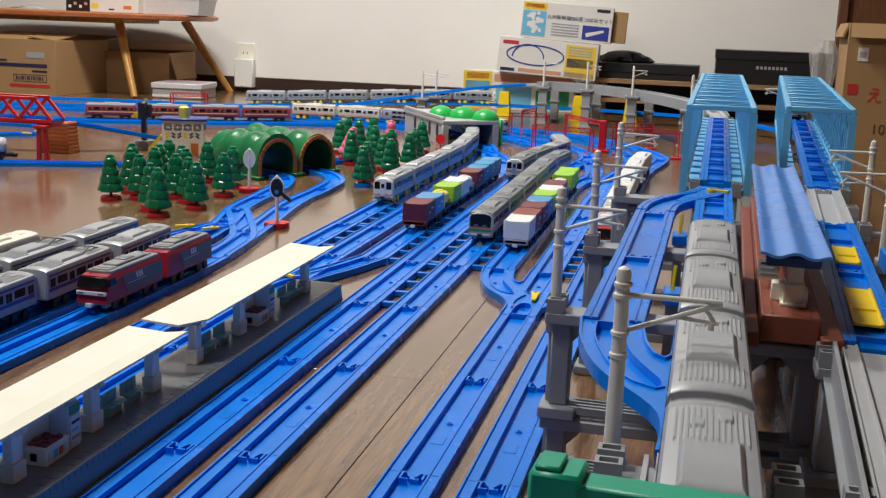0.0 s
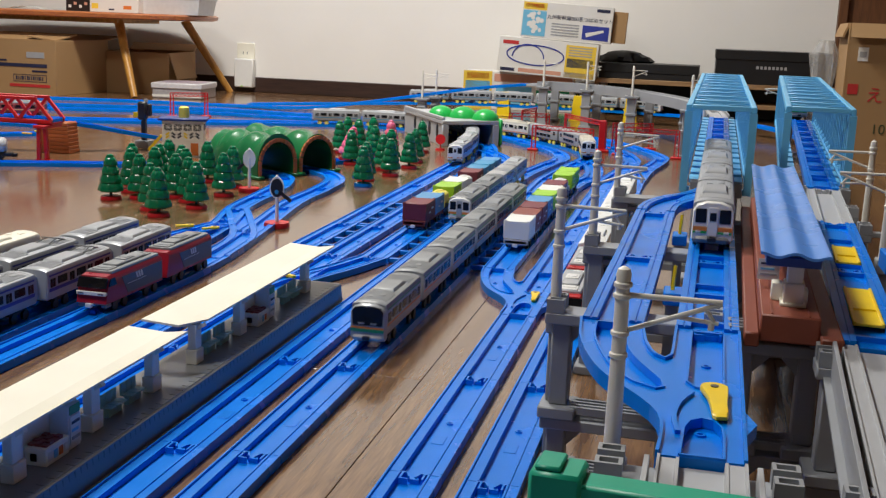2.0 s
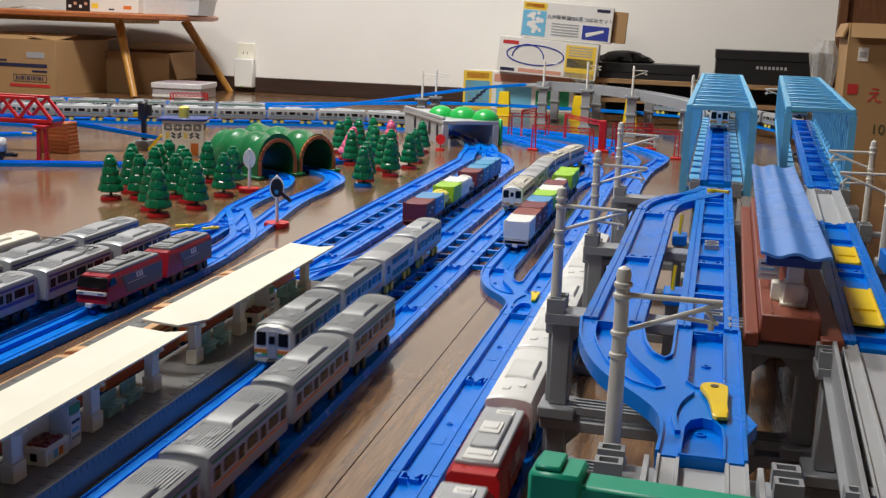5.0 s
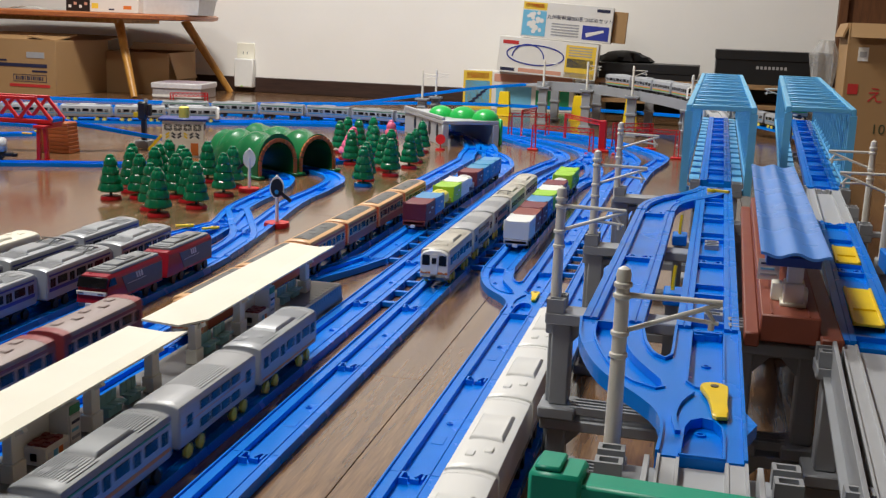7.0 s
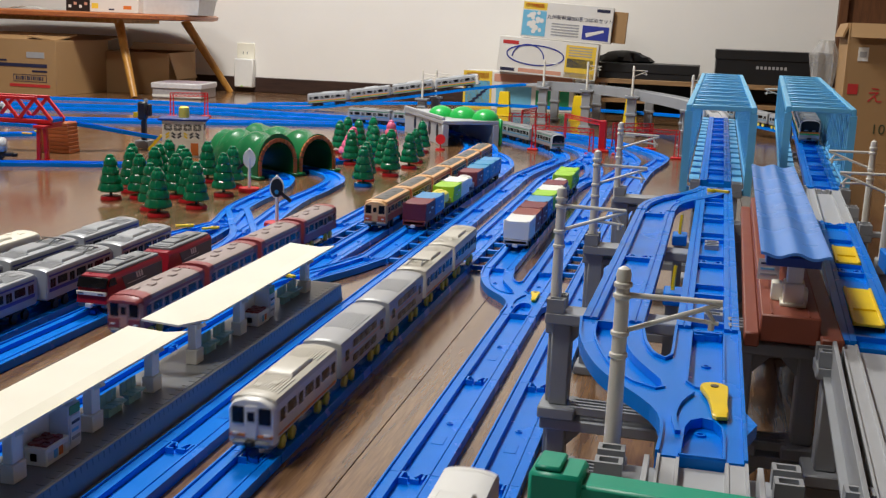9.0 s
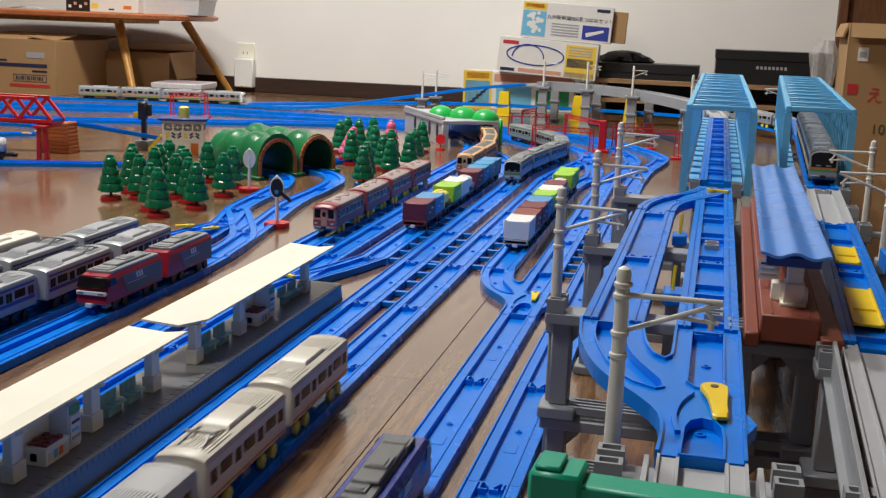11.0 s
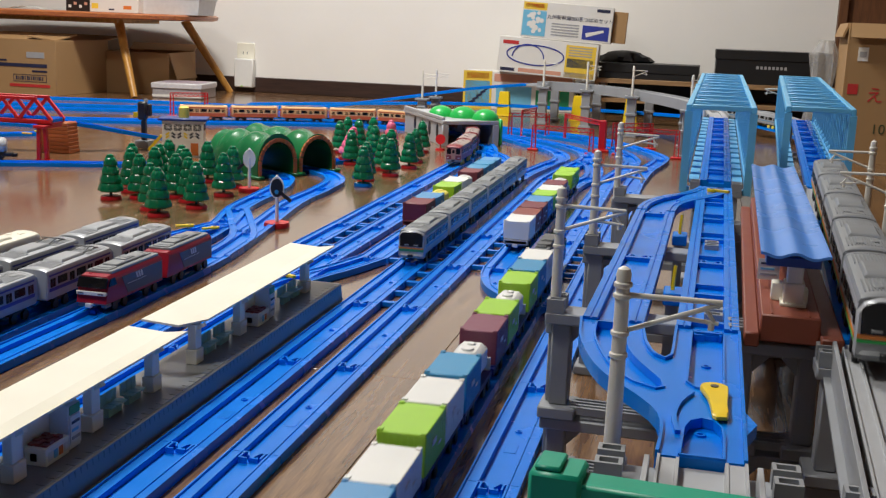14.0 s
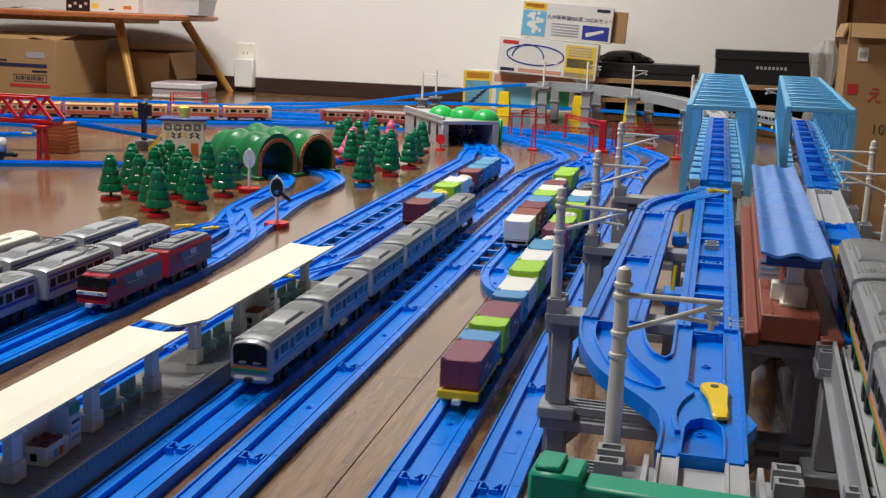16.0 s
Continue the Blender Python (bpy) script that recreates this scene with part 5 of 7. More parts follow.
# parked in the yard
for c, x, y, a in ((loco("electric_locomotive", "crimson toy locomotive with grey sides parked in the yard", DARK_LOCO, 1, "yard locomotives"), -0.2375, 0.345, 179.5),
                   (loco("electric_locomotive", "crimson toy locomotive rear unit with grey sides in the yard", DARK_LOCO, 0, "yard locomotives"), -0.2365, 0.470, 180.5)):
    c.matrix_basis = pose(x, y, 0, 0, 0, a)
yard = rake(ST_P, 3, "yard silver train", "silver toy coach with blue bands parked in the yard", False, True)
for i, c in enumerate(yard):
    c.matrix_basis = pose(-0.294 - 0.002 * i, 0.475 - 0.140 * i, 0, 0, 0, 1 if i else 2)
yard = rake(ST_P, 3, "yard silver train", "silver toy coach with blue bands parked in the yard", False, True)
for i, c in enumerate(yard):
    c.matrix_basis = pose(-0.352, 0.50 - 0.140 * i, 0, 0, 0, 0)
c = passenger_car("train_car", "ivory toy coach with a round nose parked at the yard's end", style("ivory_coach", CREAM, CREAM, [(0.0185, 0.006, OLDRED)], "wide", CREAM, [], ribs=False), 1, "yard ivory train")
c.matrix_basis = pose(-0.410, 0.375, 0, 0, 0, 0)


# ---- island platform on the floor ----
def prism(pts, y0, y1):
    """A profile (x, z) drawn out along y."""
    return loft(bmesh.new(), [[(x, y, z) for x, z in pts] for y in (y0, y1)])


def poster(t, x, y, z, w, h, turn, mat, label=""):
    """A thin printed sheet with bars for its print."""
    p = part("poster", boxes((-w / 2, w / 2, -0.0004, 0.0, -h / 2, h / 2)), mat, t, label, m=pose(x, y, z, 0, 0, turn), smooth=False)
    for k in range(3):
        part("print_bar", boxes((-w * 0.38, w * (0.38 - 0.12 * (k % 2)), -0.0007, -0.0004, h * (0.28 - 0.26 * k) - h * 0.05, h * (0.28 - 0.26 * k) + h * 0.05)), (INK, PRINTB, INKG)[k], p, smooth=False)


plat = thing("station_platform", "dark grey plastic island platform with a low edge lip", "toy platform", pose(-0.052, 0, 0))
part("deck", prism([(-0.027, 0), (-0.027, 0.0235), (-0.026, 0.0245), (0.026, 0.0245), (0.0275, 0.0235), (0.0295, 0.006), (0.0325, 0.006), (0.0325, 0)], -0.62, 0.425), PLATF, plat, smooth=False)
part("end_ramp", loft(bmesh.new(), [[(-0.026, 0.425, 0), (-0.026, 0.425, 0.0245), (0.026, 0.425, 0.0245), (0.029, 0.425, 0)], [(-0.024, 0.436, 0), (-0.024, 0.431, 0.02), (0.024, 0.431, 0.02), (0.027, 0.436, 0)]]), PLATF, plat, smooth=False)
lip = bmesh.new()
for k in range(96):
    y = -0.61 + k * 0.0107
    box(lip, 0.0195, 0.0258, y, y + 0.0098, 0.0244, 0.0251)
tagged(part("edge_tiles", lip, PLATF, plat, smooth=False), "small grey edge tiles", kind="stuff")
rib = bmesh.new()
for k in range(150):
    y = -0.61 + k * 0.0069
    bar(rib, (0.0283, y, 0.008), (0.0273, y, 0.0225), 0.0012, 0.0010)
tagged(part("edge_ribs", rib, DGREY, plat, smooth=False), "fine upright ribs on the platform face", kind="stuff")


def canopy(y0, y1, posts):
    t = thing("platform_canopy", "cream plastic butterfly canopy on posts over the platform", "toy canopy", pose(-0.052, 0, 0.0246), "platform canopies")
    prof = [(-0.0365, 0.0345), (-0.004, 0.0325), (0.014, 0.0355), (0.014, 0.0370), (-0.004, 0.0342), (-0.0365, 0.0362)]
    part("roof_sheet", loft(bmesh.new(), [[(x, y + (a * 0.016 * (x - 0.004) / 0.010 if x > 0.004 else 0), z) for x, z in prof] for y, a in ((y0, 1), (y0 + (y1 - y0) * 0.33, 0), (y0 + (y1 - y0) * 0.66, 0), (y1, 0))]), CREAM, t, smooth=False)
    part("roof_beam", boxes((-0.007, -0.001, y0 + 0.01, y1 - 0.01, 0.0300, 0.0326)), CREAM, t, smooth=False)
    for y in posts:
        bm = bmesh.new()
        box(bm, -0.0035, 0.0035, -0.0055, 0.0055, 0.012, 0.0330, bevel=0.0006)
        box(bm, -0.0048, 0.0048, -0.0068, 0.0068, 0.0, 0.012, bevel=0.0006)
        part("post", bm, CREAM, t, m=pose(0.003, y, 0))
        for s in (-1, 1):
            bm = bmesh.new()
            bar(bm, (0.003, y, 0.028), (0.003 + s * 0.009, y, 0.0330), 0.004, 0.003)
            part("bracket", bm, CREAM, t, smooth=False)


canopy(0.107, 0.442, (0.378, 0.210, 0.121))
canopy(-0.45, 0.086, (0.048, -0.037, -0.126, -0.28, -0.42))


def bench(y):
    t = thing("platform_bench", "teal plastic row of seats on the platform", "toy bench", pose(-0.053, y, 0.0246), "platform benches")
    for k in (-1, 0, 1):
        bm = bmesh.new()
        box(bm, -0.001, 0.0075, k * 0.0072 - 0.0034, k * 0.0072 + 0.0034, 0.0065, 0.008, bevel=0.0004)
        box(bm, -0.0025, -0.0008, k * 0.0072 - 0.0034, k * 0.0072 + 0.0034, 0.0065, 0.016, bevel=0.0004)
        part("seat", bm, TEAL, t)
    part("plinth", boxes((0, 0.004, -0.009, 0.009, 0, 0.0066)), TEAL, t, smooth=False)


for y in (0.355, 0.328, 0.180, 0.152, 0.022, -0.006, -0.155, -0.18):
    bench(y)


def kiosk(y):
    t = thing("platform_kiosk", "white plastic kiosk with a printed counter on the platform", "toy kiosk", pose(-0.052, y, 0.0246), "platform kiosks")
    part("back_wall", boxes((-0.006, -0.0045, -0.024, 0.024, 0, 0.030)), CREAM, t, smooth=False)
    part("counter", boxes((-0.0045, 0.011, -0.022, 0.004, 0, 0.012), bevel=0.0005), CREAM, t)
    part("sign_column", boxes((-0.0045, 0.0095, 0.006, 0.020, 0, 0.030), bevel=0.0005), WHITE, t)
    part("side_wall", boxes((-0.0045, 0.006, 0.0205, 0.022, 0, 0.030)), CREAM, t, smooth=False)
    goods = part("goods_tray", boxes(*[(-0.003 + 0.0045 * (k % 3), 0.0008 + 0.0045 * (k % 3), -0.02 + 0.005 * (k // 3), -0.0158 + 0.005 * (k // 3), 0.012, 0.0134 + 0.0006 * (k % 2)) for k in range(12)]), RUST, t, smooth=False)
    tagged(goods, kind="stuff")
    poster(t, 0.0100, 0.013, 0.0125, 0.012, 0.020, 90, PRINT)
    part("green_sign", boxes((0.0098, 0.0102, 0.007, 0.019, 0.0235, 0.0295)), material("sign_green", (0.05, 0.28, 0.08, 1), 0.4), t, smooth=False)
    for k in range(4):
        part("price_card", boxes((0.0112, 0.0114, -0.02 + 0.006 * k, -0.0155 + 0.006 * k, 0.003, 0.0085)), (PRINT, PRINTB, PRINTO, PRINT)[k], t, smooth=False)
    bm = bmesh.new()
    for k in range(4):
        box(bm, 0.0, 0.0045, -0.0218, -0.0222, 0.003, 0.008)
    part("counter_print", bm, INKG, t, smooth=False)


kiosk(0.258)
kiosk(-0.082)

# ---- raised station ----
def st_pose(x, y, z):
    return pose(x + 0.027 * y, y, z, 0, 0, -1.5)


stn = thing("raised_station", "brick-red plastic platform with a blue corrugated roof", "toy station", st_pose(0.398, 0.0, 0))
part("platform_block", boxes((-0.0175, 0.0175, -0.004, 0.49, ZE + 0.004, 0.1385), bevel=0.001), TERRA, stn)
part("track_ledge", boxes((-0.0265, -0.0175, -0.012, 0.49, ZE + 0.002, 0.1285), bevel=0.001), TERRA, stn)
part("far_ledge", boxes((0.0175, 0.031, -0.012, 0.49, ZE + 0.002, 0.1285), bevel=0.001), TERRA, stn)
part("edge_strip", boxes((-0.0115, -0.0105, -0.002, 0.488, 0.1384, 0.1392), (0.0105, 0.0115, -0.002, 0.488, 0.1384, 0.1392)), TERRA, stn, smooth=False)
for y in (0.03, 0.24, 0.44):
    bm = bmesh.new()
    box(bm, -0.0048, 0.0048, -0.006, 0.006, 0.152, 0.168, bevel=0.0006)
    box(bm, -0.0062, 0.0062, -0.008, 0.008, 0.1384, 0.153, bevel=0.0006)
    box(bm, -0.0078, 0.0078, -0.0095, 0.0095, 0.1384, 0.1405, bevel=0.0004)
    part("post", bm, CREAM, stn, m=pose(0.002, y, 0))
part("post_box", boxes((-0.011, -0.004, 0.035, 0.045, 0.1384, 0.15), (0.006, 0.011, 0.03, 0.04, 0.1384, 0.148), bevel=0.0006), CREAM, stn)
def wavy():
    pts = []
    for k in range(25):
        x = -0.0205 + 0.041 * k / 24
        pts.append((x, 0.1745 + 0.0013 * math.cos(2 * math.pi * k / 12) - 2.0 * x * x))
    return pts + [(x, z - 0.0018) for x, z in reversed(pts)]
part("roof_sheet", loft(bmesh.new(), [[(x, y, z) for x, z in wavy()] for y in (0.005, 0.22, 0.221, 0.47)]), BLUE_ROOF, stn, smooth=True)
part("fascia", boxes((-0.0165, 0.0165, 0.018, 0.46, 0.164, 0.1702), bevel=0.0006), material("fascia_dark_blue", (0.01, 0.05, 0.24, 1), 0.35), stn)
poster(stn, -0.012, 0.075, 0.150, 0.014, 0.014, 0, PRINT)
for y0, y1 in ((0.04, 0.145), (0.24, 0.31)):
    t = thing("stop_lever_plate", "yellow plastic stop plate set in the raised blue rail", "toy rail", pose(n_x((y0 + y1) / 2), (y0 + y1) / 2, ZE, 0, 0, -3.15), "yellow stop plates")
    L = (y1 - y0) / 2
    part("plate", boxes((-0.0095, 0.0095, -L, L, 0.0078, 0.0095), (-0.0095, -0.0075, -L, L, 0.0095, 0.0105), (0.0075, 0.0095, -L, L, 0.0095, 0.0105), bevel=0.0003), YELLOW, t)
    part("plate_step", boxes((-0.007, 0.007, -L * 0.3, -L * 0.22, 0.0094, 0.0108)), YELLOW, t, smooth=False)
t = thing("switch_box", "blue plastic switch box with a yellow slider beside the rail", "toy rail", pose(0.505, 0.285, 0))
part("housing", boxes((-0.012, 0.014, -0.02, 0.02, ZE - 0.004, ZE + 0.012), bevel=0.001), BLUE, t)
part("slider", boxes((-0.006, 0.002, -0.008, 0.008, ZE + 0.0118, ZE + 0.0145), bevel=0.0005), YELLOW, t)
part("prop", boxes((-0.006, 0.006, -0.006, 0.006, 0, ZE - 0.004)), GREY, t)
for y in (0.325, 0.10):
    t = thing("stop_lever", "blue plastic stop lever box with a yellow handle", "toy rail", pose(0.326, y, 0), "stop levers")
    part("housing", boxes((-0.006, 0.007, -0.012, 0.012, ZE - 0.002, ZE + 0.007), bevel=0.0008), BLUE, t)
    bm = bmesh.new()
    bar(bm, (0, 0, ZE + 0.005), (0.001, 0.003, ZE + 0.024), 0.0022, 0.0022)
    part("handle", bm, YELLOW, t)
    part("prop", boxes((-0.004, 0.004, -0.004, 0.004, 0, ZE - 0.002)), GREY, t)
# grey viaduct parapets
for y0, y1 in ((-0.6, -0.02),):
    for sx in (-1, 1):
        t = thing("viaduct_parapet", "grey plastic viaduct parapet", "toy viaduct", pose(n_x((y0 + y1) / 2) + sx * 0.024, (y0 + y1) / 2, 0, 0, 0, -3.15), "viaduct parapets")
        part("wall_strip", boxes((-0.0012, 0.0012, -0.29, 0.29, ZE - 0.006, ZE + 0.013), bevel=0.0003), GREY, t)
        part("base_strip", boxes((-0.005, 0.005, -0.29, 0.29, ZE - 0.008, ZE - 0.006)), GREY, t, smooth=False)
for sx in (-1, 1):
    t = thing("viaduct_parapet", "light grey plastic viaduct parapet", "toy viaduct", pose(0.3455 + sx * 0.023, -0.40, 0, 0, 0, -0.7), "viaduct parapets")
    part("wall_strip", boxes((-0.0012, 0.0012, -0.17, 0.17, ZE - 0.006, ZE + 0.012), bevel=0.0003), LGREY, t)
    part("base_strip", boxes((-0.005, 0.005, -0.17, 0.17, ZE - 0.008, ZE - 0.006)), LGREY, t, smooth=False)
vp = Line([(0.376, 1.76), (0.362, 1.98), (0.295, 2.27), (0.15, 2.58), (-0.02, 2.77), (-0.16, 2.815)])
for k in range(5):
    q = [vp.at(vp.s[-1] * (k + f / 8) / 5) for f in range(9)]
    t = thing("viaduct_girder", "grey plastic viaduct side girder in the curve", "toy viaduct", pose(*q[0]), "viaduct girders")
    for sx in (-1, 1):
        part("side_strip", sweep(bmesh.new(), [v - q[0] for v in q], [(sx * 0.022 - 0.0015, ZE - 0.014), (sx * 0.022 - 0.0015, ZE + 0.012), (sx * 0.022 + 0.0015, ZE + 0.012), (sx * 0.022 + 0.0015, ZE - 0.014)]), GREY, t, smooth=False)

# jade green girder close to the viewer
t = thing("green_girder", "jade green plastic toy girder close to the viewer", "toy girder", pose(0.302, -0.36, 0, 0, 0, -4))
part("beam", boxes((-0.008, 0.09, -0.006, 0.006, 0.160, 0.1705), bevel=0.001), JADE, t)
part("end_block", boxes((-0.0085, 0.0075, -0.008, 0.008, 0.150, 0.1735), bevel=0.0012), JADE, t)
part("end_cap", boxes((-0.007, 0.001, -0.0065, 0.0065, 0.1735, 0.1752), bevel=0.0006), JADE, t)
part("leg", boxes((-0.006, 0.006, -0.006, 0.006, 0, 0.150), bevel=0.001), JADE, t)
part("leg", boxes((0.078, 0.088, -0.006, 0.006, 0, 0.160), bevel=0.001), JADE, t)

# ---- trees ----
def make_tree(leaf, base, seed):
    r = random.Random(seed)
    t = thing("toy_tree", "glossy green plastic toy fir tree on a red base", "toy tree", None, "toy trees")
    bm = bmesh.new()
    lathe(bm, [(0.0165, 0), (0.017, 0.002), (0.0155, 0.006), (0.011, 0.0068)], 22)
    part("base", bm, base, t)
    bm = bmesh.new()
    tube(bm, (0, 0, 0.006), (0, 0, 0.024), 0.0024, n=8)
    part("trunk", bm, material("tree_trunk_dark", (0.02, 0.045, 0.02, 1), 0.4) if "trunk_mat" not in MESHES else MESHES["trunk_mat"], t)
    rings = []
    n = 4
    z, rad = 0.0135, 0.0202
    for k in range(n):
        h = 0.0156
        r0 = rad * (1 - 0.155 * k)
        r1 = rad * (1 - 0.155 * (k + 1)) * 0.92
        rings += [(r0 * 0.86, z), (r0 * 0.98, z + 0.0014), (r0, z + 0.0032), (r0 * 0.97, z + 0.0066), (r0 * 0.55 + r1 * 0.45, z + 0.0108), (r1, z + h * 0.90)]
        z += h * 0.88
    rings += [(0.0062, z + 0.0008), (0.0064, z + 0.0022), (0.0050, z + 0.0046), (0.0015, z + 0.0058)]
    ph = r.random() * 6
    bm = bmesh.new()
    lathe(bm, rings, 36, ripple=lambda k, i: 1 + 0.04 * math.cos(k * 2 * math.pi / 36 * 9 + ph + i // 6 * 1.1))
    part("crown", bm, leaf, t)
    return t


MESHES["trunk_mat"] = material("tree_trunk_dark", (0.02, 0.045, 0.02, 1), 0.4)
firs = [make_tree(GREEN, RED, i) for i in range(3)]
pinkt = make_tree(PINK, RED, 7)
tagged(pinkt, "glossy pink plastic toy tree on a red base")
bluebase = make_tree(GREEN, BLUE, 8)
tagged(bluebase, "glossy green plastic toy fir tree on a blue base")
GROVE_W = [(-0.585, 0.936), (-0.594, 1.017), (-0.586, 1.107), (-0.547, 0.961), (-0.446, 0.829), (-0.481, 0.872), (-0.425, 0.915), (-0.500, 0.996), (-0.517, 1.069), (-0.530, 1.182), (-0.437, 1.045), (-0.462, 1.14), (-0.603, 1.176), (-0.545, 1.11), (-0.462, 0.965), (-0.571, 1.06), (-0.63, 1.09)]
GROVE_E = [(-0.275, 1.335), (-0.369, 1.539), (-0.455, 1.72), (-0.249, 1.415), (-0.285, 1.487), (-0.245, 1.545), (-0.257, 1.643), (-0.355, 1.66), (-0.418, 1.86), (-0.432, 1.79), (-0.471, 1.828), (-0.29, 1.83), (-0.30, 1.60)]
rt = random.Random(4)
for i, (x, y) in enumerate(GROVE_W + GROVE_E):
    m = pose(x, y, 0, rt.uniform(-2, 2), rt.uniform(-2, 2), rt.uniform(0, 360))
    if i < 3:
        firs[i].matrix_basis = pose(x, y, 0)
    else:
        copy_thing(firs[i % 3], pose(x, y, 0, 0, 0, rt.uniform(0, 360)))
bluebase.matrix_basis = pose(-0.258, 1.262, 0)
pinkt.matrix_basis = pose(-0.357, 1.80, 0)
t = thing("toy_tree", "pink plastic toy tree that leans without a base", "toy tree", pose(-0.394, 1.577, 0.004, 0, 14, 0), "toy trees")
c = part("crown", [ch for ch in pinkt.children if ch.name.startswith("crown")][0].data, PINK, t)
part("base", [ch for ch in pinkt.children if ch.name.startswith("base")][0].data, RED, t)

# ---- green twin tunnels ----
def arch(r, n=14, foot=0.0):
    return [(-r, foot)] + [(-r * math.cos(math.pi * k / n), 0.026 + r * 1.05 * math.sin(math.pi * k / n)) for k in range(n + 1)] + [(r, foot)]


def tunnel(x, y, length):
    t = thing("toy_tunnel", "glossy green plastic toy tunnel with a brick-edged mouth", "toy tunnel", pose(x, y, 0, 0, 0, 62), "green tunnels")
    bm = bmesh.new()
    n = 14
    rows = []
    for k in range(13):
        yy = length * k / 12
        f = 1.0 + 0.07 * math.sin(k * 1.45 + x * 40)
        out = [(px * f * (0.93 if 0 < k < 12 else 0.9), yy, pz * (f if pz > 0.03 else 1)) for px, pz in arch(0.0505, n)]
        inn = [(px, yy, pz) for px, pz in reversed(arch(0.041, n))]
        rows.append(out + inn)
    loft(bm, rows)
    part("hill_shell", bm, HILL, t)
    for k in range(15):
        a0, a1 = math.pi * k / 15 + 0.02, math.pi * (k + 1) / 15 - 0.02
        bm = bmesh.new()
        loft(bm, [[(-r * math.cos(a), yy, 0.026 + r * 1.05 * math.sin(a)) for r, a in ((0.0405, a0), (0.047, a0), (0.047, a1), (0.0405, a1))] for yy in (-0.0035, 0.001)])
        part("brick", bm, BRICKRED, t, smooth=False)
    for sx in (-1, 1):
        for k in range(3):
            part("brick", boxes((sx * 0.04375 - 0.003, sx * 0.04375 + 0.003, -0.0035, 0.001, 0.001 + k * 0.0085, 0.0088 + k * 0.0085)), BRICKRED, t, smooth=False)
        part("foot", boxes((sx * 0.047 - 0.008, sx * 0.047 + 0.008, -0.012, length, 0, 0.007), bevel=0.002), HILL, t)


tunnel(-0.436, 1.288, 0.155)
tunnel(-0.389, 1.380, 0.185)

# ---- grey portal tunnel with green hills ----
t = thing("portal_tunnel", "grey plastic railway portal with bright green hills on top", "toy tunnel", pose(-0.215, 2.02, 0, 0, 0, 31))
for sx in (-1, 1):
    bm = bmesh.new()
    box(bm, sx * 0.066 - 0.005, sx * 0.066 + 0.005, 0, 0.34, 0, 0.054, bevel=0.001)
    part("side_wall", bm, LGREY, t)
    # solid black ovals on the wall paint the shade inside side arches
    for k in range(4):
        bm = bmesh.new()
        lathe(bm, [(0.009, 0.0), (0.009, 0.0012)], 16)
        part("arch_opening", bm, BLACK, t, m=Matrix.Translation((sx * 0.0712, 0.045 + k * 0.065, 0.034)) @ Euler((0, sx * math.pi / 2, 0)).to_matrix().to_4x4() @ Matrix.Diagonal((2.0, 1, 1, 1)))
part("roof_slab", boxes((-0.074, 0.074, -0.006, 0.346, 0.054, 0.064), bevel=0.0015), LGREY, t)
part("portal_frame", boxes((-0.0745, -0.058, -0.0065, 0.004, 0, 0.054), (0.058, 0.0745, -0.0065, 0.004, 0, 0.054), bevel=0.0015), LGREY, t)
part("parapet", boxes((-0.074, -0.066, 0.0, 0.34, 0.064, 0.072), bevel=0.001), LGREY, t)
part("back_wall", boxes((-0.061, 0.061, 0.200, 0.21, 0, 0.004)), LGREY, t)
for x, y, r in ((-0.035, 0.13, 0.034), (0.01, 0.085, 0.036), (0.05, 0.03, 0.034)):
    bm = bmesh.new()
    lathe(bm, [(r * math.cos(a), r * 0.8 * math.sin(a)) for a in [math.pi / 2 * k / 9 for k in range(9)]] + [(0.0008, r * 0.8)], 26)
    part("hill", bm, HILL_BRIGHT, t, m=pose(x, y, 0.0635))
bm = bmesh.new()
box(bm, 0.076, 0.088, 0.0, 0.12, 0, 0.068, bevel=0.005)
part("hill_flank", bm, HILL_BRIGHT, t)
t = thing("round_signal", "red plastic disc signal beside the portal", "toy signal", pose(-0.262, 1.90, 0))
part("disc", lathe(bmesh.new(), [(0.012, -0.0015), (0.012, 0.0015)], 22), RED, t, m=pose(0, 0, 0.026, 78, 0, 10))
part("stem", boxes((-0.0015, 0.0015, 0.001, 0.004, 0, 0.03)), RED, t)
part("base", lathe(bmesh.new(), [(0.012, 0), (0.011, 0.004)], 18), RED, t)


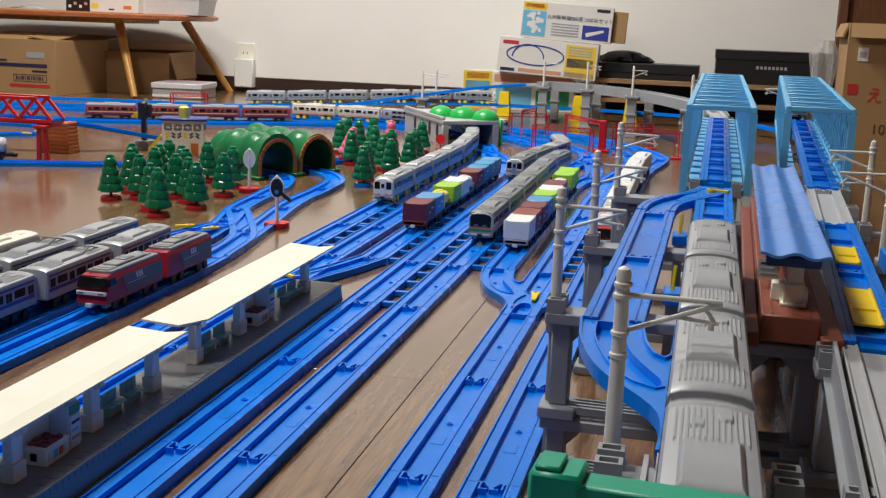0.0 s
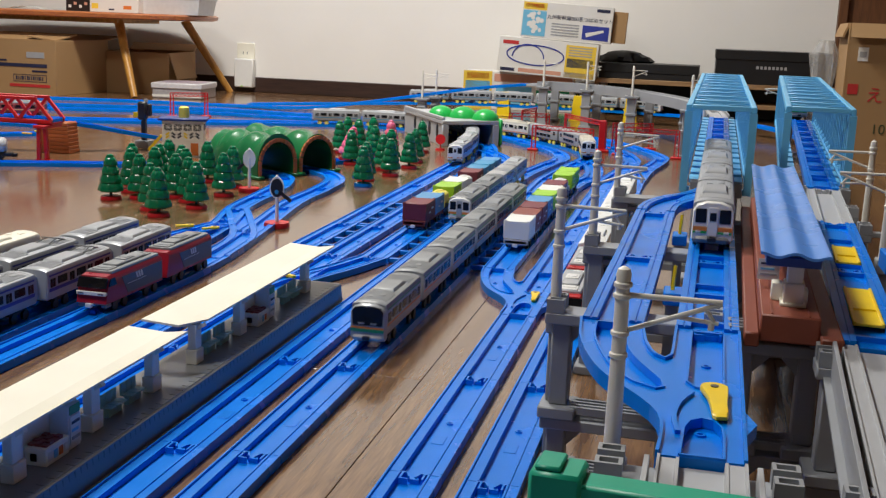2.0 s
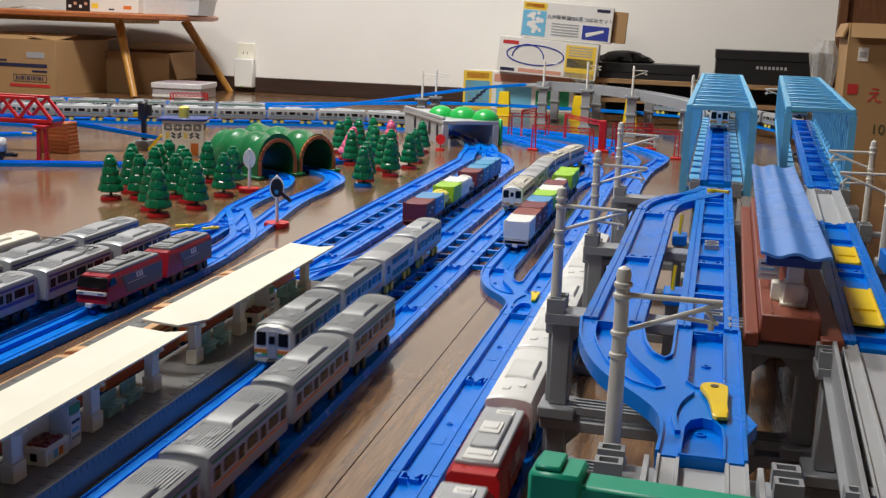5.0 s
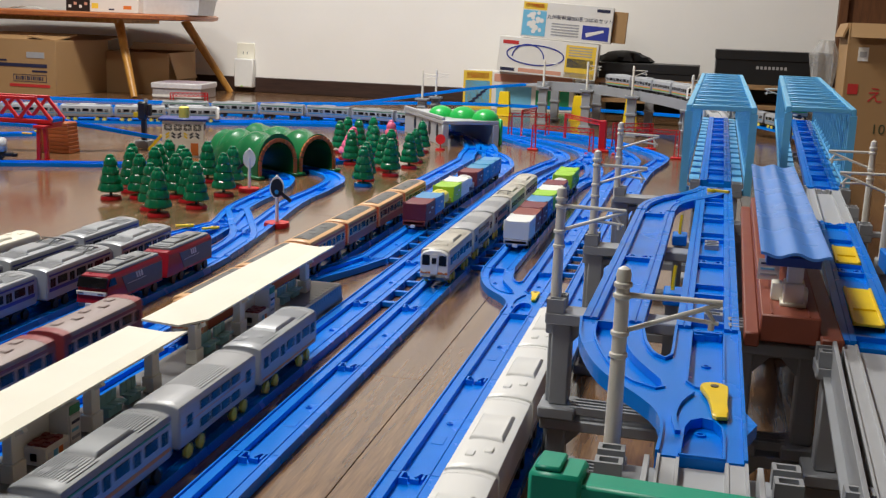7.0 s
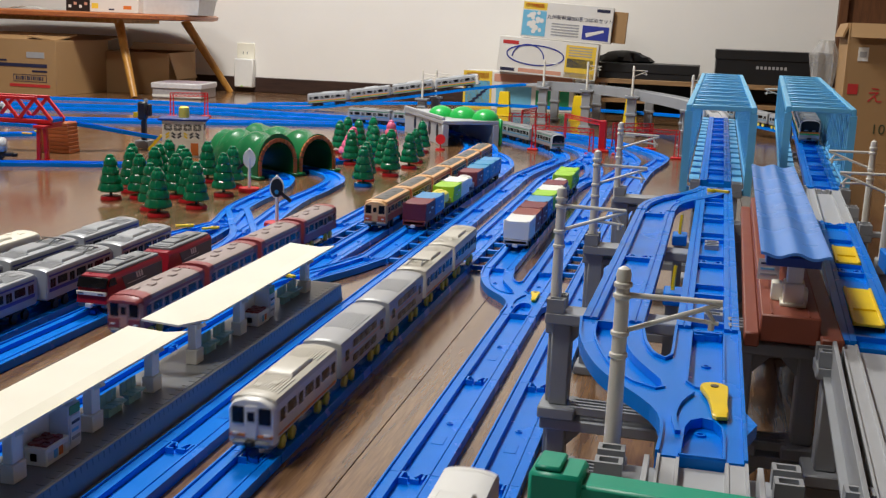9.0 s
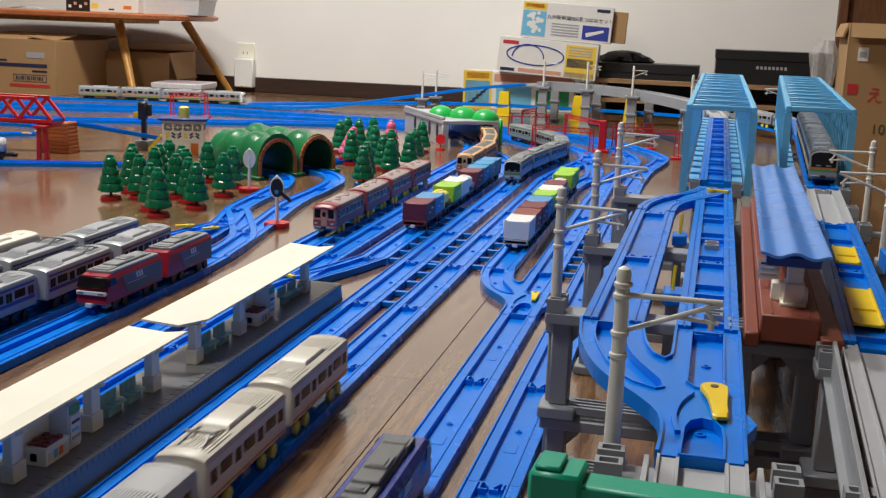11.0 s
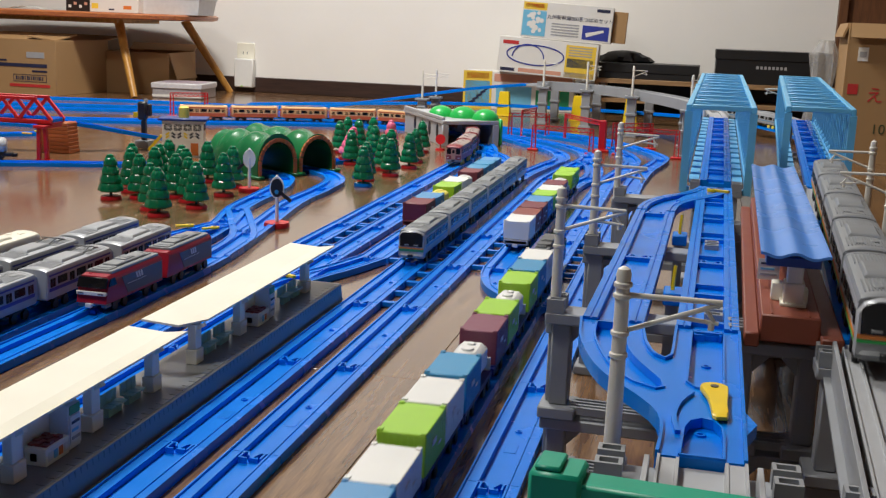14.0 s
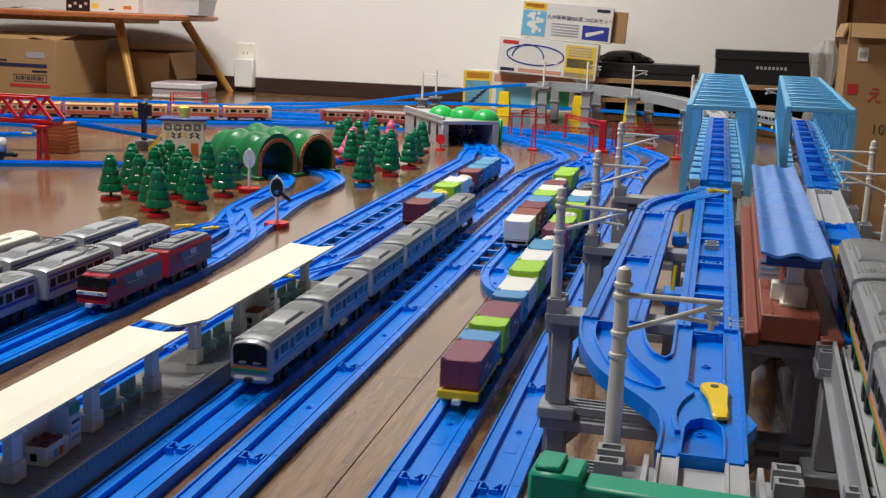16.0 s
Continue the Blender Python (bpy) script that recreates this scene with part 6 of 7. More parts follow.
# ---- signals ----
def signal(x, y, face_mat, rim, arm, label, turn):
    t = thing("toy_signal", label, "toy signal", pose(x, y, 0, 0, 0, turn), "toy signals")
    part("base", lathe(bmesh.new(), [(0.0185, 0), (0.019, 0.003), (0.0175, 0.0075), (0.006, 0.0085)], 28), RED, t)
    part("pole", lathe(bmesh.new(), [(0.0028, 0.008), (0.0024, 0.06)], 10), WHITE, t)
    oval = Matrix.Translation((0, 0, 0.058)) @ Euler((math.pi / 2, 0, 0)).to_matrix().to_4x4() @ Matrix.Diagonal((1, 1.5, 1, 1))
    part("head_rim", lathe(bmesh.new(), [(0.0105, -0.0012), (0.0108, 0.0), (0.0105, 0.0016)], 26), rim, t, m=oval)
    part("head_face", lathe(bmesh.new(), [(0.009, 0.0014), (0.009, 0.0024)], 26), face_mat, t, m=oval)
    part("lens", lathe(bmesh.new(), [(0.0035, -0.001), (0.003, 0.001)], 16), arm[1], t, m=pose(0, -0.0026, 0.052, 90, 0, 0))
    part("finial", lathe(bmesh.new(), [(0.0022, 0.0715), (0.003, 0.074), (0.0008, 0.077)], 10), rim, t)
    bm = bmesh.new()
    bar(bm, (0.004, -0.003, 0.053), (0.021, -0.003, 0.0395), 0.003, 0.005)
    part("semaphore_arm", bm, arm[0], t, smooth=False)


signal(-0.253, 0.82, BLACK, WHITE, (BLACK, AZURE), "black oval signal with a white rim on a red base", 10)
signal(-0.416, 1.105, WHITE, WHITE, (BLACK, BLACK), "white oval signal with a black arm on a red base", 200)
t = thing("light_signal", "black plastic colour light signal on a grey block", "toy signal", pose(-0.872, 1.59, 0))
part("base_block", boxes((-0.016, 0.016, -0.014, 0.014, 0, 0.017), bevel=0.001), GREY, t)
part("pole", boxes((-0.005, 0.005, -0.004, 0.004, 0.016, 0.075)), BLACK, t)
part("lamp_head", boxes((-0.013, 0.009, -0.008, 0.006, 0.062, 0.103), bevel=0.004), BLACK, t)
part("side_head", boxes((0.008, 0.018, -0.006, 0.006, 0.072, 0.098), bevel=0.002), BLACK, t)
part("yellow_tab", boxes((-0.024, -0.012, -0.003, 0.003, 0.068, 0.079)), YELLOW, t)
part("finial", boxes((0.002, 0.009, -0.003, 0.003, 0.102, 0.109)), LGREY, t)

# ---- signal box ----
t = thing("signal_box", "cream plastic signal box with a dark blue roof", "toy building", pose(-0.738, 1.515, 0, 0, 0, 20))
W2, D2, H2 = 0.043, 0.028, 0.076
part("wall", boxes((-W2, W2, -D2, D2, 0, H2), bevel=0.0008), CREAM, t)
part("roof", boxes((-W2 - 0.008, W2 + 0.008, -D2 - 0.007, D2 + 0.007, H2, H2 + 0.005), bevel=0.001), material("roof_deep_blue", (0.012, 0.04, 0.22, 1), 0.35), t)
part("water_tank", lathe(bmesh.new(), [(0.011, H2 + 0.005), (0.0115, H2 + 0.01), (0.011, H2 + 0.026), (0.008, H2 + 0.028)], 20), LEMON, t)
part("band_course", boxes((-W2 - 0.0012, W2 + 0.0012, -D2 - 0.0012, D2 + 0.0012, 0.034, 0.037)), CREAM, t, smooth=False)
for k in range(4):
    w = part("window", boxes((-0.0082, 0.0082, -0.0006, 0.0006, 0, 0.014)), SMOKE, t, m=pose(-0.0305 + k * 0.0203, -D2 - 0.0002, 0.055), smooth=False)
    bm = bmesh.new()
    for a, b in (((-0.0082, -0.001, 0.007), (0.0082, -0.001, 0.007)), ((0, -0.001, 0), (0, -0.001, 0.014)), ((-0.0082, -0.001, 0.0), (0.0082, -0.001, 0.014)), ((-0.0082, -0.001, 0.014), (0.0082, -0.001, 0.0))):
        bar(bm, a, b, 0.0011, 0.0011)
    part("glazing_bars", bm, CREAM, w, smooth=False)
for k in range(12):
    part("lattice_opening", boxes((-0.0046, 0.0046, -0.0005, 0.0005, -0.0017, 0.0017)), BLACK if k % 3 else YELLOW, t, m=pose(-0.032 + k % 6 * 0.0125, -D2 - 0.0002, 0.042 + k // 6 * 0.006, 0, 35 if k % 2 else -35, 0), smooth=False)
for k in range(2):
    part("side_window", boxes((-0.0005, 0.0005, -0.008, 0.008, 0, 0.014)), SMOKE, t, m=pose(W2 + 0.0002, -0.012 + k * 0.024, 0.055), smooth=False)
part("door", boxes((-0.008, 0.008, -0.0006, 0.0006, 0, 0.026)), ORANGE, t, m=pose(0.024, -D2 - 0.0002, 0.003), smooth=False)
part("lower_window", boxes((-0.008, 0.008, -0.0006, 0.0006, 0, 0.012)), SMOKE, t, m=pose(-0.024, -D2 - 0.0002, 0.014), smooth=False)
bm = bmesh.new()
bar(bm, (-W2 - 0.004, -0.01, 0.042), (-W2 - 0.03, -0.01, 0.012), 0.02, 0.006)
part("stairway", bm, YELLOW, t, smooth=False)

# ---- red truss bridge, its pier and the brick pier ----
t = thing("red_bridge", "red plastic through truss bridge on the far loop", "toy bridge", pose(-0.905, 1.30, 0, 0, 0, 3))
for yy in (-0.024, 0.024):
    part("bottom_chord", boxes((-0.56, 0.0, yy - 0.003, yy + 0.003, 0.077, 0.084), bevel=0.0006), RED, t)
    part("top_chord", boxes((-0.53, -0.03, yy - 0.003, yy + 0.003, 0.122, 0.128), bevel=0.0006), RED, t)
    for k in range(8):
        xa = -0.56 + k * 0.07
        bm = bmesh.new()
        bar(bm, (xa, yy, 0.083), (xa + 0.035, yy, 0.124), 0.005, 0.006)
        part("diagonal", bm, RED, t, smooth=False)
        bm = bmesh.new()
        bar(bm, (xa + 0.07, yy, 0.083), (xa + 0.035, yy, 0.124), 0.005, 0.006)
        part("diagonal", bm, RED, t, smooth=False)
part("bridge_floor", boxes((-0.56, 0.0, -0.021, 0.021, 0.0745, 0.079)), RED, t, smooth=False)
track([(-1.45, 1.27, 0.079), (-1.1, 1.288, 0.079), (-0.905, 1.30, 0.079)], name="raised_rail", label="bright blue plastic rail on the red bridge")
t = thing("red_pier", "red plastic bridge pier with two legs", "toy pier", pose(-0.920, 1.268, 0))
for sx in (-1, 1):
    bm = bmesh.new()
    bar(bm, (sx * 0.009, 0, 0.004), (sx * 0.007, 0, 0.068), 0.007, 0.007)
    part("leg", bm, RED, t)
part("pier_cap", boxes((-0.013, 0.013, -0.012, 0.05, 0.068, 0.0742), bevel=0.001), RED, t)
part("foot", boxes((-0.016, 0.016, -0.012, 0.012, 0, 0.006), bevel=0.001), RED, t)
t = thing("brick_pier", "orange-brown plastic brick pier under the incline", "toy pier", pose(-0.985, 1.43, 0))
for k in range(8):
    part("brick_course", boxes((-0.036 + 0.0006 * k, 0.036 - 0.0006 * k, -0.02, 0.02, 0.0005 + k * 0.0081, 0.0078 + k * 0.0081), bevel=0.0008), BRICKRED, t)
part("core", boxes((-0.030, 0.030, -0.017, 0.017, 0, 0.0655)), BRICKRED, t, smooth=False)


# ---- red gantries ----
def gantry(x0, y0, x1, y1, h, label="red plastic lattice gantry over the far tracks"):
    a, b = Vector((x0, y0, 0)), Vector((x1, y1, 0))
    L = (b - a).length
    yaw = math.degrees(math.atan2(b.y - a.y, b.x - a.x))
    t = thing("toy_gantry", label, "toy gantry", pose(x0, y0, 0, 0, 0, yaw), "red gantries")
    for x in (0.0, L):
        bm = bmesh.new()
        for sx in (-1, 1):
            bar(bm, (x + sx * 0.005, 0, 0.004), (x + sx * 0.004, 0, h), 0.002, 0.003)
        for k in range(6):
            z = 0.006 + (h - 0.01) * k / 6
            bar(bm, (x - 0.005, 0, z), (x + 0.005, 0, z + (h - 0.01) / 6), 0.0012, 0.0012)
        part("post", bm, RED, t, smooth=False)
        part("foot", boxes((x - 0.013, x + 0.013, -0.010, 0.010, 0, 0.005), bevel=0.001), RED, t)
    bm = bmesh.new()
    for z in (h, h - 0.0095):
        bar(bm, (-0.004, 0, z), (L + 0.004, 0, z), 0.003, 0.0022)
    n = max(4, round(L / 0.013))
    for k in range(n):
        xa, xb = L * k / n, L * (k + 1) / n
        bar(bm, (xa, 0, h - 0.0095), ((xa + xb) / 2, 0, h), 0.0014, 0.0014)
        bar(bm, ((xa + xb) / 2, 0, h), (xb, 0, h - 0.0095), 0.0014, 0.0014)
    part("lattice_beam", bm, RED, t, smooth=False)


gantry(-0.055, 2.02, 0.088, 2.0, 0.062)
gantry(0.15, 2.03, 0.29, 2.02, 0.068)
gantry(-0.165, 2.32, -0.068, 2.36, 0.064)
gantry(-0.012, 2.30, 0.112, 2.10, 0.072)
gantry(-0.13, 2.30, -0.11, 2.42, 0.075)
gantry(0.13, 2.16, 0.22, 2.20, 0.066)
gantry(-1.16, 2.30, -1.08, 2.36, 0.07)
t = thing("red_block_post", "thick red plastic block post beside the curve", "toy post", pose(0.107, 2.075, 0))
part("shaft", boxes((-0.008, 0.008, -0.008, 0.008, 0.005, 0.078), bevel=0.001), RED, t)
part("foot", boxes((-0.018, 0.018, -0.016, 0.016, 0, 0.006), bevel=0.001), RED, t)

# parked tank wagon on the far loop
t = thing("tank_wagon", "grey plastic tank wagon with a black frame", "toy wagon", pose(-1.03, 1.215, 0, 0, 0, -63))
bm = bmesh.new()
tube(bm, (0, -0.055, 0.034), (0, 0.05, 0.034), 0.0155, n=24)
tube(bm, (0, 0.05, 0.034), (0, 0.055, 0.034), 0.0155, 0.011, n=24)
part("tank", bm, LGREY, t)
part("dome", lathe(bmesh.new(), [(0.007, 0.046), (0.007, 0.052), (0.004, 0.053)], 16), LGREY, t)
part("frame", boxes((-0.012, 0.012, -0.062, 0.066, 0.0125, 0.02), (-0.004, 0.004, 0.064, 0.074, 0.011, 0.018), bevel=0.0008), BLACK, t)
running_gear(t, 0.06, BLACK, BLACK)


# ---- things along the wall ----
def words(t, text, x, y, z, size, mat, name="lettering", turn=0.0):
    """Raised lettering, facing -y."""
    cu = bpy.data.curves.new(name, "FONT")
    cu.body, cu.size, cu.extrude = text, size, 0.0002
    cu.align_x = "CENTER"
    ob = new(name, cu)
    dg = bpy.context.evaluated_depsgraph_get()
    me = bpy.data.meshes.new_from_object(ob.evaluated_get(dg))
    bpy.data.objects.remove(ob)
    me.materials.clear()
    return part(name, me, mat, t, m=pose(x, y, z, 90, 0, turn))


def carton(name, label, x, y, w, d, h, turn=0.0, open_front=False):
    t = thing(name, label, "carton", pose(x, y, 0, 0, 0, turn))
    th = 0.005
    part("side_panel", boxes((0, th, 0, d, 0, h), bevel=0.0008), CARTON, t)
    part("side_panel", boxes((w - th, w, 0, d, 0, h), bevel=0.0008), CARTON, t)
    part("back_panel", boxes((th, w - th, d - th, d, 0, h)), CARTON, t, smooth=False)
    part("bottom_panel", boxes((th, w - th, th, d - th, 0.001, th)), CARTON, t, smooth=False)
    if not open_front:
        part("front_panel", boxes((th, w - th, 0, th, 0, h)), CARTON, t, smooth=False)
    return t


c = carton("cardboard_box", "large brown cardboard carton with open top flaps", -2.36, 2.787, 0.535, 0.33, 0.186, -2)
for a, b, w in (((0.27, 0.33, 0.187), (0.27, 0.44, 0.20), 0.52), ((0.533, 0.165, 0.186), (0.42, 0.165, 0.200), 0.32)):
    bm = bmesh.new()
    bar(bm, a, b, w, 0.004)
    part("flap", bm, CARTON, c, smooth=False)
bm = bmesh.new()
bar(bm, (0.27, 0.003, 0.186), (0.27, 0.14, 0.206), 0.52, 0.004)
part("flap", bm, CARTON, c, smooth=False)
for x0, x1, z0, z1, mat in ((0.31, 0.50, 0.094, 0.106, INK), (0.44, 0.50, 0.078, 0.084, INK), (0.31, 0.34, 0.112, 0.118, INK), (0.35, 0.51, 0.026, 0.036, INKR), (0.0, 0.27, 0.026, 0.036, INKR), (0.42, 0.49, 0.126, 0.146, INKG)):
    part("print_bar", boxes((x0, x1, -0.0012, 0.0, z0, z1)), mat, c, smooth=False)
part("bar_code", boxes(*[(0.375 + k * 0.0075, 0.375 + k * 0.0075 + (0.003 if k % 3 else 0.005), -0.0012, 0, 0.05, 0.063) for k in range(15)]), INK, c, smooth=False)
part("bar_code_frame", boxes((0.365, 0.497, -0.001, 0, 0.044, 0.0455), (0.365, 0.497, -0.001, 0, 0.0675, 0.069), (0.365, 0.3665, -0.001, 0, 0.044, 0.069), (0.4955, 0.497, -0.001, 0, 0.044, 0.069)), INK, c, smooth=False)
c = carton("cardboard_box", "brown cardboard carton with its top flaps folded out", -1.845, 3.08, 0.275, 0.26, 0.150, 4)
bm = bmesh.new()
bar(bm, (0.1375, 0.26, 0.150), (0.1375, 0.30, 0.175), 0.265, 0.004)
part("flap", bm, CARTON, c, smooth=False)
for x0, x1, z in ((0.002, -0.075, 0.045), (0.273, 0.305, 0.055)):
    bm = bmesh.new()
    bar(bm, (x0, 0.10, 0.150), (x1, 0.10, z), 0.19, 0.004)
    part("side_flap", bm, CARTON, c, smooth=False)

# low table
t = thing("low_table", "low wooden table with an orange-brown top and splayed legs", "table", pose(-2.10, 3.12, 0))
bm = bmesh.new()
n = 48
rim = []
for k in range(n):
    a = 2 * math.pi * k / n
    ex = math.copysign(abs(math.cos(a)) ** 0.55, math.cos(a)) * 0.665
    ey = math.copysign(abs(math.sin(a)) ** 0.55, math.sin(a)) * 0.30
    rim.append((ex, ey))
loft(bm, [[(x * f, y * f, z) for x, y in rim] for z, f in ((0.268, 0.97), (0.272, 0.995), (0.284, 1.0), (0.289, 0.99))])
part("tabletop", bm, TABLEW, t)
for x0, y0, x1, y1 in ((0.385, -0.12, 0.515, -0.255), (0.50, 0.17, 0.655, 0.245), (-0.42, -0.16, -0.5, -0.25), (-0.42, 0.16, -0.5, 0.24)):
    bm = bmesh.new()
    tube(bm, (x0, y0, 0.268), (x1, y1, 0.0), 0.017, 0.0115, 14)
    part("leg", bm, LEGW, t)
part("apron", boxes((-0.45, 0.40, -0.16, 0.16, 0.252, 0.2678)), LEGW, t, smooth=False)
ZT = 0.2895
t = thing("dark_box", "small dark printed box on the table", "box", pose(-1.845, 2.95, ZT, 0, 0, 4))
part("carton_body", boxes((-0.045, 0.045, 0, 0.08, 0, 0.07), bevel=0.001), material("box_dark_brown", (0.02, 0.013, 0.012, 1), 0.4), t)
for k in range(4):
    part("print_bar", boxes((-0.035 + k * 0.02, -0.024 + k * 0.02, -0.0006, 0, 0.012 + 0.01 * (k % 2), 0.022 + 0.01 * (k % 2))), (PRINT, SALMON)[k % 2], t, smooth=False)
t = thing("white_box", "white printed gift box on the table", "box", pose(-1.70, 2.945, ZT, 0, 0, 3))
part("carton_body", boxes((-0.092, 0.092, 0, 0.12, 0, 0.07), bevel=0.001), PRINT, t)
part("print_bar", boxes((-0.085, -0.06, -0.0006, 0, 0.012, 0.03)), PRINTY, t, smooth=False)
part("print_bar", boxes((0.035, 0.065, -0.0006, 0, 0.012, 0.024)), ORANGE, t, smooth=False)
part("print_bar", boxes((-0.02, 0.0, -0.0006, 0, 0.008, 0.013)), INK, t, smooth=False)
t = thing("storage_tray", "pale translucent plastic tray on the table", "tray", pose(-1.52, 2.99, ZT, 0, 0, 3))
part("tray_body", loft(bmesh.new(), [[(x * f, y * f + 0.08, z) for x, y in ((-0.12, -0.08), (0.12, -0.08), (0.12, 0.08), (-0.12, 0.08))] for z, f in ((0, 0.93), (0.05, 1.0), (0.055, 1.03), (0.06, 1.03))]), material("tray_milky_plastic", (0.62, 0.62, 0.62, 1), 0.35), t, smooth=False)
t = thing("paper_sheet", "crumpled pale paper on the table", "paper", pose(-2.03, 2.93, ZT))
bm = bmesh.new()
rr = random.Random(3)
grid = [[bm.verts.new((-0.075 + 0.15 * i / 8, -0.03 + 0.07 * j / 4, 0.001 + 0.012 * math.sin(math.pi * i / 8) * (0.5 + 0.5 * rr.random()))) for j in range(5)] for i in range(9)]
for i in range(8):
    for j in range(4):
        bm.faces.new((grid[i][j], grid[i + 1][j], grid[i + 1][j + 1], grid[i][j + 1]))
bmesh.ops.solidify(bm, geom=bm.faces[:], thickness=0.001)
part("sheet", bm, PRINT, t)

# tin box on the floor
t = thing("tin_box", "flat patterned tin box with a light lid", "box", pose(-1.465, 2.98, 0, 0, 0, 8))
part("tin_body", boxes((-0.088, 0.088, -0.05, 0.13, 0, 0.040), bevel=0.003), material("tin_grey_pattern", (0.34, 0.32, 0.33, 1), 0.4, vary=0.5, scale=120), t)
part("lid", boxes((-0.092, 0.092, -0.054, 0.134, 0.034, 0.054), bevel=0.003), material("tin_lid_pale", (0.6, 0.58, 0.6, 1), 0.35, vary=0.2, scale=90), t)
part("lid_print", boxes((-0.075, 0.075, -0.03, 0.11, 0.054, 0.0545)), material("tin_lid_print", (0.35, 0.28, 0.33, 1), 0.35, vary=0.6, scale=60), t, smooth=False)
part("body_band", boxes((-0.0885, 0.0885, -0.0506, -0.05, 0.006, 0.014)), PRINT, t, smooth=False)

# wall outlet with a plugged-in white night light
t = thing("wall_outlet", "ivory wall socket plate with a white plug-in lamp", "outlet", pose(-1.422, WALL_Y, 0))
part("plate", boxes((-0.037, 0.037, -0.007, 0, 0.075, 0.189), bevel=0.002), CREAM, t)
part("socket_slots", boxes((-0.012, -0.009, -0.0076, -0.007, 0.146, 0.156), (0.005, 0.008, -0.0076, -0.007, 0.146, 0.156)), DGREY, t, smooth=False)
part("plug_lamp", boxes((-0.036, 0.043, -0.04, -0.007, 0.018, 0.129), bevel=0.004), WHITE, t)
part("pilot_light", boxes((-0.006, 0.001, -0.041, -0.0398, 0.021, 0.025)), LIME, t, smooth=False)


# printed toy boxes
def toy_box(label, x, y, z, w, d, h, turn, tip, panels, edge=PRINT):
    t = thing("toy_box", label, "box", pose(x, y, z, 0, tip, turn), "stacked toy boxes")
    part("box_body", boxes((0, w, 0, d, 0, h), bevel=0.0015), edge, t)
    for x0, x1, z0, z1, mat in panels:
        part("print_panel", boxes((x0 * w, x1 * w, -0.0008, 0.0003, z0 * h, z1 * h)), mat, t, smooth=False)
    return t


t = toy_box("printed toy box with a light blue map panel", -0.292, 3.20, 0.262, 0.312, 0.10, 0.122, 2.5, 3.0,
        [(0.01, 0.27, 0.04, 0.74, PRINTB), (0.01, 0.27, 0.77, 0.97, PRINTY), (0.03, 0.24, 0.82, 0.93, PRINTO), (0.68, 0.97, 0.06, 0.45, PURPLE)])
for k in range(5):
    part("text_bar", boxes((0.105, 0.20, -0.0012, 0, 0.012 + k * 0.0095, 0.016 + k * 0.0095)), INKG, t, smooth=False)
words(t, "九州新幹線800系つばめセット", 0.200, -0.0008, 0.068, 0.0168, INK)
part("brand_mark", boxes((0.255, 0.300, -0.0012, 0, 0.103, 0.113)), INK, t, smooth=False)
bm = bmesh.new()
rr = random.Random(9)
for k in range(16):
    bmesh.ops.create_circle(bm, cap_ends=True, segments=9, radius=0.005 + 0.006 * rr.random(), matrix=pose(0.045 + 0.02 * math.sin(k * 0.9) + rr.uniform(-0.006, 0.006), -0.0014 - k * 0.00003, 0.02 + 0.0042 * k, 90, 0, 0))
part("map_print", bm, PRINT, t, smooth=False)
bm = bmesh.new()
tube(bm, (0.225, -0.0014, 0.022), (0.285, -0.0014, 0.040), 0.007, 0.004, 10)
for v in bm.verts:
    v.co.y = -0.0012 + (v.co.y + 0.0014) * 0.05
part("train_picture", bm, PRINT, t, smooth=False)
part("flap", boxes((0.313, 0.36, 0.02, 0.095, 0.004, 0.11), bevel=0.001), CARTON, t)
t = toy_box("printed toy box with a looping blue track picture", -0.368, 3.19, 0.139, 0.345, 0.13, 0.122, 2.0, 3.2,
        [(0.0, 1.0, 0.0, 0.16, PRINT), (0.68, 0.98, 0.02, 0.92, PRINTY), (0.70, 0.96, 0.30, 0.55, DGREY), (0.04, 0.20, 0.80, 0.90, INKR)])
bm = bmesh.new()
loop = [(0.03 + 0.105 * (1 - math.cos(a)) * 0.95, 0.066 + 0.034 * math.sin(a)) for a in [2 * math.pi * k / 30 for k in range(31)]]
for (xa, za), (xb, zb) in zip(loop, loop[1:]):
    bar(bm, (xa, -0.001, za), (xb, -0.001, zb), 0.0012, 0.0042)
part("track_picture", bm, PURPLE, t, smooth=False)
bm = bmesh.new()
for k in range(20):
    a = math.pi * k / 20
    b = math.pi * (k + 1) / 20
    bar(bm, (0.105 + 0.055 * math.cos(a), -0.0012, 0.056 + 0.045 * math.sin(a)), (0.105 + 0.055 * math.cos(b), -0.0012, 0.056 + 0.045 * math.sin(b)), 0.001, 0.004)
part("track_picture", bm, PURPLE, t, smooth=False)
part("brand_mark", boxes((0.012, 0.062, -0.0012, 0, 0.005, 0.016)), INK, t, smooth=False)
part("title_bar", boxes((0.075, 0.225, -0.0012, 0, 0.005, 0.018)), SALMON, t, smooth=False)
for k in range(4):
    part("text_bar", boxes((0.245, 0.325, -0.0012, 0, 0.075 + k * 0.009, 0.079 + k * 0.009)), INKG, t, smooth=False)
t = toy_box("yellow and light blue printed toy box on the floor", -0.495, 3.24, 0.0, 0.395, 0.13, 0.134, 4.0, 0.0,
        [(0.0, 0.26, 0.0, 1.0, PRINTY), (0.02, 0.24, 0.06, 0.74, PRINTB), (0.30, 0.62, 0.06, 0.62, PRINTB), (0.66, 0.96, 0.06, 0.55, BANDG), (0.28, 0.98, 0.74, 0.94, SALMON), (0.03, 0.23, 0.80, 0.95, PRINTO)])
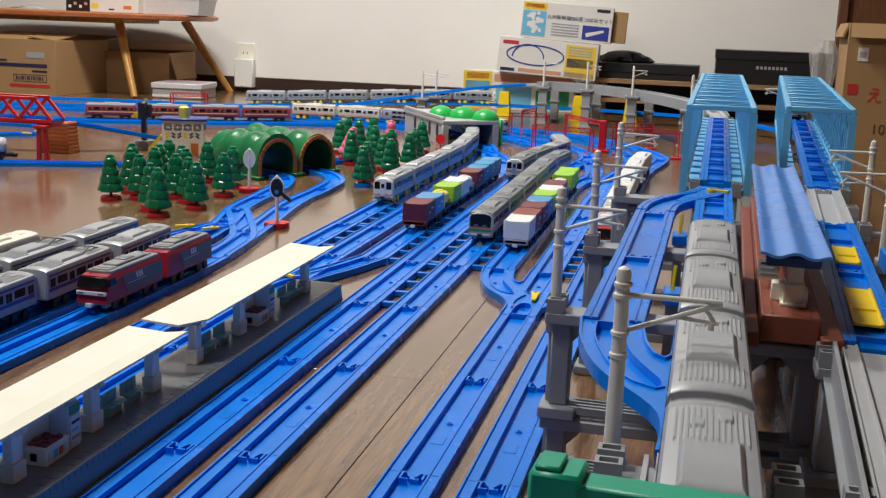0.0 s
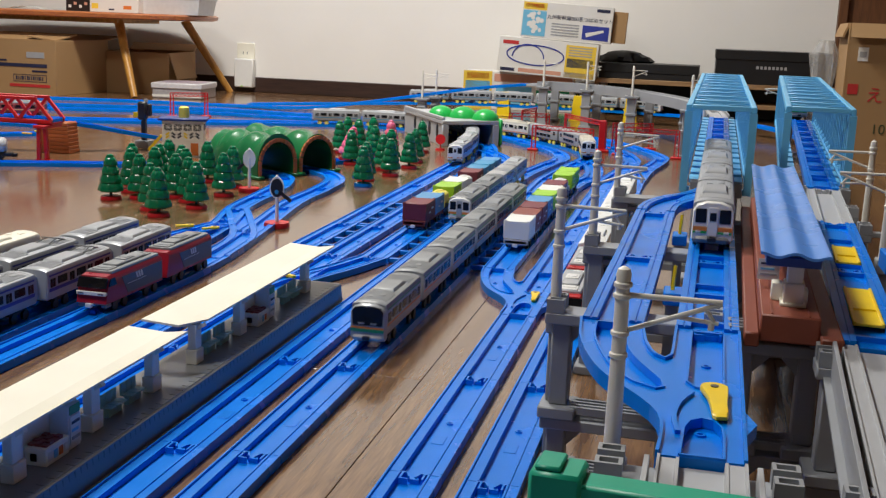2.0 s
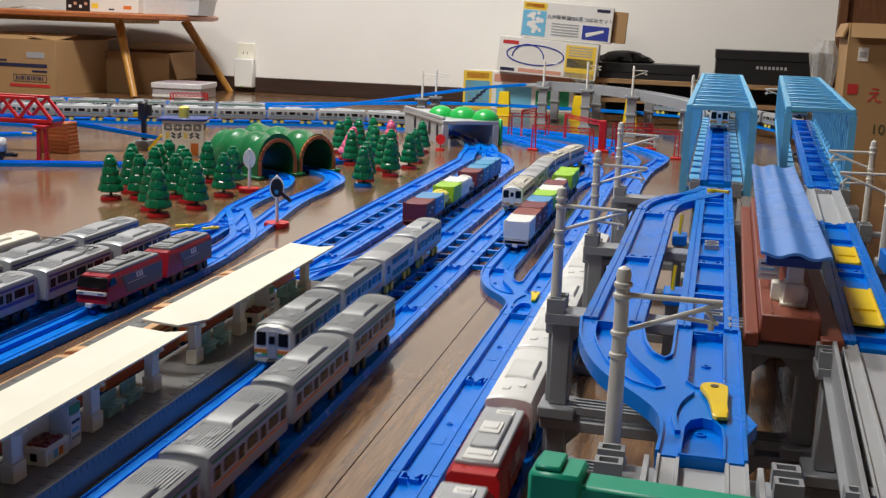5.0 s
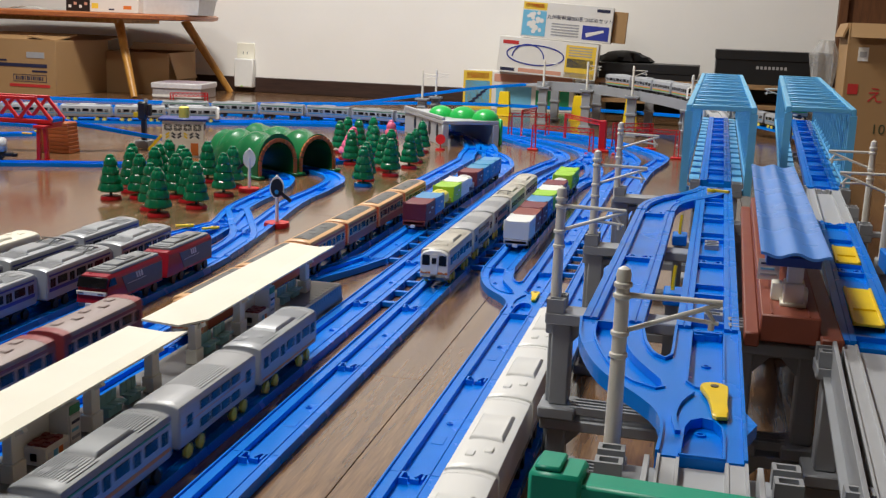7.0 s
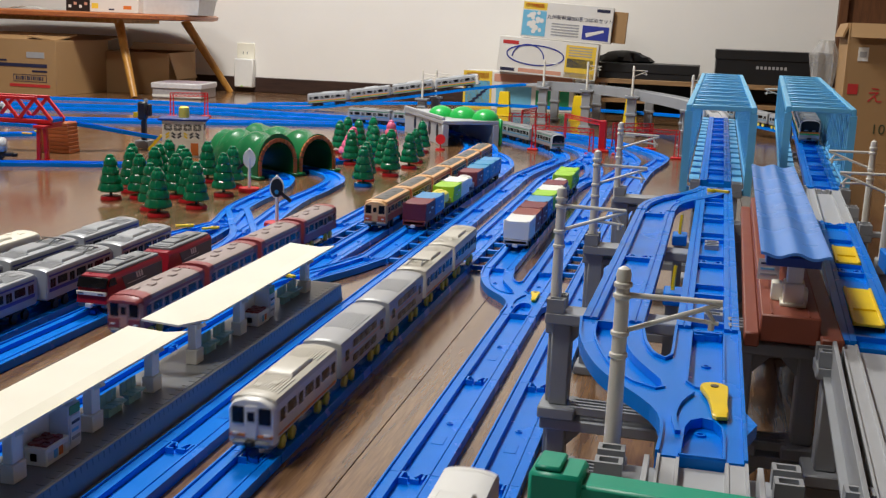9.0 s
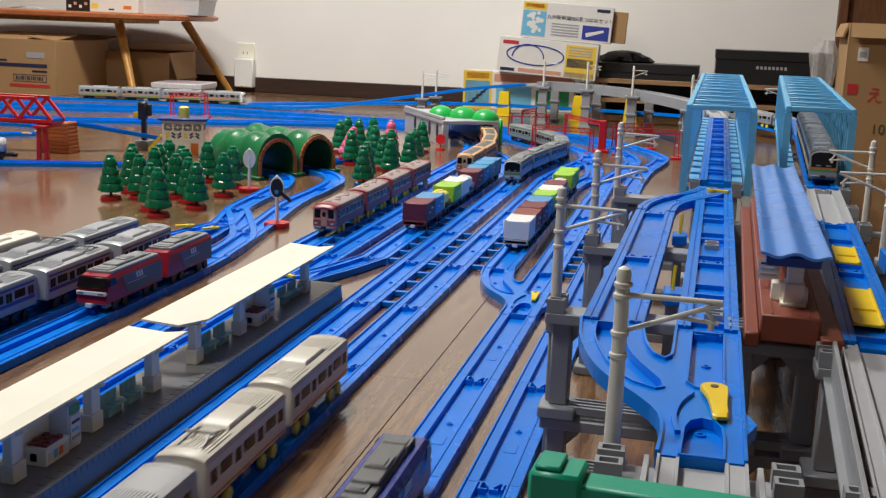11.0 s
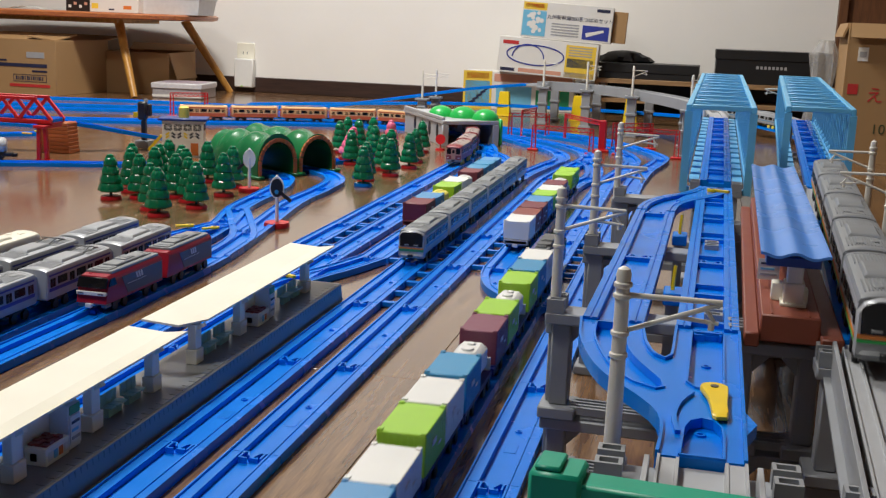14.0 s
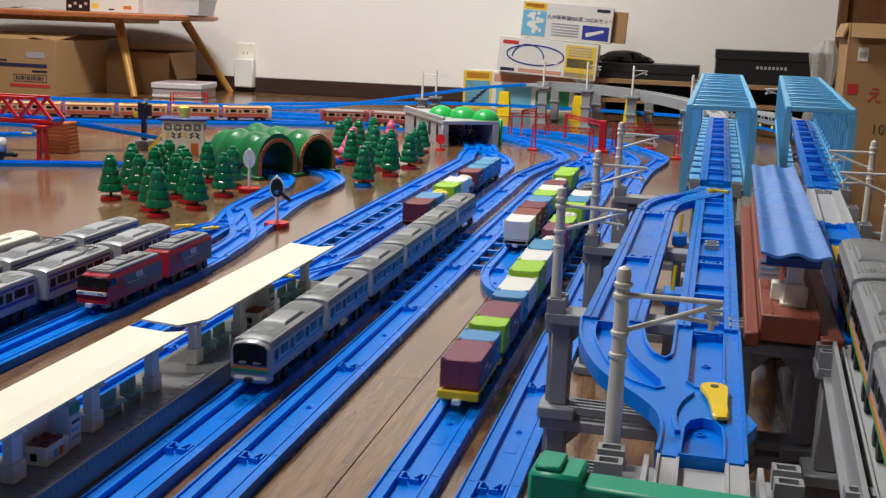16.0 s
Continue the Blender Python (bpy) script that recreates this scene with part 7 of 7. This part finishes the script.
for k in range(5):
    part("text_bar", boxes((0.265, 0.375, -0.0014, 0, 0.078 + k * 0.004, 0.080 + k * 0.004)), INKG, t, smooth=False)
bm = bmesh.new()
for k in range(5):
    bar(bm, (0.02 + k * 0.014, -0.0012, 0.02 + 0.012 * k), (0.045 + k * 0.012, -0.0012, 0.028 + 0.012 * k), 0.001, 0.008)
part("train_picture", bm, INK, t, smooth=False)
t = toy_box("plain white cardboard box behind the columns", -0.085, 3.33, 0.0, 0.09, 0.1, 0.11, 2.0, 0.0, [])

# black shoe boxes on boards
DARKB = material("shoe_box_black", (0.010, 0.010, 0.011, 1), 0.45, vary=0.3)
PLY = wood_material("shelf_pale_wood", "8a6a48", "b8946a", 0.5, along=(1.2, 14, 14))
t = thing("low_shelf", "low pale wooden shelf board against the wall", "shelf", pose(0.0, 3.26, 0))
part("board", boxes((-0.03, 0.78, 0, 0.19, 0.112, 0.128), bevel=0.001), PLY, t)
part("board", boxes((-0.03, 0.78, 0, 0.19, 0.046, 0.060), bevel=0.001), PLY, t)
for x in (-0.03, 0.37, 0.765):
    part("upright", boxes((x, x + 0.015, 0.0, 0.19, 0, 0.112)), PLY, t, smooth=False)
part("back_board", boxes((-0.03, 0.78, 0.18, 0.189, 0.002, 0.111)), BLACK, t, smooth=False)


def shoe_box(x, y, z, w, d, h, turn):
    t = thing("shoe_box", "black cardboard shoe box with a lid", "box", pose(x, y, z, 0, 0, turn), "shoe boxes")
    part("box_body", boxes((0, w, 0, d, 0, h), bevel=0.001), DARKB, t)
    part("lid", boxes((-0.003, w + 0.003, -0.003, d + 0.003, h - 0.03, h + 0.002), bevel=0.0015), DARKB, t)
    for k in range(8):
        part("brand_mark", boxes((w * 0.36 + k * w * 0.035, w * 0.36 + k * w * 0.035 + w * 0.022, -0.0008, 0.0, h * 0.47, h * 0.56)), INKG, t, smooth=False)


shoe_box(0.378, 3.29, 0.128, 0.375, 0.15, 0.112, 0.5)
shoe_box(-0.02, 3.285, 0.128, 0.34, 0.15, 0.052, -1)
t = thing("dark_bag", "slumped black fabric bag on the shelf", "bag", pose(0.06, 3.38, 0.182))
part("bag_body", lathe(bmesh.new(), [(0.085, 0), (0.09, 0.006), (0.08, 0.02), (0.055, 0.034), (0.03, 0.04), (0.006, 0.042)], 24, ripple=lambda k, i: 1 + 0.22 * math.sin(k * 1.7 + i * 1.3)), DARKB, t, m=Matrix.Diagonal((1, 0.5, 1, 1)))

# tall carton on the right
c = carton("cardboard_box", "tall brown shipping carton with red print and folded flaps", 0.672, 2.2, 0.36, 0.34, 0.335, -3)
bm = bmesh.new()
bar(bm, (0.18, 0.0, 0.334), (0.18, -0.02, 0.30), 0.35, 0.005)
part("flap", bm, CARTON, c, smooth=False)
bm = bmesh.new()
bar(bm, (0.0, 0.17, 0.334), (-0.012, 0.17, 0.30), 0.33, 0.005)
part("flap", bm, CARTON, c, smooth=False)
part("paper_label", boxes((0.026, 0.05, -0.0012, 0, 0.245, 0.278)), PRINT, c, smooth=False)
part("label_print", boxes((0.030, 0.046, -0.0016, -0.0012, 0.255, 0.268)), INKG, c, smooth=False)
words(c, "えび", 0.095, -0.0006, 0.150, 0.042, INKR, "red_lettering")
words(c, "10", 0.09, -0.0006, 0.072, 0.034, material("printed_ink_olive", (0.06, 0.07, 0.03, 1), 0.6), "dark_lettering")
part("print_bar", boxes((0.010, 0.034, -0.0008, 0, 0.165, 0.190)), INKR, c, smooth=False)
t = thing("blue_packet", "blue printed packet sticking out of the carton", "packet", pose(0.74, 2.26, 0.005, 0, 0, 8))
part("packet_body", boxes((0, 0.12, 0, 0.05, 0, 0.318), bevel=0.004), PURPLE, t)
t = thing("plastic_wrap", "clear crumpled plastic wrap beside the carton", "wrap", pose(0.655, 2.52, 0))
part("wrap_body", lathe(bmesh.new(), [(0.03, 0), (0.04, 0.06), (0.03, 0.16), (0.035, 0.25), (0.015, 0.29)], 18, ripple=lambda k, i: 1 + 0.25 * math.sin(k * 2.3 + i * 1.9)), material("wrap_milky_clear", (0.6, 0.6, 0.6, 1), 0.15, alpha=0.35), t)


# ---- what moves ----
def motions():
    for cars, way, rows, pitch, lo, hi in TRAINS:
        ts = [r[0] for r in rows]
        ss = [r[1] for r in rows]
        times = [k * 0.5 for k in range(33)]
        for i, c in enumerate(cars):
            back = pitch[i] if isinstance(pitch, list) else pitch * (i + 0.5)
            walk(c, [(t, way.stance(min(max(float(np.interp(t, ts, ss)), lo), hi) - back)) for t in times])


motions()
